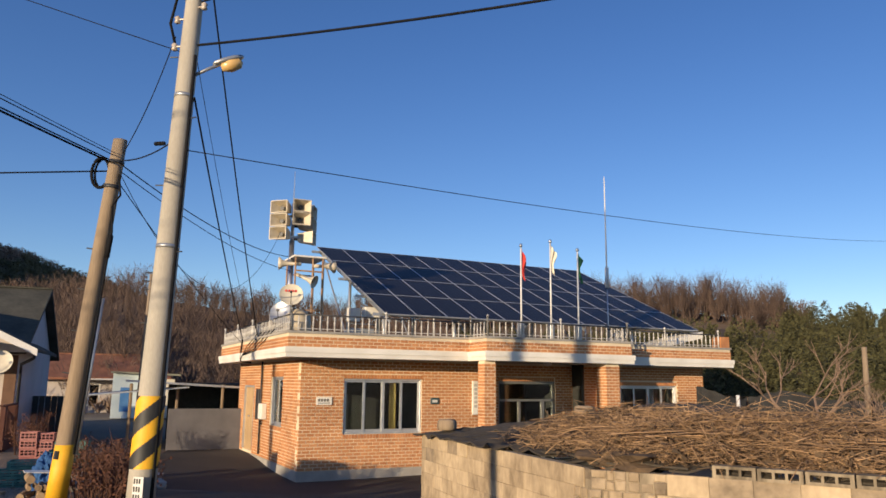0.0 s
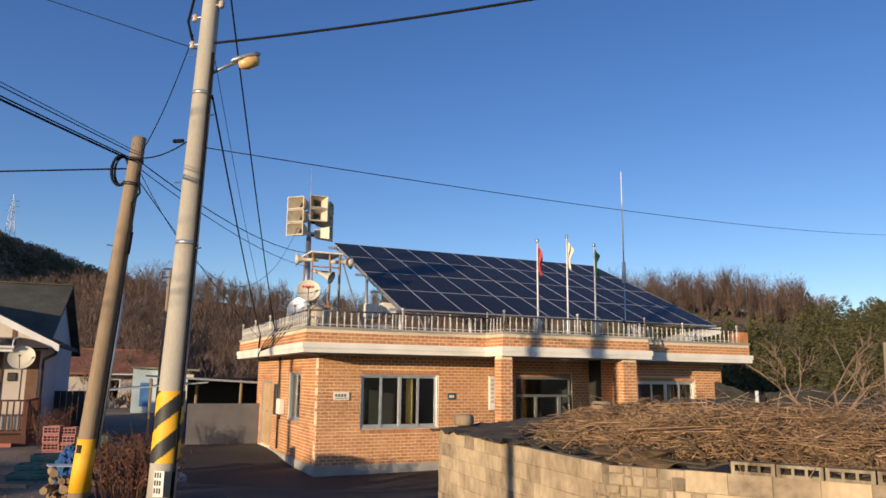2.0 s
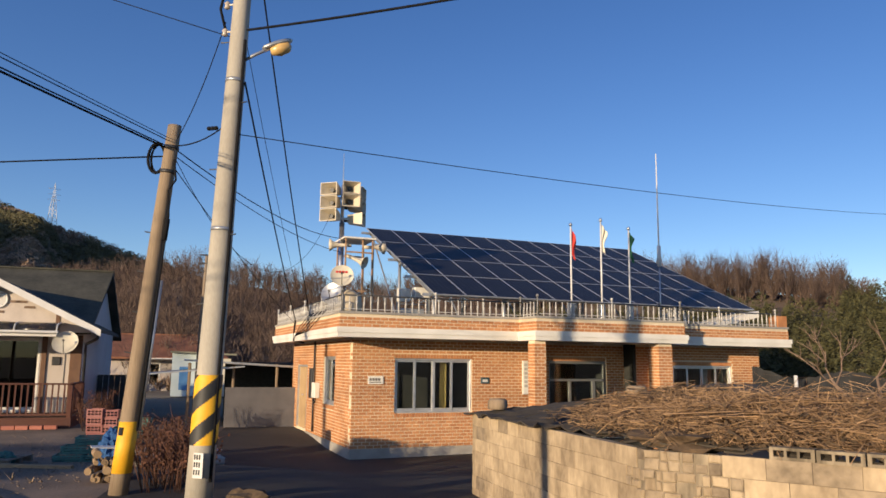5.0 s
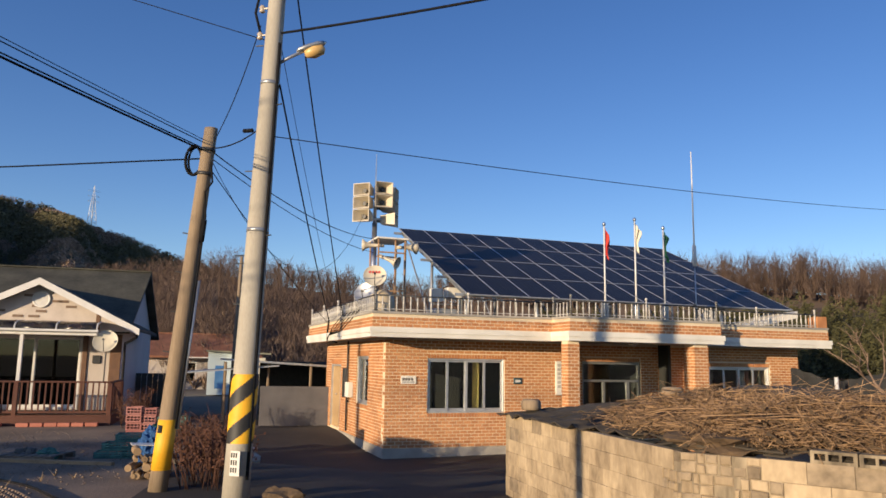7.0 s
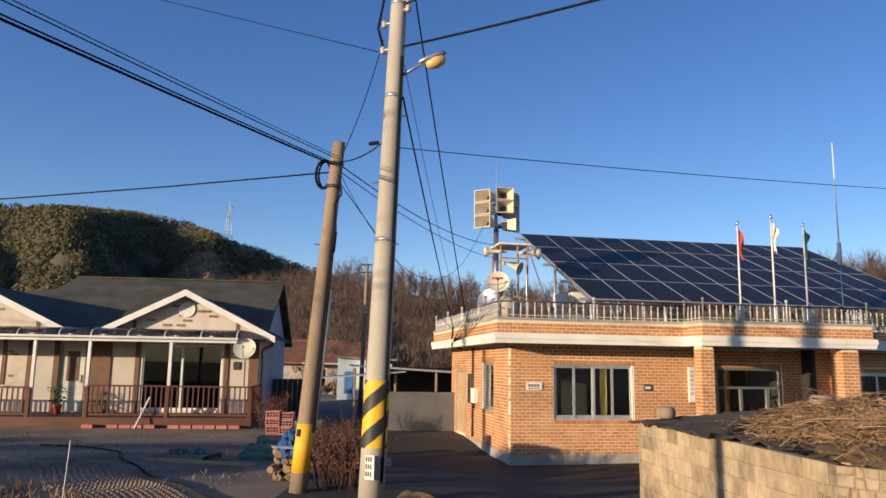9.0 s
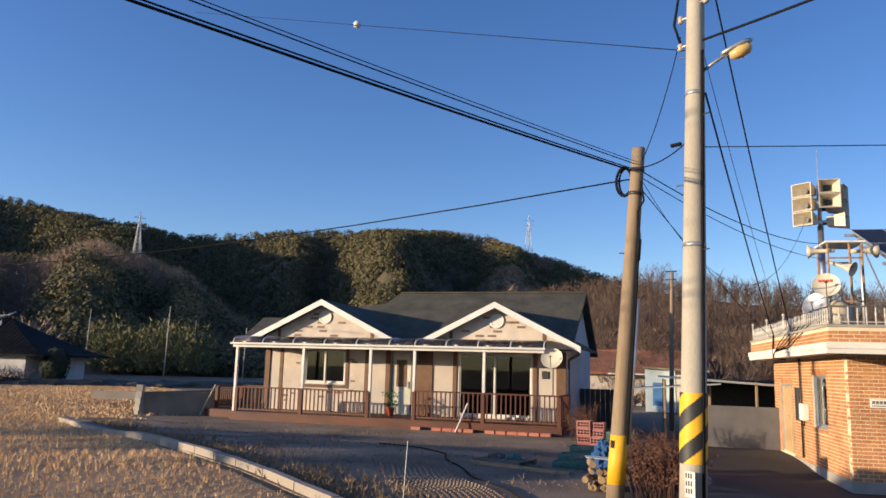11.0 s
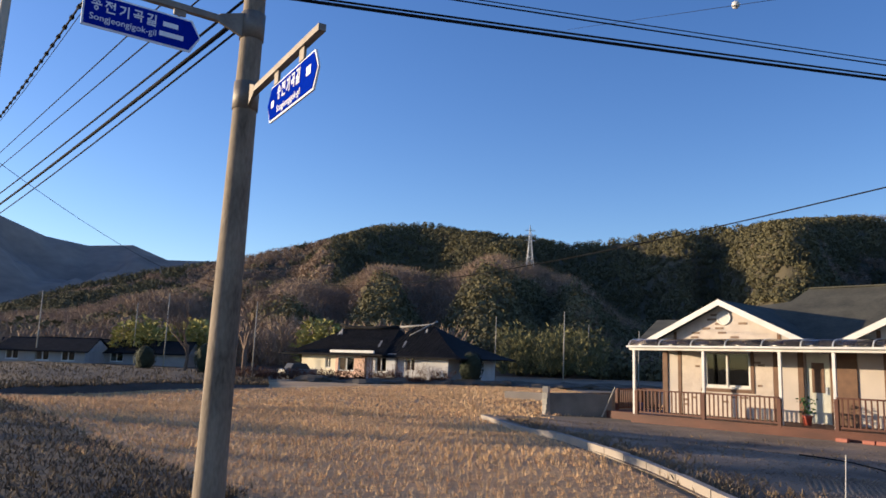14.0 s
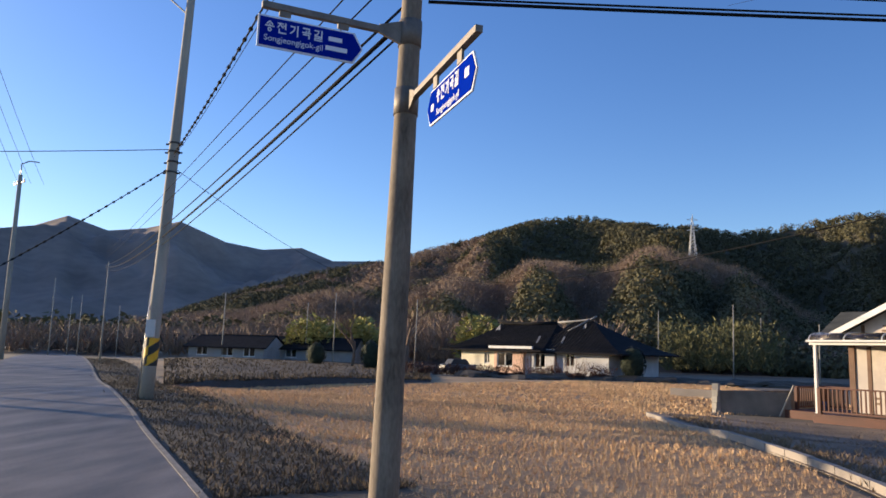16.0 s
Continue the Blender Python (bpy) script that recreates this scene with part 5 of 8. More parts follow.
SYL = [
    [(.5, .98, .2, .72), (.5, .98, .8, .72), (.5, .72, .5, .56), (.05, .54, .95, .54), ("o", .5, .2, .22)],
    [(.05, .95, .6, .95), (.33, .95, .05, .55), (.33, .82, .6, .55), (.65, .76, .85, .76), (.86, 1.0, .86, .42), (.2, .38, .2, .05), (.2, .05, .92, .05)],
    [(.08, .88, .55, .88), (.55, .88, .45, .5), (.45, .5, .1, .2), (.85, 1.0, .85, 0)],
    [(.15, .95, .8, .95), (.8, .95, .75, .66), (.48, .74, .48, .55), (.05, .53, .95, .53), (.15, .34, .8, .34), (.8, .34, .78, .02)],
    [(.08, .95, .55, .95), (.55, .95, .42, .62), (.42, .62, .1, .5), (.86, 1.0, .86, .5), (.12, .4, .86, .4), (.86, .4, .86, .22), (.86, .22, .12, .22), (.12, .22, .12, .02), (.12, .02, .9, .02)],
]


def street_sign(parent, m, w, h, tips, lines, label):
    """A flat blue plate with pointed end(s) and a white rim, in its own xy plane facing +z."""
    def outline(g):
        a, b, tip = w / 2 - g, h / 2 - g, h * 0.28
        pts = [(-a + (tip if "l" in tips else 0), -b), (a - (tip if "r" in tips else 0), -b)]
        if "r" in tips:
            pts.append((a, 0))
        pts.append((a - (tip if "r" in tips else 0), b))
        pts.append((-a + (tip if "l" in tips else 0), b))
        if "l" in tips:
            pts.append((-a, 0))
        return pts
    bm = B()
    poly(bm, [m @ Vector((x, y, 0)) for x, y in outline(0)], m.to_3x3() @ Vector((0, 0, -0.012)))
    plate_ = part("sign_plate", bm, WSIGN, parent, label)
    bm = B()
    poly(bm, [m @ Vector((x, y, 0.004)) for x, y in outline(0.012)], m.to_3x3() @ Vector((0, 0, -0.0035)))
    part("blue_field", bm, BLUE, plate_)
    bm = B()
    x0, cw, ch = lines["x"], lines["w"], lines["h"]
    for k, s in enumerate(SYL):
        hangul(bm, s, x0 + k * cw * 1.3, lines["y"], cw, ch, ch * 0.12)
    for v in bm.verts:
        v.co = m @ (v.co + Vector((0, 0, 0.0045)))
    part("writing", bm, WSIGN, plate_)
    for text, size, tx, ty in lines["text"]:
        o = lettering(text, size, m @ Matrix.Translation((tx, ty, 0.0052)), plate_, WSIGN)
    for x, y, bw_, bh in lines["bars"]:
        bm = B()
        box(bm, x, y, 0.0045, x + bw_, y + bh, 0.0065, m)
        part("writing", bm, WSIGN, plate_)


def frame_from(o, xdir, up):
    x = Vector(xdir).normalized()
    z = x.cross(Vector(up)).normalized()
    y = z.cross(x)
    m = Matrix((x, y, z)).transposed().to_4x4()
    m.translation = o
    return m


# sign over the road
A0, A1 = Vector((-4.88, -2.03, 3.95)), Vector((-5.40, -1.12, 3.95))
xa = (A1 - A0).normalized()
bm = B()
box(bm, 0, -.022, -.022, (A1 - A0).length, .022, .022, frame_from(A0, A1 - A0, (0, 0, 1)))
part("sign_arm", bm, SIGNSTEEL, sp, "grey steel sign arm")
bm = B()
c = SB + spa * 3.86
tube(bm, c, c + spa * .2, .088, .088, 16)
poly(bm, [A1 + Vector((0, 0, .10)), A1 - xa * .20 + Vector((0, 0, .03)), A1 - xa * .20 + Vector((0, 0, -.03)), A1 + Vector((0, 0, -.10))], (.02, .012, 0))
part("arm_clamp", bm, SIGNSTEEL, sp)
for q in (.16, .58):
    bm = B()
    p = A0 + xa * q
    box(bm, -.04, -.06, -.012, .04, .0, .012, frame_from(p, xa, (0, 0, 1)))
    part("sign_hanger", bm, SIGNSTEEL, sp)
fa = frame_from(A0 + xa * 0.357 + Vector((0, 0, -0.186)), xa, (0, 0, 1))
street_sign(sp, fa, 0.755, 0.228, "r", dict(x=-0.33, y=0.0, w=0.066, h=0.075, text=[("Songjeongigok-gil", 0.060, -0.125, -0.048)], bars=[(0.12, .018, .10, .033), (0.10, -.052, .16, .033)]), "dark blue street-name plate in shade")
# sign towards the field
B0, B1 = Vector((-5.40, -1.06, 3.43)), Vector((-4.10, -0.49, 3.40))
xb = (B1 - B0).normalized()
bm = B()
box(bm, 0, -.02, -.022, (B1 - B0).length, .02, .022, frame_from(B0, B1 - B0, (0, 0, 1)))
part("sign_arm", bm, SIGNSTEEL, sp, "grey steel sign arm")
bm = B()
c = SB + spa * 3.33
tube(bm, c, c + spa * .2, .092, .092, 16)
box(bm, c.x - .16, c.y - .05, c.z + .01, c.x - .06, c.y + .05, c.z + .19)
poly(bm, [B0 + Vector((0, 0, .09)), B0 + xb * .18 + Vector((0, 0, .03)), B0 + xb * .18 + Vector((0, 0, -.03)), B0 + Vector((0, 0, -.12))], (.01, -.02, 0))
part("arm_clamp", bm, SIGNSTEEL, sp)
for q in (.65, 1.12):
    bm = B()
    box(bm, -.04, -.098, -.008, .04, .0, .008, frame_from(B0 + xb * q, xb, (0, 0, 1)))
    part("sign_hanger", bm, SIGNSTEEL, sp)
fb = frame_from(B0 + xb * 0.935 + Vector((0, 0, -0.215)), xb, (0, 0, 1))
street_sign(sp, fb, 0.92, 0.235, "lr", dict(x=-0.25, y=-0.005, w=0.068, h=0.088, text=[("Songjeongigok-gil", 0.062, -0.03, -0.065)], bars=[(-.36, -.03, .05, .045), (.28, -.01, .07, .055)]), "bright blue street-name plate in sunlight")


# ---- overhead cables ----
def cable(p0, p1, sag=0.2, r=0.011, label="black overhead cable between poles", n=24, twist=0):
    p0, p1 = Vector(p0), Vector(p1)
    bm = B()
    pts = []
    for k in range(n + 1):
        t = k / n
        pts.append(p0.lerp(p1, t) - Vector((0, 0, 4 * sag * t * (1 - t))))
    pipe(bm, pts, r, 5)
    if twist:
        for j in range(1, n * 3):
            t = j / (n * 3)
            c = p0.lerp(p1, t) - Vector((0, 0, 4 * sag * t * (1 - t)))
            if j % twist == 0:
                tube(bm, c - (p1 - p0).normalized() * .04, c + (p1 - p0).normalized() * .04, r * 2.2, n=5)
    return solo("overhead_cable", bm, CABLE, label, "cable", group="overhead cables")


W0 = WB + wax * 4.85
cable((-5.46, -0.95, 4.235), W0 + Vector((-.1, -.05, -.06)), 0.03, 0.014, "thick black overhead cable")
cable((-5.46, -0.95, 4.265), W0 + Vector((-.1, -.05, -.03)), 0.02, 0.009)
cable((-5.50, -0.95, 4.45), W0 + Vector((-.02, -.08, .02)), 0.03, 0.007, "thin black overhead wire")
cable((-5.50, -0.95, 4.475), W0 + Vector((.0, -.08, .05)), 0.02, 0.005, "thin black overhead wire")
cable(W0 + Vector((-.1, -.05, -.2)), (-69.3, -11.2, 10.4), 2.2, 0.012, "long black cable towards the hill")
cable(W0 + Vector((.08, 0, -.05)), CB + cax * 4.98 + Vector((-.13, -.02, 0)), 0.06, 0.010)
bm = B()
for k in range(3):
    c = CB + cax * 4.98 + Vector((-.22 - .05 * k, -.03 - .006 * k, 0))
    lathe(bm, [(.015, -.03), (.03, -.015), (.03, .015), (.015, .03)], 8, Matrix.Translation(c) @ pose(0, 0, 0, 0, 90, 0))
part("strain_insulator", bm, CABLE, cp)
cable(W0 + Vector((.05, .05, -.1)), BM @ Vector((TX, TY, 5.1)), 0.25, 0.009, "thin black wire to the loudspeaker mast")
cable(W0 + Vector((.05, .05, -.2)), BM @ Vector((TX, TY, 4.7)), 0.2, 0.007, "thin black wire to the loudspeaker mast")
cable(W0 + Vector((.05, .05, -.25)), BM @ Vector((-0.6, 0.5, 5.6)), 1.6, 0.005, "thin black wire with a deep sag")
cable(CB + cax * 7.9 + Vector((.1, 0, 0)), BM @ Vector((-0.62, 2.6, 2.9)), 0.15, 0.014, "thick black service cable down to the hall")
cable(CB + cax * 5.6 + Vector((.16, 0, 0)), BM @ Vector((-0.70, 4.3, 2.85)), 0.10, 0.014, "thick black service cable down to the hall")
cable(CB + cax * 6.2 + Vector((.12, 0, 0)), BM @ Vector((-0.66, 3.6, 3.2)), 0.2, 0.005, "thin wire down to the hall")
cable(W0 + Vector((.05, 0, -.35)), BM @ Vector((-0.70, 4.6, 2.8)), 0.1, 0.007, "thin wire from the wooden pole to the hall")
cable(CB + cax * 6.36 + Vector((.12, 0, 0)), (6.5, 7.9, 6.6), 0.25, 0.018, "thick grey overhead cable")
cable(CB + cax * 7.0 + Vector((.12, 0, 0)), (8.0, 8.5, 9.6), 0.15, 0.010)
cable(CB + cax * 7.5 + Vector((.12, 0, 0)), (4.0, 7.5, 9.6), 0.1, 0.008)
cable(CB + cax * 4.87 + Vector((.12, 0, 0)), (10.64, 37.0, 8.1), 0.30, 0.007, "long thin wire past the hall roof")
cable(CB + cax * 6.3 + Vector((-.15, 0, 0)), (-30.7, 8.6, 16.4), 0.0, 0.007, "thin wire with a white marker")
cable(CB + cax * 6.5 + Vector((-.2, -.05, 0)), W0 + Vector((.05, 0, 0)), 0.15, 0.007)
bm = B()
bmesh.ops.create_icosphere(bm, subdivisions=2, radius=0.10)
solo("wire_marker", bm, WHITE, "white ball marker on an overhead wire", "marker ball", Matrix.Translation((-15.99, 8.48, 10.25)))
# cable tangle hanging down the hall's cornice
bm = B()
pipe(bm, [BM @ Vector(p) for p in ((-0.70, 4.3, 2.85), (-0.72, 4.35, 2.5), (-0.73, 4.3, 2.2), (-0.4, 4.28, 2.15))], 0.03)
for k in range(5):
    pipe(bm, [BM @ Vector(p) for p in ((-0.62, 2.6 - .5 * k, 2.95), (-0.76, 3.3 - .3 * k, 2.6 - .04 * k), (-0.75, 4.0, 2.35), (-0.73, 4.3, 2.25))], 0.012)
solo("cable_tangle", bm, CABLE, "tangle of black cables on the hall cornice", "cables")

# ---- pole by the road ----
RB0, RT = Vector((-19.86, -10.13, 0.0)), Vector((-20.03, -9.80, 12.4))
rax = (RT - RB0) / RT.z
rp = thing("roadside_pole", "tall grey concrete pole by the road with striped foot", "utility pole")
bm = B()
taper_pole(bm, RB0, RT, 0.19, 0.11)
part("pole", bm, POLE_CONCRETE, rp)
warn_sleeve(rp, RB0, rax, 0.192, 1.0, 1.75, 0.8, 0.5)
boxes("pole_plate", [(-19.72, -10.2, 1.78, -19.66, -9.95, 2.25)], WHITE, rp, "white plate on the pole")
bm = B()
for z in (6.4, 6.7, 7.0, 7.25):
    c = RB0 + rax * z
    tube(bm, c, c + rax * .05, .165, .165, 14)
    tube(bm, c + Vector((0, -.25, 0)), c + Vector((0, .25, 0)), .03, n=6)
part("cable_clamp", bm, DARK, rp)
bm = B()
tube(bm, RB0 + Vector((.0, -.25, 0)), RB0 + rax * 3.5 + Vector((0, -.17, 0)), .03, n=8)
part("cable_guard", bm, GALV, rp)
boxes("cross_arm", [(-20.1, -10.8, 11.9, -19.98, -8.9, 12.0)], GALV, rp)
bm = B()
tube(bm, (-20.03, -9.9, 11.2), (-20.03, -10.7, 11.9), .03, n=6)
part("arm_brace", bm, GALV, rp)


def small_pole(x, y, h, r=0.10, arms=0, label="distant concrete utility pole", material=POLE_CONCRETE):
    e = thing("distant_pole", label, "utility pole", group="distant poles")
    z0 = gz(x, y)
    bm = B()
    taper_pole(bm, (x, y, z0 - .2), (x + .1, y + .1, z0 + h), r, r * .65, 10, 2)
    part("pole", bm, material, e)
    for k in range(arms):
        bm = B()
        box(bm, -1.0, -.05, -.05, 1.0, .05, .05, pose(x, y, z0 + h - .6 - k * .5, 0, 0, 55))
        for q in (-.9, -.4, .4, .9):
            box(bm, q - .04, -.04, .05, q + .04, .04, .2, pose(x, y, z0 + h - .6 - k * .5, 0, 0, 55))
        part("cross_arm", bm, DARK, e)
    return e


small_pole(-50.5, -36.5, 13.4, 0.22, 1, "tall pole with a crossarm by the far road")
bm = B()
pipe(bm, [(-50.4, -36.4, 13.2), (-50.4, -36.4, 14.4), (-50.7, -36.0, 14.7), (-51.1, -35.5, 14.7)], .05)
solo("pole_lamp_arm", bm, GALV, "curved lamp arm on the far pole", "lamp arm")
for x, y, h in ((-52.3, -30.1, 7.3), (-75.7, -49.3, 8.2), (-76.6, -47.8, 6.4), (-77.2, -47, 6.6), (-79, -43.6, 5.6), (-80, -32, 7.5), (-82, -20, 8.0), (-85, -24, 7.0), (-60, -8.0, 6.0), (-75, 14.0, 6.5), (-78, 22, 7.5), (-110, 35, 8), (-62, 24, 5.0)):
    small_pole(x, y, h, 0.055 if h < 7 else 0.07)
yp = small_pole(-20.0, 26.3, 6.6, 0.105, 0, "slim weathered wooden pole behind the yard", WOOD_POLE)
for z in (5.3, 5.65, 6.0):
    bm = B()
    tube(bm, (-20.12, 26.25, z), (-19.68, 26.45, z), .03, n=6)
    part("insulator_pin", bm, DARK, yp)
small_pole(5.8, 23.4, 3.6, 0.105, 0, "short weathered pole behind the heap", WOOD_POLE)
for dz, dx, sag, r in ((0, 0, .6, .02), (.12, .02, .45, .012), (.45, .03, .1, .008), (.75, .03, .1, .008), (-.09, 0, .75, .01)):
    cable((-52.2 + dx, -30.2, 7.1 + dz * 1.5), (-5.43, -1.05, 4.15 + dz), sag, r)
cable(RB0 + rax * 6.95, (-5.44, -1.03, 6.72), 0.2, 0.016, "twisted bundle of overhead cables", twist=2)
cable(RB0 + rax * 6.85, (-5.44, -1.03, 6.5), 0.2, 0.006)
cable(RB0 + rax * 7.1, (-18.0, -25.0, 6.6), 0.1, 0.012)
cable(RB0 + rax * 6.6, (-17.6, -16.0, 1.9), 0.15, 0.014, twist=2)
cable(RB0 + rax * 6.6, (-69.3, -6.0, 8.4), 2.2, 0.009, "thin wire across the field")
for k in range(3):
    cable((-50.4 - .5 * k, -36.6 + .7 * k, 13.1), (-12.0 + 1.2 * k, -14.5 + 1.0 * k, 16.0), 0.4, 0.012, "high wire beyond the road")

# ---- junk beside the yard ----
def at(x, y, lift=0.0, rz=0.0):
    return Matrix.Translation((x, y, gz(x, y) + lift)) @ pose(0, 0, 0, 0, 0, rz)


CRATE = surf("red_crate", (0.20, 0.06, 0.052), (0.31, 0.115, 0.10), 5, .6, .1)
for i, (x, y, n) in enumerate(((-12.62, 13.0, 6), (-12.37, 13.17, 6))):
    for k in range(n):
        e = thing("plastic_crate", "faded red plastic crate in a stack beside the yard", "crate", at(x, y, 0.17 * k, 30 + 6 * math.sin(k + i)) @ Matrix.Diagonal((.66, .66, .64, 1)), "stacked red crates")
        bm = wall_with_holes(.5, 0, .26, tuple((.04 + .115 * q, .13 + .115 * q, .05 + .09 * p, .115 + .09 * p) for q in range(4) for p in range(2)), -.17, -.155)
        part("side", bm, CRATE, e)
        bm = wall_with_holes(.5, 0, .26, tuple((.04 + .115 * q, .13 + .115 * q, .05 + .09 * p, .115 + .09 * p) for q in range(4) for p in range(2)), .155, .17)
        part("side", bm, CRATE, e)
        boxes("end", [(0, -.155, 0, .015, .155, .26)], CRATE, e)
        boxes("end", [(.485, -.155, 0, .5, .155, .26)], CRATE, e)
        boxes("base", [(.015, -.155, 0, .485, .155, .015)], CRATE, e)


NET = surf("green_net", (0.022, 0.085, 0.078), (0.07, 0.20, 0.175), 9, .75, .4, fine=40, island=.5)
for k, (u, v, lift, turn) in enumerate(((-.55, 0, 0, 2), (-.05, .02, 0, -3), (.45, -.03, 0, 1), (-.42, .04, .13, -2), (.08, 0, .13, 3), (.52, .02, .13, -1), (-.2, .03, .26, 2), (.30, 0, .26, -2), (.62, .02, .26, 4), (.42, .05, .39, 3), (.55, .02, .52, -6))):
    tray = thing("plastic_tray", "teal-green ribbed plastic tray in a low stack by the yard", "tray", at(-10.7, 11.44, lift * 1.22, 35) @ pose(u, v, 0, 0, 0, turn) @ Matrix.Diagonal((1.1, 1.1, 1.22, 1)), "stacked green trays")
    boxes("base", [(-.24, -.21, .005, .24, .21, .02)], NET, tray)
    for side_ in (-1, 1):
        boxes("side", [(-.24, .195 * side_ - .012, z, .24, .195 * side_ + .012, z + .028) for z in (.02, .058, .096)] + [(q - .014, .195 * side_ - .010, .02, q + .014, .195 * side_ + .010, .124) for q in (-.2, -.07, .07, .2)], NET, tray)
        boxes("end", [(.228 * side_ - .012, -.18, z, .228 * side_ + .012, .18, z + .028) for z in (.02, .058, .096)], NET, tray)
pal = thing("timber_pallet", "weathered timber pallet lying by the green trays", "pallet", at(-11.75, 10.0, 0, 22))
PALW = surf("grey_pallet_wood", (.11, .085, .065), (.24, .19, .145), 4, .9, .3, stretch=(.3, 1, 1))
for k in range(3):
    boxes("bearer", [(-.5, -.42 + .38 * k, 0, .5, -.34 + .38 * k, .09)], PALW, pal)
for k in range(6):
    boxes("slat", [(-.5 + .175 * k, -.45, .092, -.38 + .175 * k, .45, .112)], PALW, pal)
# black hose across the yard, a thin stake by the kerb
bm = B()
hose = [(-16.4, 9.9), (-14.9, 10.2), (-13.4, 9.7), (-11.9, 8.75), (-10.2, 7.95), (-8.7, 7.4), (-7.3, 6.9), (-6.3, 6.3)]
fine = []
for k in range(len(hose) - 1):
    a, b = Vector(hose[k]), Vector(hose[k + 1])
    for q in range(6):
        p = a.lerp(b, q / 6) + Vector((0, .05 * math.sin((k * 6 + q) * .7)))
        fine.append((p.x, p.y, gz(p.x, p.y) + .028))
pipe(bm, fine, .017, 6)
solo("hose", bm, CABLE, "black hose lying across the gravel yard", "hose")
bm = B()
tube(bm, (-6.60, 4.15, gz(-6.60, 4.15) - .1), (-6.55, 4.18, .88), .0045, .004, 6)
ridge_v = []
for k in range(18, len(fine) - 1):      # tyre cleat marks pressed into the yard beside the hose
    a, b = Vector(fine[k]), Vector(fine[k + 1])
    d = (b - a).normalized()
    nrm = Vector((d.y, -d.x, 0))
    if nrm.y > 0:
        nrm = -nrm
    for q in range(14):
        for half in (0, .5):
            c = a.lerp(b, half) + nrm * (.22 + .095 * q) + d * (.06 if q % 2 else 0)
            ridge_v.append((c, d, nrm))
bt = B()
for c, d, nrm in ridge_v:
    z = gz(c.x, c.y)
    base_ = [c + d * x + nrm * y for x, y in ((-.055, -.03), (.055, -.03), (.055, .03), (-.055, .03))]
    top_ = [c + d * x + nrm * y for x, y in ((-.03, -.012), (.03, -.012), (.03, .012), (-.03, .012))]
    lo = [bt.verts.new((p.x, p.y, z - .004)) for p in base_]
    hi = [bt.verts.new((p.x, p.y, z + .028)) for p in top_]
    bt.faces.new(hi)
    for q in range(4):
        bt.faces.new((lo[q], lo[(q + 1) % 4], hi[(q + 1) % 4], hi[q]))
solo("tyre_tracks", bt, GRAVEL, "cleat marks of tractor tyres in the yard", "tracks", kind="stuff")
solo("stake", bm, WHITE, "thin pale upright stake beside the kerb", "stake")
for k in range(2):
    bm = B()
    lump(bm, (0, 0, .07), (.2, .16, .11), 3.0 + k, 4, .6)
    solo("stuffed_bag", bm, NET if k % 2 else surf("grey_bag", (.05, .05, .05), (.11, .11, .105), 5, .8, .3), "small dark stuffed bag on the ground", "bag", at(-11.9 + .35 * k, 9.9 + .15 * k))
BAG = surf("blue_tarp", (0.015, 0.05, 0.15), (0.045, 0.12, 0.28), 6, .85, .4, spec=.15)
bm = B()
lump(bm, (0, 0, .30), (.23, .20, .33), 9.0, 4, .5)
solo("blue_bag", bm, BAG, "crumpled blue plastic sack", "sack", at(-9.12, 9.98))
WOODC = surf("cut_firewood", (0.20, 0.13, 0.07), (0.40, 0.28, 0.16), 7, .85, .3, per_object=.4)
rng = random.Random(21)
for k in range(22):
    row, col = divmod(k, 7)
    bm = B()
    r = rng.uniform(.03, .06)
    lathe(bm, [(r, 0), (r * 1.05, .02), (r, .38), (r * .95, .4)], 9)
    solo("firewood_log", bm, WOODC, "short split firewood log in a low pile", "firewood", at(-8.49 + col * .105 * .5, 8.94 + col * .105 * .62, .06 + row * .115, 0) @ pose(0, 0, 0, 90, 0, 38 + rng.uniform(-12, 12)), "firewood pile")
bm = B()
box(bm, -.26, -.02, 0, .26, .16, .012, pose(-8.33, 9.06, gz(-8.5, 9) + .45, 4, 3, 50))
solo("pale_board", bm, WHITE, "pale board lying on the firewood", "board")
bm = B()
box(bm, -1.1, -.05, 0, 1.1, .05, .06, at(-10.9, 9.6, .0, 15))
solo("timber_beam", bm, WOODC, "long timber lying on the ground", "timber")
for x, y, m, l in ((-12.4, 16.2, surf("white_bucket", (.5, .5, .5), (.66, .66, .65), 4, .5, .05), "white tin pot among the junk"), (-11.7, 16.0, CRATE, "red tub among the junk"), (-11.0, 15.2, GALV, "grey pail among the junk"), (-12.0, 15.0, DARK, "dark tub among the junk")):
    bm = B()
    lathe(bm, [(.16, 0), (.22, .3), (.24, .32), (.21, .32), (.15, .03)], 14)
    solo("tub", bm, m, l, "tub", at(x, y), "tubs and pails")
for k in range(7):
    bm = B()
    lump(bm, (0, 0, .12), (.22, .18, .17), 30 + k, 2, .35)
    solo("stone", bm, CONCRETE, "rough grey stone by the planting bed", "stone", at(-10.3 + .16 * k, 14.4 - .62 * k), "stones by the bed")

# dry brown shrubs
TWIG = surf("brown_twig", (0.065, 0.028, 0.017), (0.15, 0.068, 0.042), 6, .9, .1, island=.4)
DRYLEAF = surf("dry_red_leaf", (0.060, 0.022, 0.012), (0.15, 0.060, 0.029), 6, .8, .1, island=.6)


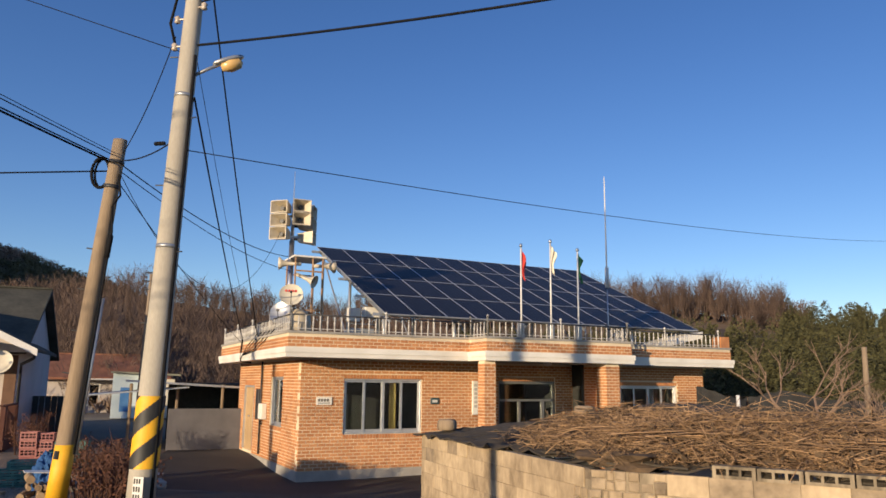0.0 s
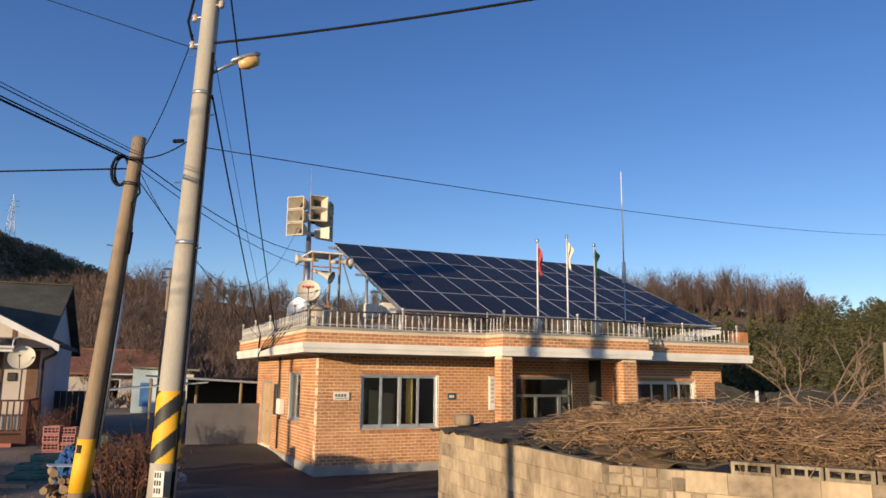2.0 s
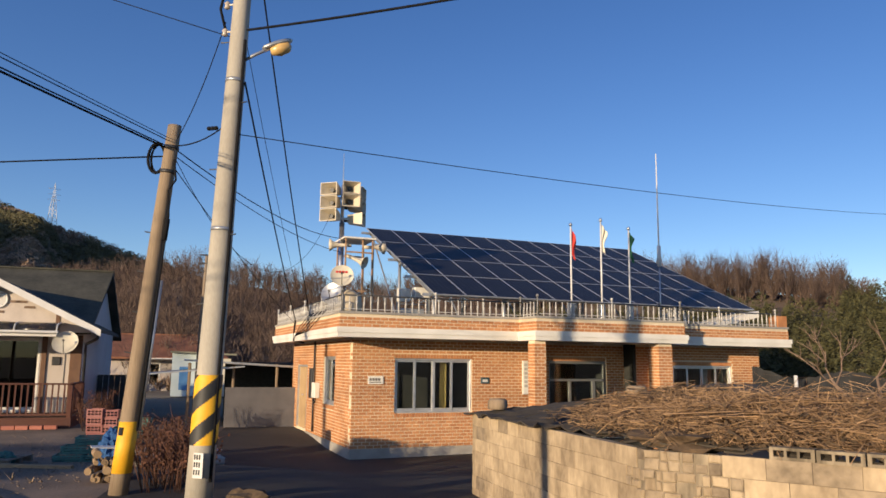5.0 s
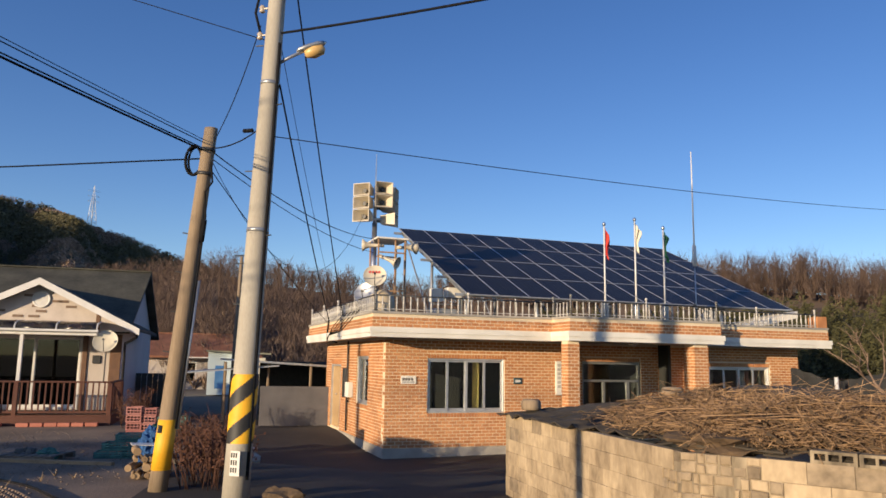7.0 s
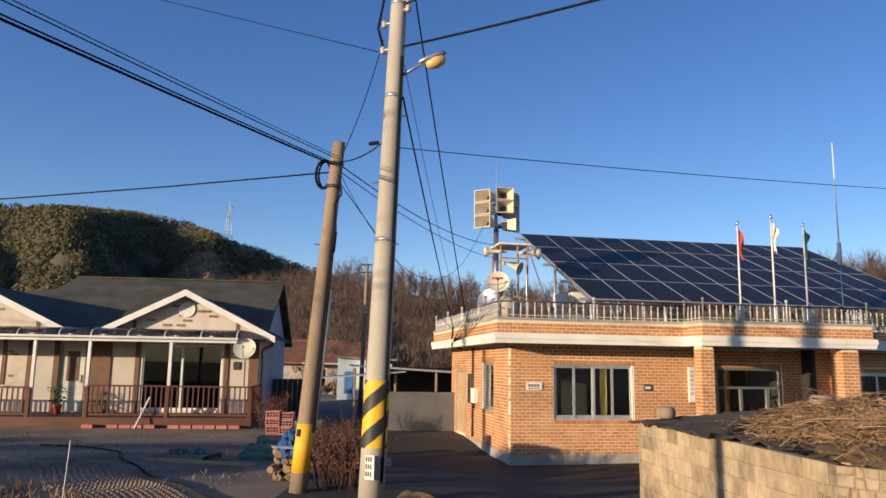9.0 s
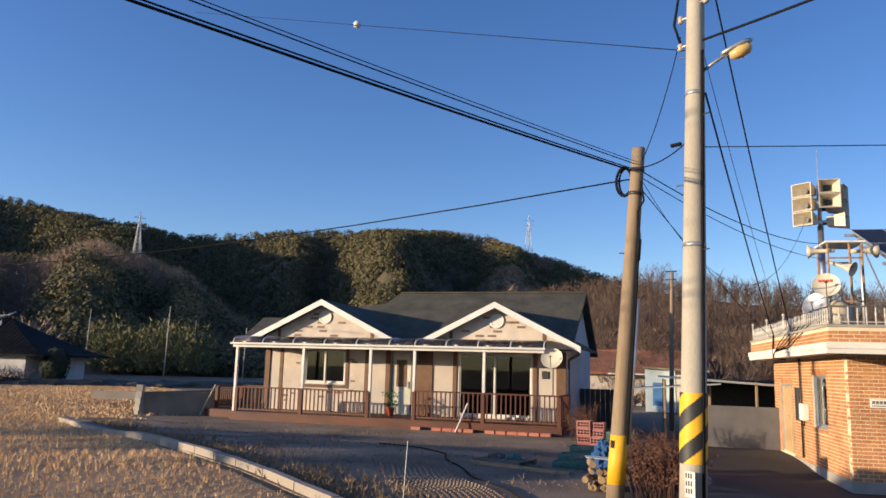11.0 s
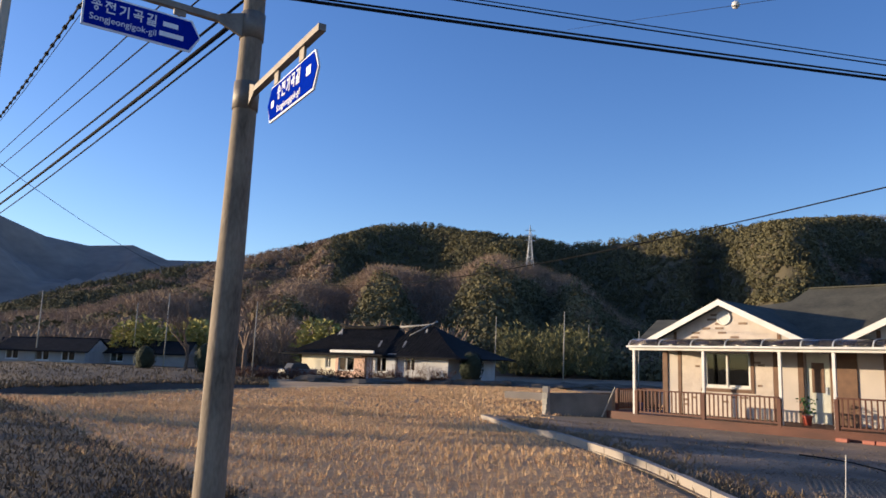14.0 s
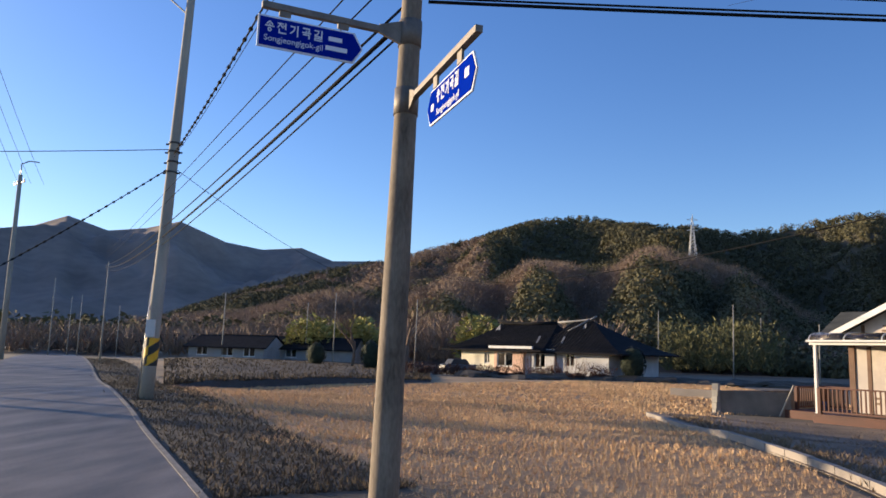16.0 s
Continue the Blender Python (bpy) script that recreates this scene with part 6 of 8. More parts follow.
def shrub(x, y, w, h, seed, leaves=500, stems=60, name="dry_shrub", label="dry red-brown shrub by the pole"):
    rng = random.Random(seed)
    e = thing(name, label, "shrub", at(x, y), "dry shrubs")
    bm = B()
    tips = []
    for k in range(stems):
        a, q = rng.uniform(0, math.tau), rng.random() ** .5
        p = Vector((math.cos(a) * q * w * .35, math.sin(a) * q * w * .35, 0))
        t = Vector((math.cos(a) * q * w * .55 + rng.gauss(0, .08), math.sin(a) * q * w * .55 + rng.gauss(0, .08), h * rng.uniform(.55, 1)))
        mid = p.lerp(t, .5) + Vector((rng.gauss(0, .05), rng.gauss(0, .05), .05))
        pipe(bm, [p, mid, t], .006, 3)
        tips += [mid.lerp(t, rng.random()) for _ in range(6)]
        for _ in range(3):
            s = mid.lerp(t, rng.random())
            pipe(bm, [s, s + Vector((rng.gauss(0, .12), rng.gauss(0, .12), rng.uniform(.05, .22)))], .003, 3)
    part("dry_brush", bm, TWIG, e, normals=False)
    bm = B()
    for k in range(leaves):
        c = rng.choice(tips) + Vector((rng.gauss(0, .06), rng.gauss(0, .06), rng.gauss(0, .06)))
        d = Vector((rng.gauss(0, 1), rng.gauss(0, 1), rng.gauss(0, 1))).normalized() * rng.uniform(.03, .06)
        s = d.orthogonal().normalized() * .018
        bm.faces.new([bm.verts.new(p) for p in (c - d * .5, c + s, c + d * .5, c - s)])
    part("foliage", bm, DRYLEAF, e, normals=False)


shrub(-6.95, 8.75, 1.2, .85, 1)
shrub(-8.2, 10.2, 1.4, .9, 2)
shrub(-9.6, 11.7, 1.4, .8, 3)
shrub(-7.25, 9.2, .9, .7, 4)
shrub(-10.5, 13.0, 1.3, .7, 5)
shrub(-16.3, 17.0, .9, 1.1, 6, label="dry brown shrub at the house corner")
bm = B()
lump(bm, (0, 0, .1), (.3, .22, .16), 51, 3, .4)
solo("rubble_heap", bm, DEBRIS, "small heap of dark rubble by the pole", "rubble", at(-5.3, 8.1))
# bare shrub by the hall's far window and the little tree behind the heap
BARK = surf("bare_bark", (0.12, 0.075, 0.05), (0.26, 0.18, 0.13), 8, .9, .2, island=.2)
shrub(-0.3, 24.2, 1.6, 2.4, 8, 40, 50, "bare_bush", "leafless bush before the hall window")


def bare_tree(bm, base, h, seed, r0=.10, depth=4, spread=.55, n=3, up=.25):
    rng = random.Random(seed)
    def grow(p, d, L, r, k):
        q = p + d * L * .5 + Vector((rng.gauss(0, .05), rng.gauss(0, .05), 0)) * L
        t = q + (d + Vector((rng.gauss(0, .15), rng.gauss(0, .15), up * .4))).normalized() * L * .5
        sides = 7 if k == depth else 5 if k == depth - 1 else 3
        tube(bm, p, q, r, r * .85, sides, False)
        tube(bm, q, t, r * .85, r * .65, sides, False)
        if k == 0:
            return
        for i in range(n + (k < 2)):
            a = rng.uniform(0, math.tau)
            s = Vector((math.cos(a), math.sin(a), 0))
            nd = (d + s * rng.uniform(spread * .6, spread * 1.5) + Vector((0, 0, up))).normalized()
            grow(q.lerp(t, rng.uniform(.2, 1.0)), nd, L * rng.uniform(.55, .8), r * .58, k - 1)
    grow(Vector(base), Vector((rng.gauss(0, .06), rng.gauss(0, .06), 1)).normalized(), h * .36, r0, depth)


def tree_thing(x, y, h, seed, label, r0=.1, depth=4, spread=.55, lift=0.0, n=3):
    e = thing("bare_tree", label, "tree", group="bare trees")
    bm = B()
    bare_tree(bm, (x, y, gz(x, y) - .1 + lift), h, seed, r0, depth, spread, n)
    part("crown", bm, BARK, e, normals=False)
    bm = B()
    taper_pole(bm, (x, y, gz(x, y) - .25 + lift), (x, y, gz(x, y) + .15 + lift), r0 * 1.5, r0 * 1.05, 10, 2)
    part("trunk_foot", bm, BARK, e)


tree_thing(2.95, 16.3, 3.9, 4, "small leafless fruit tree behind the brushwood", .058, 4, .8, n=3)
tree_thing(4.6, 17.5, 3.3, 14, "small leafless fruit tree behind the brushwood", .042, 4, .8, n=3)
tree_thing(-66.0, -9.5, 10.5, 7, "leafless persimmon tree beside the tiled house", .22, 5, .6)
tree_thing(-64.0, -14.0, 7.0, 9, "leafless tree beside the tiled house", .16, 5, .7)
for k, (x, y) in enumerate(((-28, -33), (-36, -36), (-45, -42))):
    tree_thing(x, y, 5.5 + k % 2, 40 + k, "leafless roadside tree across the road", .16, 5, .6)

for k, (x, y, h) in enumerate(((-22.6, -20.3, 3.2), (-17.6, -16.2, 2.3), (-27.4, -24.4, 3.4))):
    tree_thing(x, y, h, 50 + k, "low leafless roadside tree across the road", .15, 4, .5)

# dark shade netting and fence behind the heap
SHADE = surf("black_shade_net", (0.010, 0.010, 0.011), (0.03, 0.03, 0.03), 3, .9, .3)
bm = B()
g = []
for i in range(40):
    t = i / 39
    x, y = 1.5 + 7.0 * t, 26.2 - 1.2 * t
    top = 1.35 + .22 * math.cos(i * .42) * math.exp(-2 * t) - .75 * max(0, t - .45) + .03 * math.sin(i * 2.3)
    g.append((bm.verts.new((x, y, -1.0)), bm.verts.new((x, y + .1 * math.sin(i), top))))
for a, b in zip(g, g[1:]):
    bm.faces.new((a[0], b[0], b[1], a[1]))
o = solo("shade_net_fence", bm, SHADE, "sagging black shade-net fence behind the hall", "fence", normals=False)
o.modifiers.new("sheet", "SOLIDIFY").thickness = 0.02
bm = B()
tube(bm, (2.6, 24.6, -1.0), (2.6, 24.6, 1.32), .055, n=8)
solo("fence_post", bm, WHITE, "white post by the shade-net fence", "post")

# ---- buildings behind the driveway ----
sh = thing("carport", "low dark carport with sagging sheet roof", "carport")
boxes("front_wall", [(0, 0, -.2, 3.6, .15, 1.15)], surf("grey_render", (.080, .076, .080), (.135, .128, .132), 1.5, .9, .2), sh, "grey rendered low wall").matrix_basis = pose(-15.5, 22.0, -.5, 0, 0, 38)
bm = B()
box(bm, -1.5, .6, 1.95, 3.6, 5.2, 2.02, pose(-15.5, 22.0, -.5, 0, 3, 38))
box(bm, -2.5, .3, 1.75, 1.0, 3.2, 1.8, pose(-15.9, 22.2, -.5, 0, -5, 36))
part("sheet_roof", bm, GALV, sh)
for u, v in ((-1.2, .8), (.3, 1.0), (1.8, .8), (3.4, 1.0), (3.4, 5), (-1.2, 5)):
    p = pose(-15.5, 22.0, -.5, 0, 0, 38) @ Vector((u, v, 0))
    bm = B()
    tube(bm, (p.x, p.y, -.7), (p.x, p.y, 1.45), .05, n=6)
    part("carport_post", bm, WOOD_POLE, sh)
bm = B()
box(bm, .2, 5.2, -.2, 3.8, 5.35, 2.0, pose(-15.5, 22.0, -.5, 0, 0, 38))
box(bm, 3.7, .2, -.2, 3.8, 5.2, 1.9, pose(-15.5, 22.0, -.5, 0, 0, 38))
part("back_wall", bm, DARK, sh)
SHEDB = surf("pale_blue_tin", (.50, .60, .60), (.68, .75, .72), 1.2, .7, .15)
sd = thing("tin_shed", "small pale blue tin shed with a blue stain", "shed")
boxes("shed_wall", [(0, 0, -.6, 1.4, 1.4, 1.45)], SHEDB, sd).matrix_basis = pose(-28.7, 35.5, 0.2, 0, 0, 38) @ Matrix.Diagonal((1.2, 1.2, 1.2, 1))
boxes("shed_wall", [(1.45, -.05, -.6, 2.7, 1.3, 1.2)], surf("cream_board", (.5, .46, .36), (.64, .6, .5), 2, .8, .1), sd, "cream boarded side").matrix_basis = pose(-28.7, 35.5, 0.2, 0, 0, 38) @ Matrix.Diagonal((1.2, 1.2, 1.2, 1))
boxes("blue_patch", [(.35, -.012, -.3, .85, -.004, .8)], surf("blue_stain", (.06, .2, .45), (.12, .3, .55), 3, .7, .1), sd).matrix_basis = pose(-28.7, 35.5, 0.2, 0, 0, 38) @ Matrix.Diagonal((1.2, 1.2, 1.2, 1))
boxes("shed_roof", [(-.15, -.25, 1.46, 2.9, 1.6, 1.54)], surf("mossy_sheet", (.14, .14, .10), (.26, .25, .18), 3, .9, .3), sd).matrix_basis = pose(-28.7, 35.5, 0.2, 0, 2, 38) @ Matrix.Diagonal((1.2, 1.2, 1.2, 1))
fn = thing("dark_fence", "dark green corrugated fence beside the house", "fence")
for k in range(11):
    boxes("fence_panel", [(k * .2, .03 * (k % 2), -.8, k * .2 + .19, .03 * (k % 2) + .02, .98)], surf("dark_green_sheet", (.012, .018, .02), (.03, .04, .042), 3, .7, .1) if k == 0 else bpy.data.materials["dark_green_sheet"], fn).matrix_basis = pose(-21.9, 22.0, 0, 0, 0, 42)
TILE = surf("brown_roof_tile", (.16, .060, .030), (.29, .125, .065), 2, .8, .5, fine=16)


def simple_house(name, label, m, w, d, h, rise, wall_m, roof_m, wins):
    e = thing(name, label, "house", m)
    part("wall", wall_with_holes(w, -.8, h, tuple(wins), 0, .2), wall_m, e)
    boxes("side_wall", [(0, .2, -.8, .2, d, h), ], wall_m, e)
    boxes("side_wall", [(w - .2, .2, -.8, w, d, h)], wall_m, e)
    boxes("back_wall", [(.2, d - .2, -.8, w - .2, d, h)], wall_m, e)
    boxes("room", [(.2, d * .5, -.7, w - .2, d * .5 + .1, h)], ROOM, e)
    for wn_ in wins:
        window(e, *wn_, 2, frame_mat=WHITE)
    for s in (0, 1):
        bm = B()
        y0, y1 = (-.5, d / 2) if s == 0 else (d + .5, d / 2)
        poly(bm, [(-.5, y0, h - .1), (w + .5, y0, h - .1), (w + .1, y1, h + rise), (-.1, y1, h + rise)], (0, 0, .12))
        part("roof", bm, roof_m, e)
    for u in (0, w):
        bm = B()
        poly(bm, [(u, 0, h), (u, d, h), (u, d / 2, h + rise - .1)], (.1, 0, 0))
        part("gable", bm, wall_m, e)
    boxes("ridge", [(-.2, d / 2 - .12, h + rise, w + .2, d / 2 + .12, h + rise + .14)], roof_m, e)
    return e


simple_house("brown_roof_house", "cream house with a red-brown tiled roof behind the yard", pose(-39.4, 36.6, -.45, 0, 0, 42) @ Matrix.Diagonal((1.12, 1.12, 1.12, 1)), 9.5, 6.0, 1.9, 1.35, SIDING, TILE, [(1.6, 3.4, .45, 1.6), (5.0, 6.2, .3, 1.6)])
bm = B()
box(bm, 0, 0, 1.5, 5, 1.6, 1.56, pose(-34.7, 39.1, -.1, -4, 0, 42) @ Matrix.Diagonal((1.12, 1.12, 1.12, 1)))
solo("white_awning", bm, WHITE, "white flat awning on the brown-roofed house", "awning")

# ---- tiled-roof farmhouse beyond the field ----
HK = pose(-72.4, -3.2, -.35, 0, 0, 50) @ Matrix.Diagonal((1.1, 1.05, 1.05, 1))
hk = thing("tiled_farmhouse", "old farmhouse with black tiled hip roof and pink and cream walls", "house", HK)
PINK = surf("pink_render", (.60, .37, .26), (.74, .49, .36), 1.2, .85, .15)
CREAMR = surf("cream_render", (.68, .60, .43), (.80, .73, .56), 1.2, .85, .15)
GREYR = surf("pale_grey_render", (.44, .43, .43), (.58, .57, .57), 1.2, .85, .15)
KTILE = surf("black_roof_tile", (.008, .008, .009), (.022, .022, .024), 2, .9, .5, fine=10, spec=.12)
part("wall_cream", wall_with_holes(2.6, -.4, 2.35, ((1.3, 1.9, .9, 1.9),), -1.0, -.8, -1.4), CREAMR, hk)
part("wall_pink", wall_with_holes(5.7, -.4, 2.3, ((2.9, 4.6, .7, 1.95),), -1.2, -1.0, 2.6), PINK, hk)
part("wall_grey", wall_with_holes(8.6, -.4, 2.3, ((6.6, 7.7, .7, 2.0),), -.9, -.7, 5.7), GREYR, hk)
part("wall_white", wall_with_holes(13.4, -.4, 2.2, ((9.4, 10.3, .9, 2.0),), -.6, -.4, 8.6), GREYR, hk)
boxes("wall_end", [(-1.4, -.8, -.4, -1.2, 7, 2.3)], CREAMR, hk)
boxes("wall_end", [(13.2, -.4, -.4, 13.4, 7, 2.3)], GREYR, hk)
boxes("wall_return", [(2.6, -1.0, -.4, 2.8, 0, 2.3)], PINK, hk)
boxes("wall_return", [(5.5, -1.0, -.4, 5.7, 0, 2.3)], PINK, hk)
boxes("back_wall", [(-1.2, 6.8, -.4, 13.2, 7, 2.3)], GREYR, hk)
boxes("room", [(-1.1, 3, -.4, 13.1, 3.1, 2.6)], ROOM, hk)
for a in ((2.9, 4.6, .7, 1.95, -1.2), (6.6, 7.7, .7, 2.0, -.9), (9.4, 10.3, .9, 2.0, -.6), (1.3, 1.9, .9, 1.9, -1.0)):
    w_ = window(hk, *a[:4], 2, deep=a[4] + .1, frame_mat=WHITE)
boxes("eave_board", [(2.4, -1.75, 2.28, 7.0, -1.6, 2.5)], WHITE, hk, "white eave board")


def hip_tiles(x0, x1, y0, y1, z0, rx0, rx1, ry, zr, name="tile_roof"):
    """A sagging hip roof with rows of tile ribs."""
    bm = B()
    n = 10
    def prof(t):
        return z0 + (zr - z0) * (t ** 1.25)
    quads = (((x0, y0), (x1, y0), (rx1, ry), (rx0, ry)), ((x1, y1), (x0, y1), (rx0, ry), (rx1, ry)), ((x1, y0), (x1, y1), (rx1, ry), (rx1, ry)), ((x0, y1), (x0, y0), (rx0, ry), (rx0, ry)))
    for a, b, c, d in quads:
        prev = None
        for k in range(n + 1):
            t = k / n
            p, q = Vector(a).lerp(Vector(d), t), Vector(b).lerp(Vector(c), t)
            row = [bm.verts.new((*p, prof(t))), bm.verts.new((*q, prof(t)))]
            if prev:
                bm.faces.new((prev[0], prev[1], row[1], row[0]))
            prev = row
    o = part(name, bm, KTILE, hk)
    o.modifiers.new("thick", "SOLIDIFY").thickness = .12
    bm = B()
    for k in range(int((x1 - x0) / .35)):
        x = x0 + .2 + k * .35
        t1 = min(1, (x - x0) / max(.1, rx0 - x0), (x1 - x) / max(.1, x1 - rx1))
        pts = [(x, y0 + (ry - y0) * t, prof(t) + .05) for t in (0, t1 * .33, t1 * .66, t1)]
        pipe(bm, pts, .03, 4)
    part("tile_rib", bm, KTILE, hk)


hip_tiles(-3.2, 8.0, -1.9, 7.8, 2.15, -.2, 6.0, 3.2, 4.55)
hip_tiles(5.5, 15.0, -1.4, 7.8, 2.05, 8.0, 9.6, 3.2, 4.8)
WCAP = surf("white_ridge", (.15, .145, .14), (.30, .29, .28), 3, .8, .2)
bm = B()
pipe(bm, [(-.6, 3.2, 5.0), (.2, 3.2, 4.72), (3, 3.2, 4.62), (6, 3.2, 4.66)], .16, 8)
part("ridge", bm, KTILE, hk)
bm = B()
pipe(bm, [(6.0, 3.2, 4.72), (8.0, 3.2, 4.82), (9.4, 3.2, 4.95), (9.9, 3.2, 5.2)], .09, 8)
part("ridge", bm, WCAP, hk, "white-capped ridge")
bm = B()
pipe(bm, [(9.4, 3.0, 4.95), (8.8, 2.3, 4.4), (8.2, 1.6, 3.9)], .06, 6)
part("hip_ridge", bm, WCAP, hk)
for u in (0.0, 9.2):
    bm = B()
    poly(bm, [(u - .3, 2.0, 3.7), (u + .5, 2.0, 3.7), (u + .1, 2.6, 4.6)], (0, .08, 0))
    part("roof_gable", bm, WCAP, hk)
for u, v in ((6.2, 0.2), (8.4, .6)):
    bm = B()
    box(bm, -.08, -.5, 0, .08, .5, .03, pose(u, v, 3.1, 35, 0, 18))
    part("loose_tile", bm, WCAP, hk)
# round clipped dark bush and low hedge by the farmhouse
DARKLEAF = surf("dark_evergreen", (.012, .018, .010), (.035, .045, .022), 3, .9, .6, island=.6)


def leaf_ball(name, label, x, y, w, h, seed, count=900, m=None, size=.12):
    rng = random.Random(seed)
    e = thing(name, label, "shrub", Matrix.Translation((x, y, gz(x, y))))
    bm = B()
    lump(bm, (0, 0, h * .5), (w * .45, w * .45, h * .48), seed, 2, .1)
    part("inner", bm, m or DARKLEAF, e)
    bm = B()
    for k in range(count):
        d = Vector((rng.gauss(0, 1), rng.gauss(0, 1), rng.gauss(0, 1))).normalized()
        c = Vector((d.x * w * .5, d.y * w * .5, h * .5 + d.z * h * .5)) * rng.uniform(.92, 1.03)
        t = d.orthogonal().normalized() * size
        u = d.cross(t).normalized() * size * .7
        bm.faces.new([bm.verts.new(p) for p in (c - t, c + u + d * .05, c + t + d * .08)])
    part("foliage", bm, m or DARKLEAF, e, normals=False)


gs = [Vector((-59.6 - .5 * random.random() - .12 * k % 2.2, -9 + .36 * k + random.uniform(-.3, .3), -.35)) for k in range(46)]
gs_heights = [random.uniform(.35, 1.1) for _ in gs]
leaf_ball("clipped_bush", "dark egg-shaped clipped evergreen bush", -62.3, 9.6, 2.0, 2.7, 3)
for k in (0, 1, 4):
    leaf_ball("evergreen_bush", "dark clipped evergreen bush by the field edge", -63.0 - .4 * k, -10.5 - 1.7 * k, 1.7, 2.2 + .5 * (k % 2), 20 + k, 500)
shrub(-63.0, 4.5, 3.0, 1.8, 33, 500, 60, "dry_shrub", "brown garden shrub before the farmhouse")
shrub(-64.3, 1.3, 2.2, 2.3, 34, 100, 50, "dry_shrub", "bare garden shrub before the farmhouse")
shrub(-62.8, 6.6, 2.6, 1.6, 35, 600, 60, "dry_shrub", "orange-brown garden shrub before the farmhouse")
car = thing("parked_car", "pale small car parked beside the farmhouse", "car", Matrix.Translation((-67.3, -5.0, gz(-67.3, -5.0))) @ pose(0, 0, 0, 0, 0, 125) @ Matrix.Diagonal((.85, .85, .85, 1)))
bm = B()
box(bm, -1.9, -.8, .35, 1.9, .8, .95)
part("body", bm, surf("grey_car_paint", (.09, .095, .10), (.15, .155, .16), 2, .35, 0), car, bevel=.12)
bm = B()
poly(bm, [(-1.3, -.7, .95), (1.1, -.7, .95), (.6, -.7, 1.5), (-.9, -.7, 1.5)], (0, 1.4, 0))
part("cabin", bm, DARK, car, bevel=.06)
for x in (-1.2, 1.2):
    for y in (-.82, .62):
        bm = B()
        tube(bm, (x, y, .33), (x, y + .2, .33), .33, n=16)
        part("wheel", bm, DARK, car)

# low walls, banks and further village
bm = B()
for a, b, h in (((-30.0, 7.75), (-29.3, 10.1), .85), ((-30.0, 7.75), (-34.0, 14.0), .85)):
    d = (Vector(b) - Vector(a))
    box(bm, 0, 0, -.8, d.length, .18, h - .42, pose(*a, 0, 0, 0, math.degrees(math.atan2(d.y, d.x))))
solo("yard_wall", bm, surf("old_grey_wall", (.12, .10, .08), (.27, .225, .18), 1.2, .95, .5), "old low grey cement yard wall", "wall")
bm = B()
for k in range(5):
    box(bm, -.12, -.12, -.5 + .24 * k, .12, .12, -.27 + .24 * k, pose(-30.05, 7.6, 0, 0, 0, 20 + 9 * k))
solo("wall_pillar", bm, CONCRETE, "stacked pale block pillar at the end of the low wall", "pillar")
bm = B()
box(bm, 0, 0, -.6, 3.4, .3, .06, pose(-40.4, 8.0, 0, 0, 0, 56))
solo("low_slab_wall", bm, PALE, "pale low concrete slab wall by the field", "wall")
BANK = surf("dark_bank", (.045, .036, .025), (.10, .08, .055), .6, .95, .7, fine=6)
bm = B()
rngb = random.Random(8)
for k in range(33, 60):
    t = k / 59
    x, y = -57 - 6 * t + rngb.uniform(-1, 1), -40 + 66 * t
    lump(bm, (x, y, gz(x, y) - .2), (3.0, 1.9, .42 + rngb.uniform(0, .2)), k, 3, .35)
solo("field_bank", bm, BANK, "dark grassy bank along the far edge of the field", "bank", kind="stuff")
FARWALL = surf("dim_far_render", (.26, .25, .24), (.38, .365, .35), .8, .9, .1)
for x, y, w, c in ((-85, -38, 12, GREYR), (-84, -27, 9, GREYR), (-95, -50, 10, GREYR), (-80, -33, 6, GREYR)):
    simple_house("distant_house", "distant low village house with a dark roof", pose(x, y, -.2, 0, 0, 84), w, 6, 1.6, 1.3, FARWALL, KTILE, [(1.0, 2.4, .6, 1.7), (3.6, 5.0, .6, 1.7)])

# ---- hills and woods ----
ICO_V, ICO_F = [], []
_b = bmesh.new()
bmesh.ops.create_icosphere(_b, subdivisions=1, radius=1.0)
_b.verts.ensure_lookup_table()
ICO_V = np.array([v.co[:] for v in _b.verts])
ICO_F = np.array([[v.index for v in f.verts] for f in _b.faces])
_b.free()


def mass(name, verts, faces, material, label, category, smooth=False):
    """One joined object from arrays, for what nobody could count."""
    me = bpy.data.meshes.new(name)
    me.vertices.add(len(verts))
    me.vertices.foreach_set("co", np.asarray(verts, dtype=np.float32).ravel())
    k = faces.shape[1]
    me.loops.add(faces.size)
    me.loops.foreach_set("vertex_index", faces.astype(np.int32).ravel())
    me.polygons.add(len(faces))
    me.polygons.foreach_set("loop_start", np.arange(len(faces), dtype=np.int32) * k)
    me.polygons.foreach_set("loop_total", np.full(len(faces), k, dtype=np.int32))
    me.update(calc_edges=True)
    me.validate()
    me.materials.append(material)
    return tagged(new(name, me), label, category, kind="stuff")


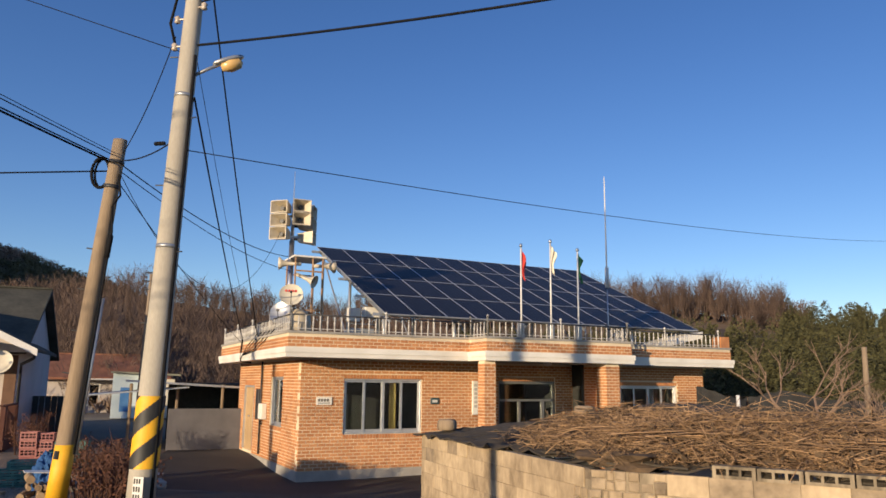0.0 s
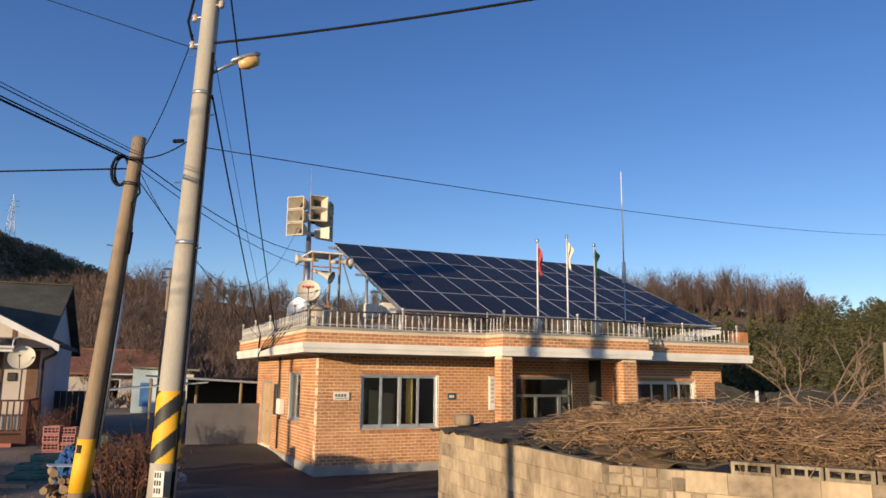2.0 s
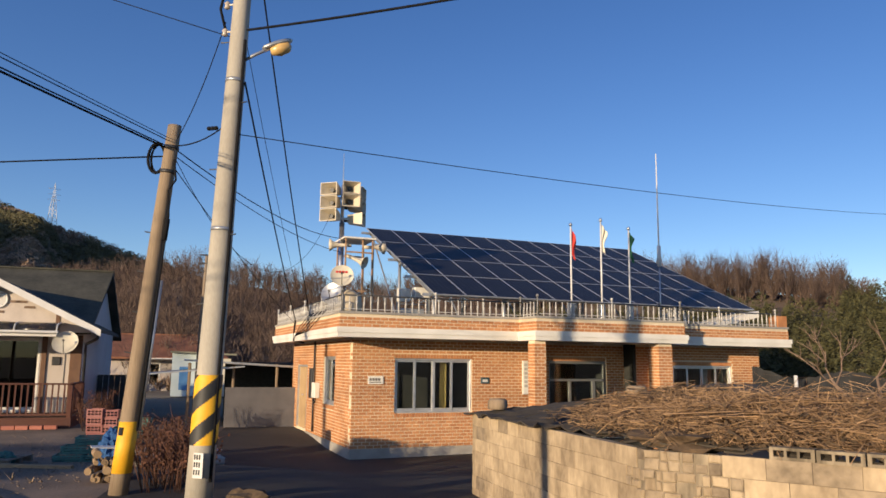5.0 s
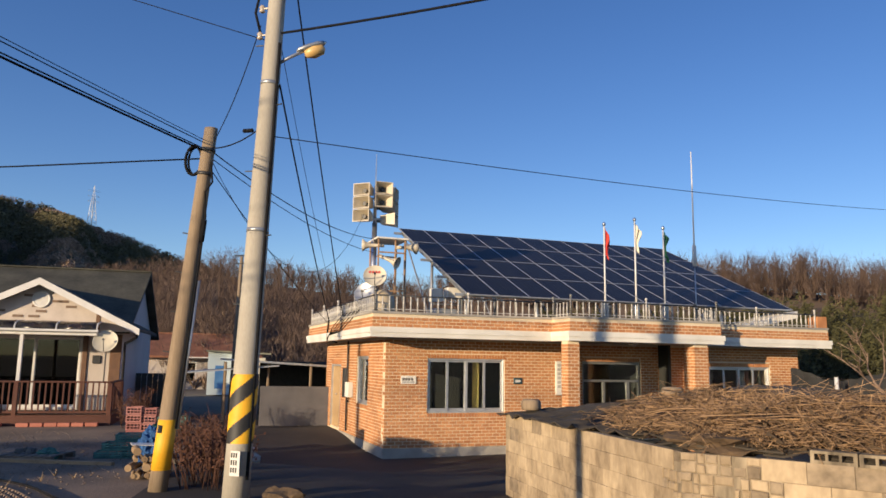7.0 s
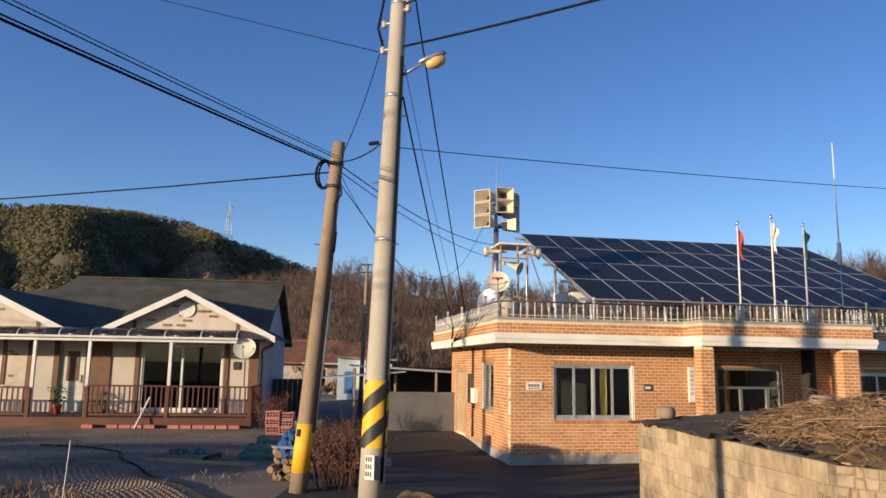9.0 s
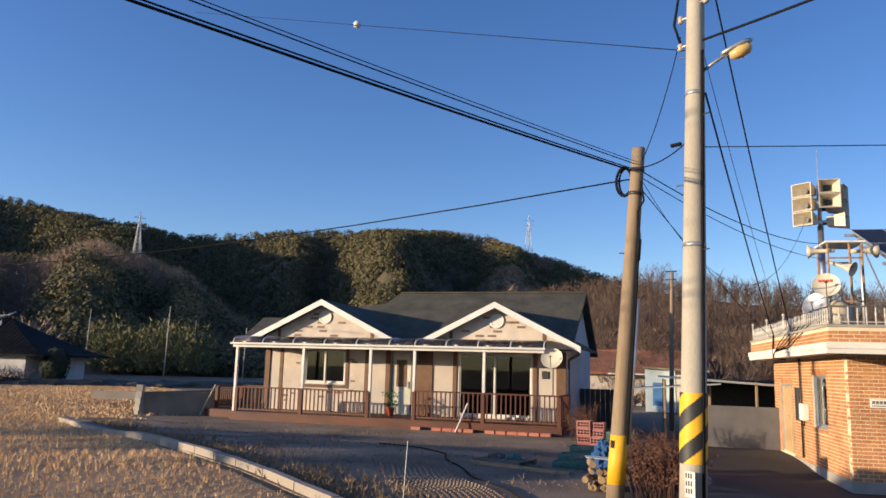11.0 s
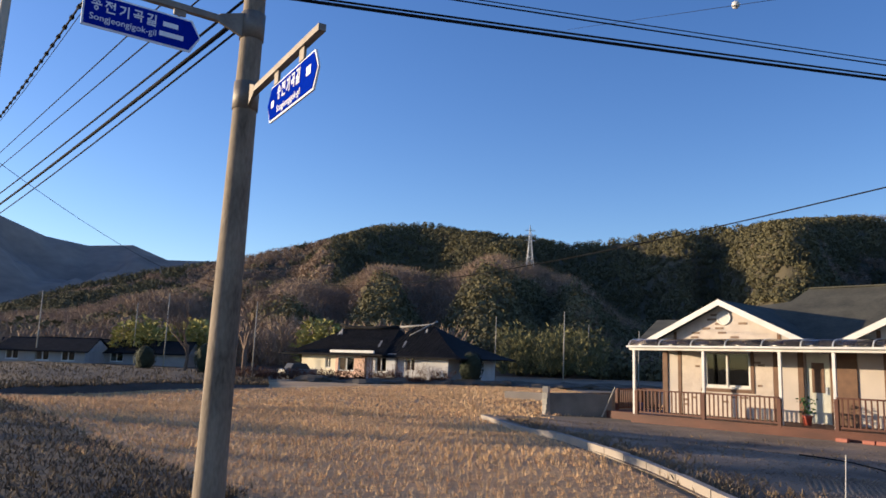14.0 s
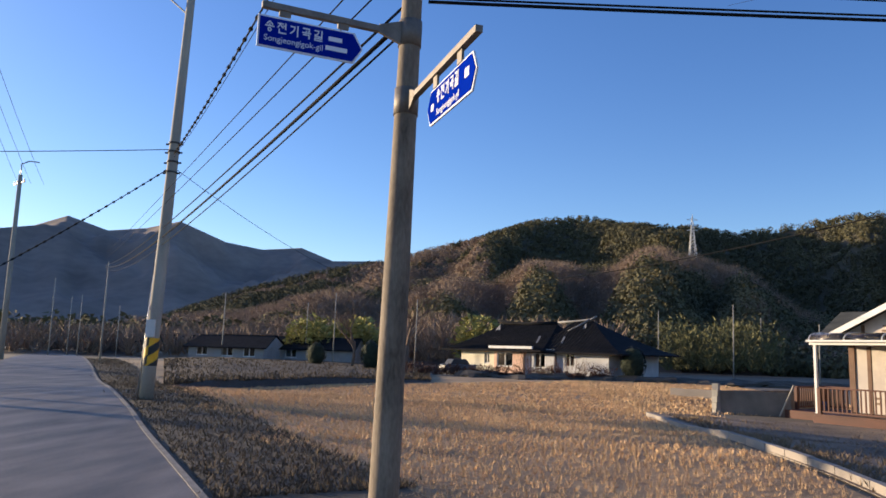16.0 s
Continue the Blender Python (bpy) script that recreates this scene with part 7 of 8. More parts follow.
def crowns(name, centres, radii, tall, material, label, seed, rough=.3):
    """Uneven tree crowns, three lumps to a tree."""
    r = np.random.RandomState(seed)
    c = np.repeat(np.asarray(centres), 3, axis=0)
    s = np.repeat(np.asarray(radii), 3)
    n = len(c)
    c = c + r.normal(0, .38, (n, 3)) * s[:, None] * np.array([1, 1, .9 * tall])
    s = s * r.uniform(.45, .85, n)
    ang = r.uniform(0, math.tau, n)
    base = ICO_V[None] * (1 + r.normal(0, rough, (n, len(ICO_V)))[:, :, None] * .6)
    co, si = np.cos(ang)[:, None], np.sin(ang)[:, None]
    x, y, z = base[:, :, 0], base[:, :, 1], base[:, :, 2] * tall
    v = np.stack([x * co - y * si, x * si + y * co, z], 2) * s[:, None, None] + c[:, None]
    f = ICO_F[None] + (np.arange(n) * len(ICO_V))[:, None, None]
    return mass(name, v.reshape(-1, 3), f.reshape(-1, 3), material, label, "woodland")


def interp(table, a):
    pts = sorted(table)
    return float(np.interp(a, [p[0] for p in pts], [p[1] for p in pts]))


def hill(name, skyline, d0, d1, material, label, a0, a1, crown=0.0, foot=-1.0, gully=.10, na=150, nr=30, seed=1, power=1.0, back=1.5, spurs=()):
    """A hillside between two bearings: it rises from d0 to a ridge at d1 that shows at the given angle. Returns a height function."""
    def point(a, t):
        el = interp(skyline, a)
        d = d0 + (d1 - d0) * t
        top = 1.6 + d1 * math.tan(radians(el)) - crown
        q = Vector((a * .16 + seed * 9, t * 2.2, seed))
        g = noise.noise(q) * .6 + noise.noise(q * 2.3) * .3 + noise.noise(q * 5.1) * .12
        if t <= 1:
            h = foot + (top - foot) * (t ** power) * (1 + gully * g * 4 * t * (1 - t) * 2)
            d += g * (d1 - d0) * .22 * (1 - t) * min(1, t * 4)
            for top_a, low_a, wide, gain in spurs:      # ribs running down from the ridge, and the valleys between
                off = (a - (low_a + (top_a - low_a) * t)) / wide
                h += gain * (top - foot) * math.exp(-off * off) * min(1, 3.2 * t) * (1 - t) ** .8
            h = max(foot, min(h, 1.6 + d * math.tan(radians(el)) * .985 - crown))
        else:
            h = top - (t - 1) * (top - foot) * .9
        return Vector((-math.sin(radians(a)) * d, math.cos(radians(a)) * d, h))
    vs, fs = [], []
    ts = steps(0, 1, nr) + [1.15, back]
    for i in range(na + 1):
        a = a0 + (a1 - a0) * i / na
        vs += [point(a, t)[:] for t in ts]
    m = len(ts)
    for i in range(na):
        for j in range(m - 1):
            fs.append((i * m + j, (i + 1) * m + j, (i + 1) * m + j + 1, i * m + j + 1))
    o = mass(name, np.array(vs), np.array(fs), material, label, "hill")
    o["kind"] = "structure"
    for p in o.data.polygons:
        p.use_smooth = True
    return point


def scatter(point, count, a0, a1, t0, t1, seed, keep=None):
    r = random.Random(seed)
    out = []
    while len(out) < count:
        a, t = r.uniform(a0, a1), r.uniform(t0, t1)
        if keep and not keep(a, t, r):
            continue
        out.append(point(a, t))
    return out


def sprays(name, bases, heights, width, per, size, slim, material, label, seed, form="round", shell=False):
    """Trees as clouds of small leaf or twig sprays, joined. form: round, cone, fan (leafless) or reed."""
    r = np.random.RandomState(seed)
    base = np.array([tuple(p) for p in bases])
    h = np.asarray(heights, float)[:, None]
    n = len(base)
    u, a = r.uniform(0, 1, (n, per)), r.uniform(0, math.tau, (n, per))
    fill = np.sqrt(r.uniform(.62 if shell else .15, 1, (n, per)))
    if form == "cone":
        z, rad = .06 + .94 * u, width * (1 - u) ** .7
        lift = r.uniform(-.2, .9, (n, per))
    elif form == "fan":
        z, rad = .15 + .65 * u, width * (.25 + .75 * u)
        lift = r.uniform(.9, 2.6, (n, per))
    elif form == "reed":
        z, rad = .1 + .85 * u, width * (.5 + .6 * u)
        lift = r.uniform(.2, 2.4, (n, per))
    else:
        z, rad = .2 + .8 * u, width * np.sqrt(np.maximum(0.02, 1 - (1.9 * u - .9) ** 2))
        lift = r.uniform(-.4, .9, (n, per))
    wob = 1 + .35 * np.sin(a * 2 + r.uniform(0, 6, (n, 1))) * np.cos(u * 7 + r.uniform(0, 6, (n, 1)))
    rad = rad * fill * wob * h
    c = np.stack([np.cos(a) * rad, np.sin(a) * rad, z * h], 2) + base[:, None]
    out = np.stack([np.cos(a), np.sin(a), lift], 2)
    out /= np.linalg.norm(out, axis=2, keepdims=True)
    if shell:      # leaves lie on the crown's surface, so that a crown has a lit and a shaded side
        nrm = np.stack([np.cos(a) * rad, np.sin(a) * rad, (z - .5) * h * (2.2 * width)], 2)
        nrm = nrm / (np.linalg.norm(nrm, axis=2, keepdims=True) + 1e-6) + r.normal(0, .32, (n, per, 3))
        out = np.cross(nrm, r.normal(0, 1, (n, per, 3)))
        out /= np.linalg.norm(out, axis=2, keepdims=True) + 1e-6
        side = np.cross(out, nrm)
    else:
        side = np.cross(out, r.normal(0, 1, (n, per, 3)))
    side /= np.linalg.norm(side, axis=2, keepdims=True) + 1e-6
    s = (size * r.uniform(.5, 1.4, (n, per)))[:, :, None]
    v = np.stack([c - side * s * slim, c + side * s * slim, c + out * s], 2).reshape(-1, 3)
    return mass(name, v, np.arange(len(v)).reshape(-1, 3), material, label, "woodland")


PINE = surf("pine_green", (.070, .065, .032), (.150, .132, .064), .02, .95, 0, fine=.3, island=.25)
BROWNWOOD = surf("bare_wood_brown", (.165, .114, .080), (.34, .238, .165), .02, .95, 0, fine=.3, island=.25)
OLIVELEAF = surf("olive_leaf", (.105, .088, .040), (.21, .170, .080), .05, .95, 0, fine=.5, island=.4)
OLIVE = surf("olive_wood", (.05, .043, .024), (.11, .09, .052), .03, .95, .5, fine=1.5)
LITTER = surf("leaf_litter", (.10, .067, .044), (.20, .138, .092), .05, .95, .6, fine=2)
# distance haze is put into this paler base colour
FARHILL = surf("far_hill_painted_haze", (.16, .120, .10), (.34, .26, .21), .004, 1.0, .8, fine=.03)

MAIN = [(116, 2.0), (113.6, 2.9), (110, 4.3), (105, 5.8), (99.9, 6.9), (96, 8.1), (93.4, 8.7), (88.6, 10.2), (84.5, 10.6), (81.4, 9.95), (77, 9.7), (73.4, 9.1), (70, 9.55), (65.3, 10.1), (61.9, 10.3), (56.8, 10.5),
        (53.2, 10.6), (50, 10.1), (47.6, 9.1), (44.6, 8.4), (41.8, 7.4), (36, 5.5), (28, 4.5)]
FAR = [(150, 5), (138, 6.5), (132, 8), (126.6, 7.4), (124.6, 7.8), (122.6, 8.7), (120, 7.9), (117.5, 8.3), (115.2, 9.0), (111.9, 7.7), (109.2, 7.3), (106.3, 7.6), (103.9, 6.7), (101.3, 6.8), (96, 7.0), (90, 5)]
FORE = [(118, 1.6), (110, 2.6), (104, 4.2), (97.3, 5.7), (91.8, 5.4), (88.8, 6.9), (84, 6.8), (79.4, 8.1), (76.8, 7.7), (73.2, 6.2), (71.4, 4.6), (68, 3.2), (62, 2.8), (52, 2.8), (40, 3.0)]
# bearing at the ridge, bearing at the foot, width in degrees, height
MAIN_SPURS = [(97, 101, 2.6, .30), (91, 93, 2.2, .32), (86, 87, 2.0, -.20), (82, 80, 2.6, .30), (76.5, 78, 2.0, .36), (70, 68.5, 3.6, -.45), (66, 64.5, 1.6, .12), (63, 63, 1.6, -.34), (57, 59, 2.8, .52), (51.5, 53, 1.4, -.20), (48, 49, 2.0, .30), (43.5, 44, 1.6, -.15)]
FORE_SPURS = [(104, 107, 2.4, .30), (99, 101, 1.6, -.18), (94, 96, 2.2, .30), (90.5, 91.5, 1.5, -.20), (87.5, 88.5, 1.8, .34), (84, 84.5, 1.4, -.20), (79.5, 80.5, 2.2, .34), (75, 75, 1.3, -.16), (72.5, 73.5, 1.6, .30), (68.5, 68, 2.2, -.30)]
hill("far_mountains", FAR, 1500, 2600, FARHILL, "distant mountain range with haze put into its paler colour", 88, 150, foot=0, seed=4, na=420, nr=70, gully=.40)
pm = hill("main_mountain", MAIN, 230, 460, OLIVE, "wooded mountain behind the village", 26, 118, crown=2.6, seed=2, gully=.30, na=320, nr=44, spurs=MAIN_SPURS)
pf = hill("near_hill", FORE, 105, 235, LITTER, "lower brown wooded hill before the mountain", 38, 120, crown=3.4, seed=3, gully=.30, na=260, nr=36, spurs=FORE_SPURS)
main_c = scatter(pm, 19000, 28, 116, .10, 1.01, 5)
rs = np.random.RandomState(3)
pine_c, brown_c = [], []
for p in main_c:
    a = math.degrees(math.atan2(-p.x, p.y))
    k = noise.noise(p * .011 + Vector((7, 0, 0))) + .45 * noise.noise(p * .045)
    need = .16 if a < 54 else .52 if a < 77 else .34 if a < 92 else -.05
    (brown_c if k > need else pine_c).append(p - Vector((0, 0, .8)))
sprays("mountain_pines", pine_c, rs.uniform(2.8, 5.4, len(pine_c)), .38, 46, .85, .42, PINE, "dark green pine wood on the mountain", 6, shell=True)
sprays("mountain_oaks", brown_c, rs.uniform(2.6, 4.8, len(brown_c)), .42, 46, .75, .30, BROWNWOOD, "brown leafless oak wood on the mountain", 7, shell=True)
fore_c = scatter(pf, 8200, 40, 118, .02, 1.02, 8)
fp, fb, fo = [], [], []
for p in fore_c:
    k = noise.noise(p * .02 + Vector((1, 3, 0))) + .5 * noise.noise(p * .07)
    a = math.degrees(math.atan2(-p.x, p.y))
    low = p.z < 9
    need = .42 if a > 90 else .26 if a > 82 else .04 if low else .14
    (fp if k > need else fo if k > need - .16 else fb).append(p - Vector((0, 0, .5)))
sprays("hill_pines", fp, rs.uniform(2.6, 5.4, len(fp)), .34, 90, .55, .36, PINE, "dark evergreen trees on the near hill", 9, shell=True)
sprays("hill_scrub", fo, rs.uniform(2.6, 5.0, len(fo)), .42, 110, .58, .30, OLIVELEAF, "olive-green scrub on the near hill", 13, shell=True)
sprays("hill_bare_wood", fb, rs.uniform(3.4, 6.4, len(fb)), .36, 90, .85, .055, BROWNWOOD, "brown leafless wood on the near hill", 10, "fan")
sprays("hill_bare_crowns", fb[::2], rs.uniform(3.0, 5.2, len(fb[::2])), .40, 60, .50, .26, BROWNWOOD, "dry leaves left on the leafless wood", 14, shell=True)
# bamboo grove and yellow-green willows at the hill's foot
BAMBOO = surf("bamboo_green", (.085, .084, .032), (.20, .18, .072), .1, .9, .5, fine=2, island=.9)
YELLOWG = surf("yellow_green", (.20, .19, .05), (.42, .37, .11), .1, .9, .5, fine=2, island=.7)
bc = [Vector((-math.sin(radians(a)) * d, math.cos(radians(a)) * d, -.3)) for a, d in ((random.uniform(70.4, 79), random.uniform(96, 122)) for _ in range(120))]
sprays("bamboo_grove", bc, rs.uniform(2.6, 8.0, len(bc)), .12, 130, .62, .13, BAMBOO, "tall feathery bamboo grove at the foot of the hill", 11, "reed")
yc = [Vector((-math.sin(radians(a)) * d, math.cos(radians(a)) * d, -.2)) for a, d in
      [(random.uniform(101, 107), random.uniform(88, 96)) for _ in range(40)] + [(random.uniform(90.5, 93.5), random.uniform(80, 86)) for _ in range(22)]]
sprays("yellow_shrubs", yc, rs.uniform(3.0, 6.0, len(yc)), .30, 150, .5, .3, YELLOWG, "yellow-green evergreen shrubs beyond the field", 12)
# scrub whose dark twig colour also stands in for the shadow band
sprays("garden_scrub", gs, gs_heights, .75, 160, .22, .12, TWIG, "low scrub and weeds before the farmhouse, dark for the shadow there", 65, "reed")
# brown thickets and low woods at the end of the road and round the farmhouse
tc = [Vector((-math.sin(radians(a)) * d, math.cos(radians(a)) * d, -.3)) for a, d in ((random.uniform(104, 129), random.uniform(98, 170)) for _ in range(620))]
sprays("thicket", tc, rs.uniform(2.2, 5.5, len(tc)), .36, 60, .9, .11, BROWNWOOD, "brown leafless thicket at the end of the valley", 61, "fan")
tc = [Vector((-math.sin(radians(a)) * d, math.cos(radians(a)) * d, -.3)) for a, d in ((random.uniform(106, 130), random.uniform(120, 190)) for _ in range(260))]
sprays("valley_pines", tc, rs.uniform(3.0, 6.5, len(tc)), .34, 60, .8, .4, PINE, "dark evergreen trees at the end of the valley", 62)
tc = [Vector((-math.sin(radians(a)) * d, math.cos(radians(a)) * d, -.3)) for a, d in ((random.uniform(82, 100), random.uniform(84, 104)) for _ in range(150))]
sprays("thicket", tc, rs.uniform(3.5, 7.5, len(tc)), .32, 90, .9, .08, BROWNWOOD, "tall brown leafless trees behind the farmhouse", 63, "fan")


def added_shade_tree(x, y, h, w, low, seed):
    """An unseen broad dense evergreen across the road, added to shade the yard; crown lifted on a short trunk."""
    rng = random.Random(seed)
    e = thing("added_shade_tree", "unseen broad dense evergreen across the road, added to shade the yard", "tree", at(x, y), "evergreens across the road")
    bm = B()
    taper_pole(bm, (0, 0, -.2), (0, 0, h * .85), .17, .06, 10, 4)
    part("trunk", bm, BARK, e)
    for k in range(7):
        a = k * .9 + rng.uniform(-.3, .3)
        bm = B()
        pipe(bm, [(0, 0, low - .6), (math.cos(a) * w * .22, math.sin(a) * w * .22, low + .2), (math.cos(a) * w * .4, math.sin(a) * w * .4, low + .5)], .05, 6)
        part("limb", bm, BARK, e)
    bm = B()
    for k in range(4200):
        a, q, z = rng.uniform(0, math.tau), rng.random() ** .5, rng.random()
        c = Vector((math.cos(a) * q * w / 2 * (1 - .45 * z), math.sin(a) * q * w / 2 * (1 - .45 * z), low + (h - low) * z * (1 - .35 * q)))
        d = Vector((rng.gauss(0, 1), rng.gauss(0, 1), rng.gauss(0, .6))).normalized() * rng.uniform(.12, .24)
        s = d.orthogonal().normalized() * .07
        bm.faces.new([bm.verts.new(p) for p in (c - d * .5, c + s, c + d * .5, c - s)])
    part("foliage", bm, PINE, e, normals=False)


# out of view; crown heights are set by where their shade should fall
for k, (x, y, h, w, low) in enumerate(((-20.5, -20.0, 4.7, 4.6, 3.7), (-26.0, -24.3, 5.0, 4.4, 4.0), (-31.0, -28.5, 5.3, 4.4, 4.3))):
    added_shade_tree(x, y, h, w, low, 70 + k)

# ---- woods behind the hall ----
WOODS = [(50, 3.0), (46, 4.4), (43.9, 5.0), (41.3, 5.6), (38, 6.0), (34.8, 5.6), (29.7, 5.0), (25, 4.6), (20, 4.6), (10, 5.0), (4, 5.2), (-2.4, 5.4), (-9, 4.6), (-12, 4.2), (-16, 3.9), (-24, 3.6), (-40, 3)]
pw_ = hill("wood_hill", WOODS, 52, 96, LITTER, "leaf-covered slope behind the hall", -42, 52, crown=0.0, seed=6, gully=.08, foot=-1.2)


def fan_trees(name, bases, hs, material, label, seed, twigs=34):
    """Leafless trees as trunks with fans of thin rising branches, joined."""
    r = np.random.RandomState(seed)
    V, F = [], []
    count = 0
    for (bx, by, bz), h in zip(bases, hs):
        segs = [((0, 0, 0), (r.normal(0, .12), r.normal(0, .12), h * .62), .075 * h / 9 * 1.6, .04)]
        for k in range(twigs):
            z = h * r.uniform(.22, .85)
            a = r.uniform(0, math.tau)
            L = h * r.uniform(.14, .34) * (1.15 - z / h * .45)
            d = np.array([math.cos(a) * .55, math.sin(a) * .55, 1.0])
            p = np.array([0, 0, z * .72])
            q = p + d * L * .8
            segs.append((p, q, .020, .009))
            for _ in range(2):
                a2 = a + r.normal(0, .9)
                s = p + (q - p) * r.uniform(.4, 1)
                segs.append((s, s + np.array([math.cos(a2) * .45, math.sin(a2) * .45, 1]) * L * .5, .011, .005))
        for p, q, r0, r1 in segs:
            p, q = np.array(p, float), np.array(q, float)
            for c, rr in ((p, r0), (q, r1)):
                for k in range(3):
                    V.append((bx + c[0] + rr * math.cos(k * 2.094), by + c[1] + rr * math.sin(k * 2.094), bz + c[2]))
            for k in range(3):
                j = (k + 1) % 3
                F.append((count + k, count + j, count + 3 + j, count + 3 + k))
            count += 6
    return mass(name, np.array(V), np.array(F), material, label, "woodland")


WBARK = surf("wood_bark", (.070, .046, .036), (.165, .112, .085), .4, .95, .1, fine=4, island=.5)
b1 = scatter(pw_, 420, 16, 50, .05, 1.05, 15)
fan_trees("bare_wood", b1, [random.uniform(2.6, 5.2) for _ in b1], WBARK, "brown leafless wood on the slope behind the hall", 16)
b2 = scatter(pw_, 150, -9.5, 16, .75, 1.1, 17)
fan_trees("bare_wood", b2, [random.uniform(4.5, 7.0) for _ in b2], WBARK, "tall leafless trees along the ridge behind the pines", 18, 44)
b6 = scatter(pw_, 900, 15, 50, .02, 1.05, 33)
sprays("bare_wood", b6, rs.uniform(2.0, 4.6, len(b6)), .34, 170, .48, .035, WBARK, "fine brown twigs of the wood behind the hall", 34, "fan")
b6 = scatter(pw_, 240, -9, 16, .8, 1.1, 35)
sprays("bare_wood", b6, rs.uniform(3.2, 6.0, len(b6)), .30, 200, .55, .03, WBARK, "fine brown twigs along the ridge", 36, "fan")
b7 = scatter(pw_, 420, -11, 17, .82, 1.04, 41)
sprays("ridge_scrub", b7, rs.uniform(1.4, 3.4, len(b7)), .36, 150, .42, .06, WBARK, "brown scrub between the trees on the ridge", 42, "fan")
b4 = scatter(pw_, 120, 24, 50, .0, .5, 27)
sprays("undergrowth", b4, rs.uniform(.8, 1.8, len(b4)), .5, 70, .5, .12, BROWNWOOD, "brown undergrowth on the wooded slope", 28, "fan")
# pines: whorled boughs, each a drooping spray
PINEN = surf("young_pine", (.032, .034, .012), (.092, .085, .032), .3, .95, .4, fine=3, island=.9)


def pine_sprays(name, bases, hs, material, label, seed, per=150):
    r = np.random.RandomState(seed)
    V, F = [], []
    n = 0
    for (bx, by, bz), h in zip(bases, hs):
        w = h * .30
        z = r.uniform(.06, 1.0, per)
        rad = w * (1 - z) ** .75 * r.uniform(.35, 1.05, per) + .05
        a = r.uniform(0, math.tau, per)
        for k in range(per):
            c = np.array([bx + rad[k] * math.cos(a[k]), by + rad[k] * math.sin(a[k]), bz + z[k] * h])
            out = np.array([math.cos(a[k]), math.sin(a[k]), r.uniform(.1, .9)])
            side = np.array([-math.sin(a[k]), math.cos(a[k]), r.normal(0, .3)])
            s = r.uniform(.22, .46) * (h / 6)
            V += [tuple(c - side * s * .45), tuple(c + side * s * .45), tuple(c + out * s * 1.1)]
            F.append((n, n + 1, n + 2))
            n += 3
    return mass(name, np.array(V), np.array(F), material, label, "woodland")


b3 = scatter(pw_, 1500, -40, 14, .0, 1.0, 19, keep=lambda a, t, r: r.random() < (1.0 if a < -9 else 0 if t > .6 else 1.0 if a < 4 else .3))
sprays("pine_wood", b3, rs.uniform(1.5, 3.1, len(b3)), .33, 230, .26, .20, PINEN, "dense olive-green young pine wood behind the hall", 20, "cone")
b5 = scatter(pw_, 60, 14, 40, .85, 1.1, 21)
pine_sprays("ridge_pines", b5, [random.uniform(1.5, 3.0) for _ in b5], PINEN, "scattered dark pines on the ridge", 22)

# ---- lattice pylons on the ridges ----
def pylon(a, d, el0, h, label):
    e = thing("pylon", label, "pylon", Matrix.Translation((-math.sin(radians(a)) * d, math.cos(radians(a)) * d, 1.6 + d * math.tan(radians(el0)))))
    w = h * .09
    legs = [(-w, -w), (w, -w), (w, w), (-w, w)]
    for x, y in legs:
        bm = B()
        tube(bm, (x, y, -4), (x * .25, y * .25, h * .72), .14, .11, 4)
        tube(bm, (x * .25, y * .25, h * .72), (0, 0, h), .11, .07, 4)
        part("leg", bm, WHITE, e)
    bm = B()
    for k in range(8):
        t0, t1 = k / 8, (k + 1) / 8
        for i in range(4):
            (x0, y0), (x1, y1) = legs[i], legs[(i + 1) % 4]
            f0, f1 = 1 - .75 * t0, 1 - .75 * t1
            tube(bm, (x0 * f0, y0 * f0, h * .72 * t0), (x1 * f1, y1 * f1, h * .72 * t1), .06, n=3)
            tube(bm, (x1 * f0, y1 * f0, h * .72 * t0), (x0 * f1, y0 * f1, h * .72 * t1), .06, n=3)
    part("lattice", bm, WHITE, e)
    for z in (.62, .74, .86):
        bm = B()
        dx, dy = math.cos(radians(a + 20)), math.sin(radians(a + 20))
        L = h * .13
        tube(bm, (-dx * L, -dy * L, h * z), (dx * L, dy * L, h * z), .1, n=4)
        tube(bm, (-dx * L, -dy * L, h * z), (0, 0, h * (z + .05)), .06, n=4)
        tube(bm, (dx * L, dy * L, h * z), (0, 0, h * (z + .05)), .06, n=4)
        part("cross_arm", bm, WHITE, e)


pylon(76.7, 232, 7.35, 13.2, "white lattice pylon on the wooded hill")
pylon(47.4, 470, 8.8, 26, "thin lattice mast on the mountain ridge")

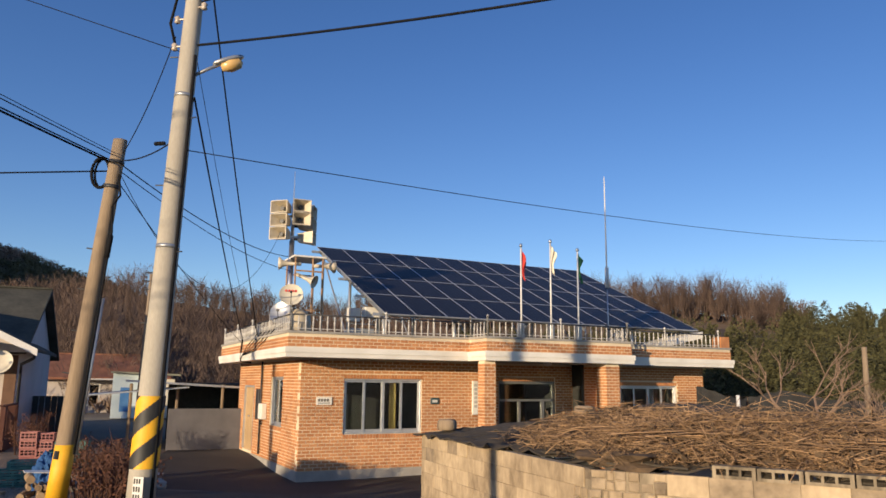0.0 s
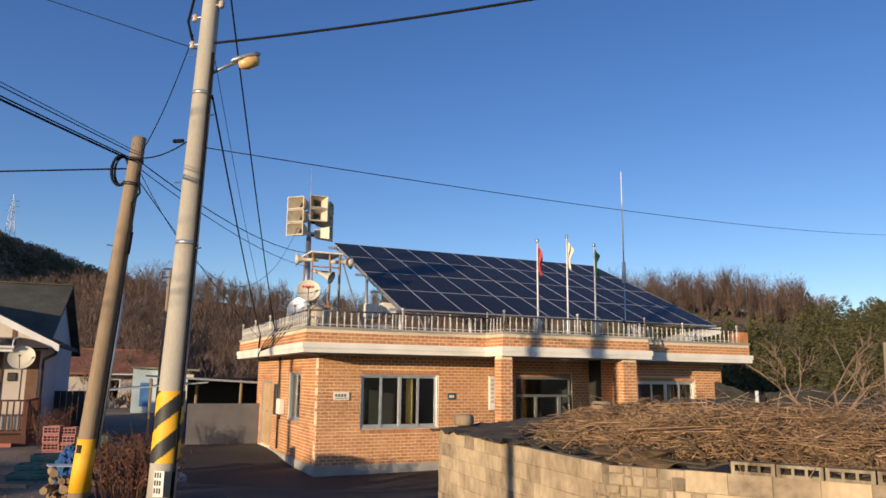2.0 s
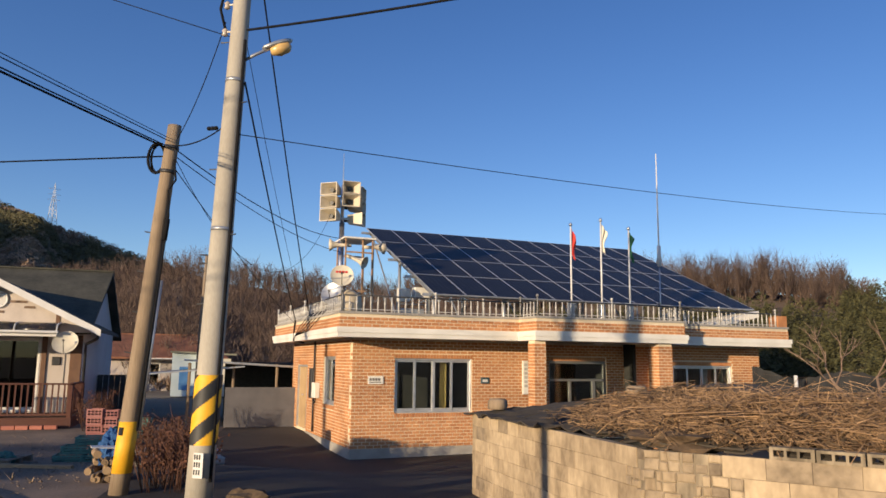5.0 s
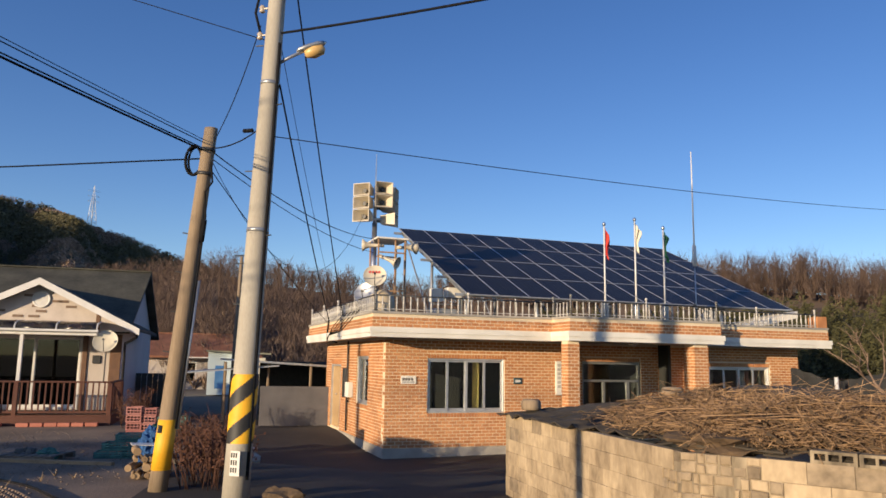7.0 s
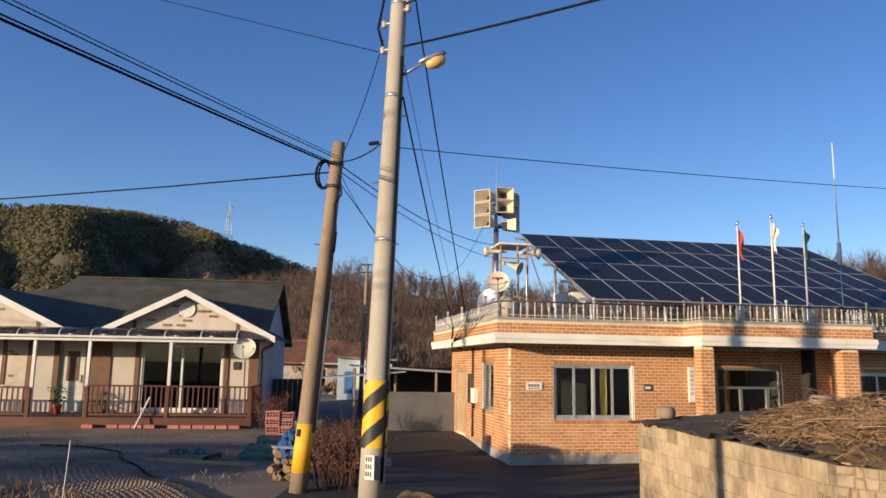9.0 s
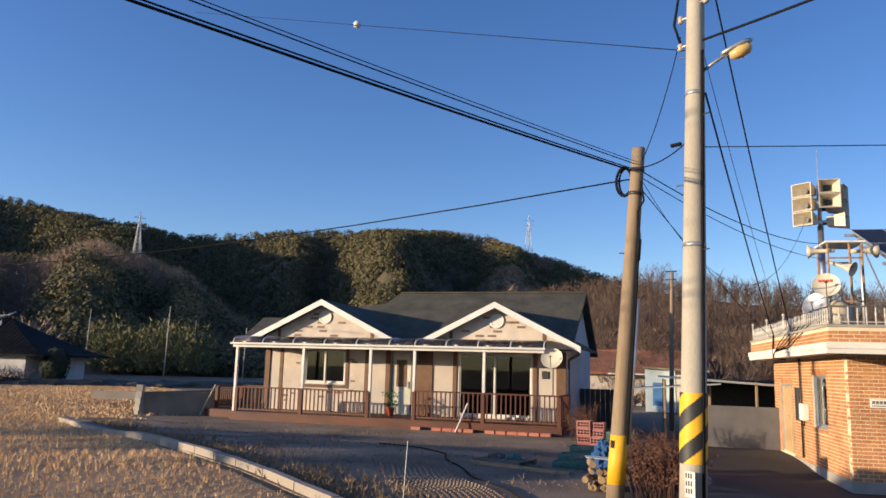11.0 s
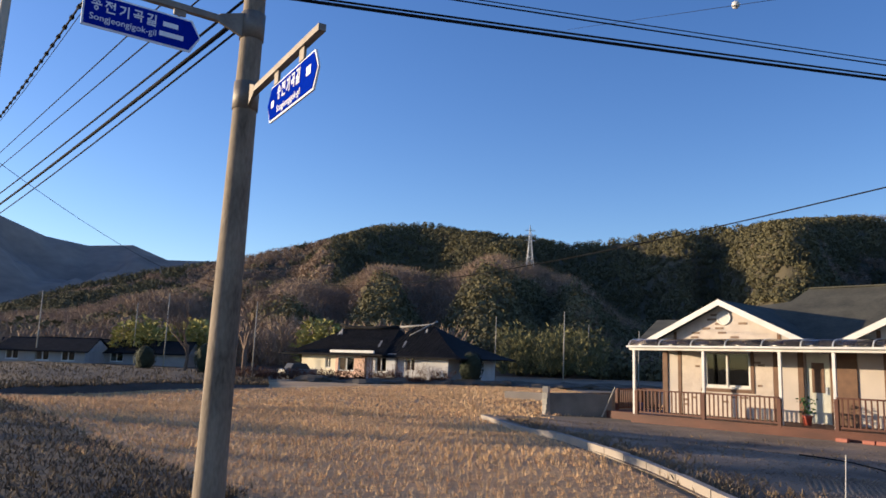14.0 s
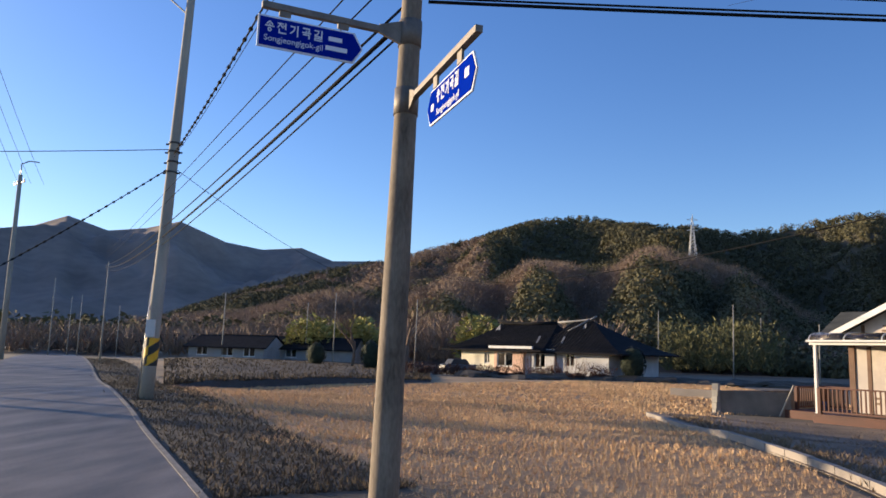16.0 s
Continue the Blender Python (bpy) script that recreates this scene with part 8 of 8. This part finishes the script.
# ---- stubble in rows over the field ----
r = np.random.RandomState(31)
V, F = [], []
n = 0
rowdir = radians(24)
for i in range(-215, 215):
    for j in range(-290, 290):
        u, v = i * .26 + r.normal(0, .025), j * .17 + r.normal(0, .03)
        x, y = -30 + u * math.cos(rowdir) - v * math.sin(rowdir), -10 + u * math.sin(rowdir) + v * math.cos(rowdir)
        if not (-62 < x < -6.8 and y < 4.35) or (x + 8.0) * .529 - (y + 3.48) * .849 > -2.1 + .5 * math.sin(x * 1.3) or y < np.interp(x, [-62, -51.4, -39.7, -28, -20], [10, -.4, -9.4, -13.7, -17]) + .3:
            continue
        away = math.hypot(x, y)
        if away > 30 and r.random() < .35:
            continue
        z = gz(x, y) - .03
        w = .0045 if away < 13 else .007 if away < 24 else .016
        tall = .075 + .05 * r.random() + .03 * noise.noise(Vector((x * .4, y * .4, 5)))
        for k in range(15 if away < 24 else 9):
            a, q = r.uniform(0, math.tau), r.uniform(.005, .045)
            c, d = math.cos(a), math.sin(a)
            lean = r.uniform(0, .07)
            h = tall * r.uniform(.5, 1.15)
            V += [(x + q * c - w * d, y + q * d + w * c, z), (x + q * c + w * d, y + q * d - w * c, z), (x + (q + lean) * c, y + (q + lean) * d, z + h)]
            F.append((n, n + 1, n + 2))
            n += 3
        for k in range(5):      # straw lying between the rows
            a, q = r.uniform(0, math.tau), r.uniform(.06, .16)
            c, d = math.cos(a), math.sin(a)
            px, py, pz = x + r.normal(0, .09), y + r.normal(0, .09), z + r.uniform(.012, .04)
            V += [(px - w * d, py + w * c, pz), (px + w * d, py - w * c, pz), (px + q * c, py + q * d, pz + r.uniform(-.01, .04))]
            F.append((n, n + 1, n + 2))
            n += 3
STALK = surf("straw_stalk", (.50, .30, .145), (.86, .58, .31), .5, .9, .1, fine=12, island=.5)
mass("stubble", np.array(V), np.array(F), STALK, "rows of cut straw stubble in the field", "stubble")
# tufts of dry grass on the yard's edge and the verge
V, F, n = [], [], 0
for _ in range(3600):
    k = r.randint(0, 4)
    if k == 0:
        s = r.uniform(0, 60); q = RM @ Vector((s, r.normal(-1.6, .6), 0)); x, y = q.x, q.y
    elif k == 1:
        x, y = r.uniform(-25, -7), 4.9 + abs(r.normal(0, .5))
    elif k == 2:
        x, y = r.uniform(-12, -6), r.uniform(4.6, 6.2)
        if r.random() < .7:
            continue
    else:
        x, y = r.uniform(-26, -9), r.uniform(5, 12)
        if r.random() < .9:
            continue
    z = gz(x, y)
    for j in range(4):
        a, h = r.uniform(0, math.tau), r.uniform(.04, .15)
        V += [(x - .012 * math.sin(a), y + .012 * math.cos(a), z), (x + .012 * math.sin(a), y - .012 * math.cos(a), z), (x + r.normal(0, .06), y + r.normal(0, .06), z + h)]
        F.append((n, n + 1, n + 2))
        n += 3
mass("dry_grass", np.array(V), np.array(F), surf("faded_grass", (.13, .088, .05), (.32, .225, .13), .5, .9, .1, fine=12, island=.5), "tufts of dry grass on verge and yard", "grass")
# stones and clods on the gravel
V, F = [], []
cs = []
for _ in range(6500):
    x, y = r.uniform(-26, -8.5), 4.9 + 12 * r.random() ** 1.5
    if y > 5 + (x + 27) * .62 + 4.2:
        continue
    cs.append((x, y, gz(x, y)))
crowns("gravel_stones", cs, r.uniform(.008, .028, len(cs)), .6, GRAVEL, "loose stones on the gravel yard", 44)

# litter of dry leaves, bark and thin stems over the brushwood heap
def litter(name, count, lo, hi, slim, spread, material, label, seed, flat):
    r = np.random.RandomState(seed)
    rr = random.Random(seed)
    c = []
    for _ in range(count):
        s, t = rr.triangular(2.3, 10.9, 7.2), rr.triangular(.08, 2.7, 1.0)
        p = wall_point(s, t)
        c.append((p.x, p.y, heap_z(s, t) + .02 + abs(rr.gauss(0, spread)) * math.exp(-((s - 7.0) / 3.4) ** 2)))
    c = np.array(c)
    d = r.normal(0, 1, (count, 3)) * np.array([1, .55, flat])
    d /= np.linalg.norm(d, axis=1, keepdims=True)
    side = np.cross(d, r.normal(0, 1, (count, 3)))
    side /= np.linalg.norm(side, axis=1, keepdims=True)
    L = r.uniform(lo, hi, (count, 1))
    v = np.stack([c - d * L / 2 - side * slim, c - d * L / 2 + side * slim, c + d * L / 2], 1).reshape(-1, 3)
    return mass(name, v, np.arange(len(v)).reshape(-1, 3), material, label, "brushwood")


litter("leaf_litter", 16000, .04, .13, .022, .10, DEBRIS, "dark dead leaves and bark in the heap", 81, .7)
litter("thin_stems", 9000, .15, .7, .0035, .15, STRAW, "tangle of thin dry stems on the heap", 82, .35)


def blades(name, points, lo, hi, wide, material, label, seed):
    """Short grass blades standing on the ground at plan points."""
    r = np.random.RandomState(seed)
    base = np.array([(x, y, h) for x, y, h in points])
    n = len(base)
    a = r.uniform(0, math.tau, n)
    side = np.stack([np.cos(a), np.sin(a), np.zeros(n)], 1) * wide
    tip = base + np.stack([r.normal(0, .05, n), r.normal(0, .05, n), r.uniform(lo, hi, n)], 1)
    v = np.stack([base - side, base + side, tip], 1).reshape(-1, 3)
    return mass(name, v, np.arange(len(v)).reshape(-1, 3), material, label, "grass")


# dry grass with roadside shade painted into its colour
SHADEGRASS = surf("shade_darkened_grass", (.062, .041, .024), (.16, .112, .064), .6, .95, 0, fine=6, island=.4)
rr = random.Random(91)
pts = []
for _ in range(16000):
    q = RM @ Vector((60 * rr.random() ** 1.6, rr.uniform(-2.5, -.12), 0))
    pts.append((q.x, q.y, gz(q.x, q.y)))
blades("verge_grass", pts, .02, .11, .012, SHADEGRASS, "dry grass on the road verge, darkened for shade", 92)
pts = []
for _ in range(46000):
    x, y = rr.uniform(-64, -26), rr.uniform(3.6, 16)
    if y > 4.4 + (-26 - x) * .9 + 2 or (x > -29.5 and y > 7):
        continue
    pts.append((x, y, gz(x, y) - .04))
blades("rough_grass", pts, .03, .13, .026, STALK, "pale straw stubble beside the low walls", 93)
pts = []
for _ in range(14000):
    t, d = rr.random(), 1.0 + 40 * rr.random() ** 2
    p = edge_at(t)
    q = p * (1 + d / p.length)
    pts.append((q.x, q.y, gz(q.x, q.y) + .24 * (1 - max(0, t * 60 - 40) / 28) * min(1, .2 + t * 5)))
blades("plot_weeds", pts, .05, .22, .04, SHADEGRASS, "dry weeds on the raised plot", 94)
pts = []
for _ in range(9000):
    x, y = rr.uniform(-27, -9), 4.9 + 9 * rr.random() ** 2
    if noise.noise(Vector((x * .5, y * .5, 8))) > -.05:
        pts.append((x, y, gz(x, y)))
blades("yard_grass", pts, .01, .05, .008, SHADEGRASS, "thin dry grass on the gravel yard", 95)

# ---- single bricks, last ----
def courses(length, z0, z1, holes, start=0.0):
    out = []
    n = int((z1 - z0) / 0.086)
    for c in range(n):
        z = z0 + c * 0.086 + 0.009
        a = start + (-0.108 if c % 2 else 0.0)
        while a < length:
            p, q = max(a, start + 0.001), min(a + 0.189, length - 0.001)
            bad = [h for h in holes if h[2] - 0.12 < z + .03 < h[3] + 0.12]
            segs = [(p, q)]
            for h in bad:
                nxt = []
                for s, e in segs:
                    if e <= h[0] or s >= h[1]:
                        nxt.append((s, e))
                    else:
                        if s < h[0]:
                            nxt.append((s, h[0]))
                        if e > h[1]:
                            nxt.append((h[1], e))
                segs = nxt
            out += [(s, e, z, z + 0.068) for s, e in segs if e - s > 0.025]
            a += 0.216
    for h in holes:
        for zz in ((h[3] + .004, h[3] + .115), (h[2] - .115, h[2] - .004)):
            if zz[0] < z0:
                continue
            a = h[0]
            while a < h[1] - 0.05:
                out.append((a, a + 0.068, *zz))
                a += 0.086
    return out


def brick_faces(rects, place):
    """Joined bricks: five faces each, standing proud of the joints. place(a, d, z) gives the point."""
    vs, fs = [], []
    for a, b, z, zt in rects:
        i = len(vs)
        j = random.uniform(-0.0015, 0.0015)
        for d in (0.012, j):
            vs += [place(a, d, z), place(b, d, z), place(b, d, zt), place(a, d, zt)]
        fs += [(i + 4, i + 5, i + 6, i + 7), (i, i + 1, i + 5, i + 4), (i + 1, i + 2, i + 6, i + 5), (i + 2, i + 3, i + 7, i + 6), (i + 3, i, i + 4, i + 7)]
    return vs, fs


def brickwork(host, sets, label="courses of orange brick with pale joints"):
    vs, fs = [], []
    for rects, place in sets:
        v, f = brick_faces(rects, place)
        fs += [tuple(k + len(vs) for k in q) for q in f]
        vs += v
    me = bpy.data.meshes.new("brickwork")
    me.from_pydata(vs, [], fs)
    me.materials.append(BRICK)
    bm = bmesh.new()
    bm.from_mesh(me)
    bmesh.ops.recalc_face_normals(bm, faces=bm.faces)
    bm.to_mesh(me)
    bm.free()
    o = new("brickwork", me)
    o.parent = host
    return tagged(o, label, kind="stuff")


front = courses(FRONT, -0.68, ZT - 0.02, (WIN, REC, WN2))
near = [r for r in front if r[1] < 1.17 and r[1] - r[0] > 0.185]
brickwork(front_wall, [([r for r in front if r not in set(near) and r[1] < REC[0] + .01], lambda a, d, z: (a, d, z))])
brickwork(front_wall_b, [([r for r in front if r[0] > REC[1] - .01], lambda a, d, z: (a, d, z))])
bm = B()
box(bm, 0, 0, 0, 0.189, 0.012, 0.068)
brick = link("brick", bm, BRICK_ONE)
brick.parent = front_wall
for k, r in enumerate(near):
    o = brick
    if k:
        o = brick.copy()
        scene.collection.objects.link(o)
    o.matrix_basis = Matrix.Translation((r[0], random.uniform(-.0015, .0015), r[2]))
brickwork(recess_wall, [(courses(REC[1], -0.68, ZT - 0.02, (GLS,), REC[0]), lambda a, d, z: (a, d + 0.8, z))])
side = courses(SIDE, -0.68, ZT - 0.02, (LWN, DOR))
brickwork(side_wall, [(side, lambda a, d, z: (d, a, z))])
sets = []
for (ax, ay), (bx_, by_) in zip(OUT, OUT[1:] + OUT[:1]):
    a, b = Vector((ax, ay)), Vector((bx_, by_))
    d = (b - a).normalized()
    nrm = Vector((d.y, -d.x))
    if (ax, ay) in (OUT[5], OUT[6]):
        continue
    def place(s, dep, z, a=a, d=d, nrm=nrm):
        p = a + d * s - nrm * dep
        return (p.x, p.y, z)
    sets.append((courses((b - a).length, ZT + 0.235, 2.785, ()), place))
brickwork(parapet, sets)
sets = []
for x0, y0, x1, y1 in PIL:
    sets.append((courses(x1 - x0, -0.9, ZT - 0.02, ()), lambda a, d, z, x0=x0, y0=y0: (x0 + a, y0 + d, z)))
    sets.append((courses(y1 - y0, -0.9, ZT - 0.02, ()), lambda a, d, z, x0=x0, y0=y0: (x0 + d, y0 + a, z)))
    sets.append((courses(y1 - y0, -0.9, ZT - 0.02, ()), lambda a, d, z, x1=x1, y0=y0: (x1 - d, y0 + a, z)))
for (x0, y0, x1, y1), s in zip(PIL, (sets[:3], sets[3:])):
    host = [o for o in hall.children if o.name.startswith("pillar")][PIL.index((x0, y0, x1, y1))]
    brickwork(host, s)
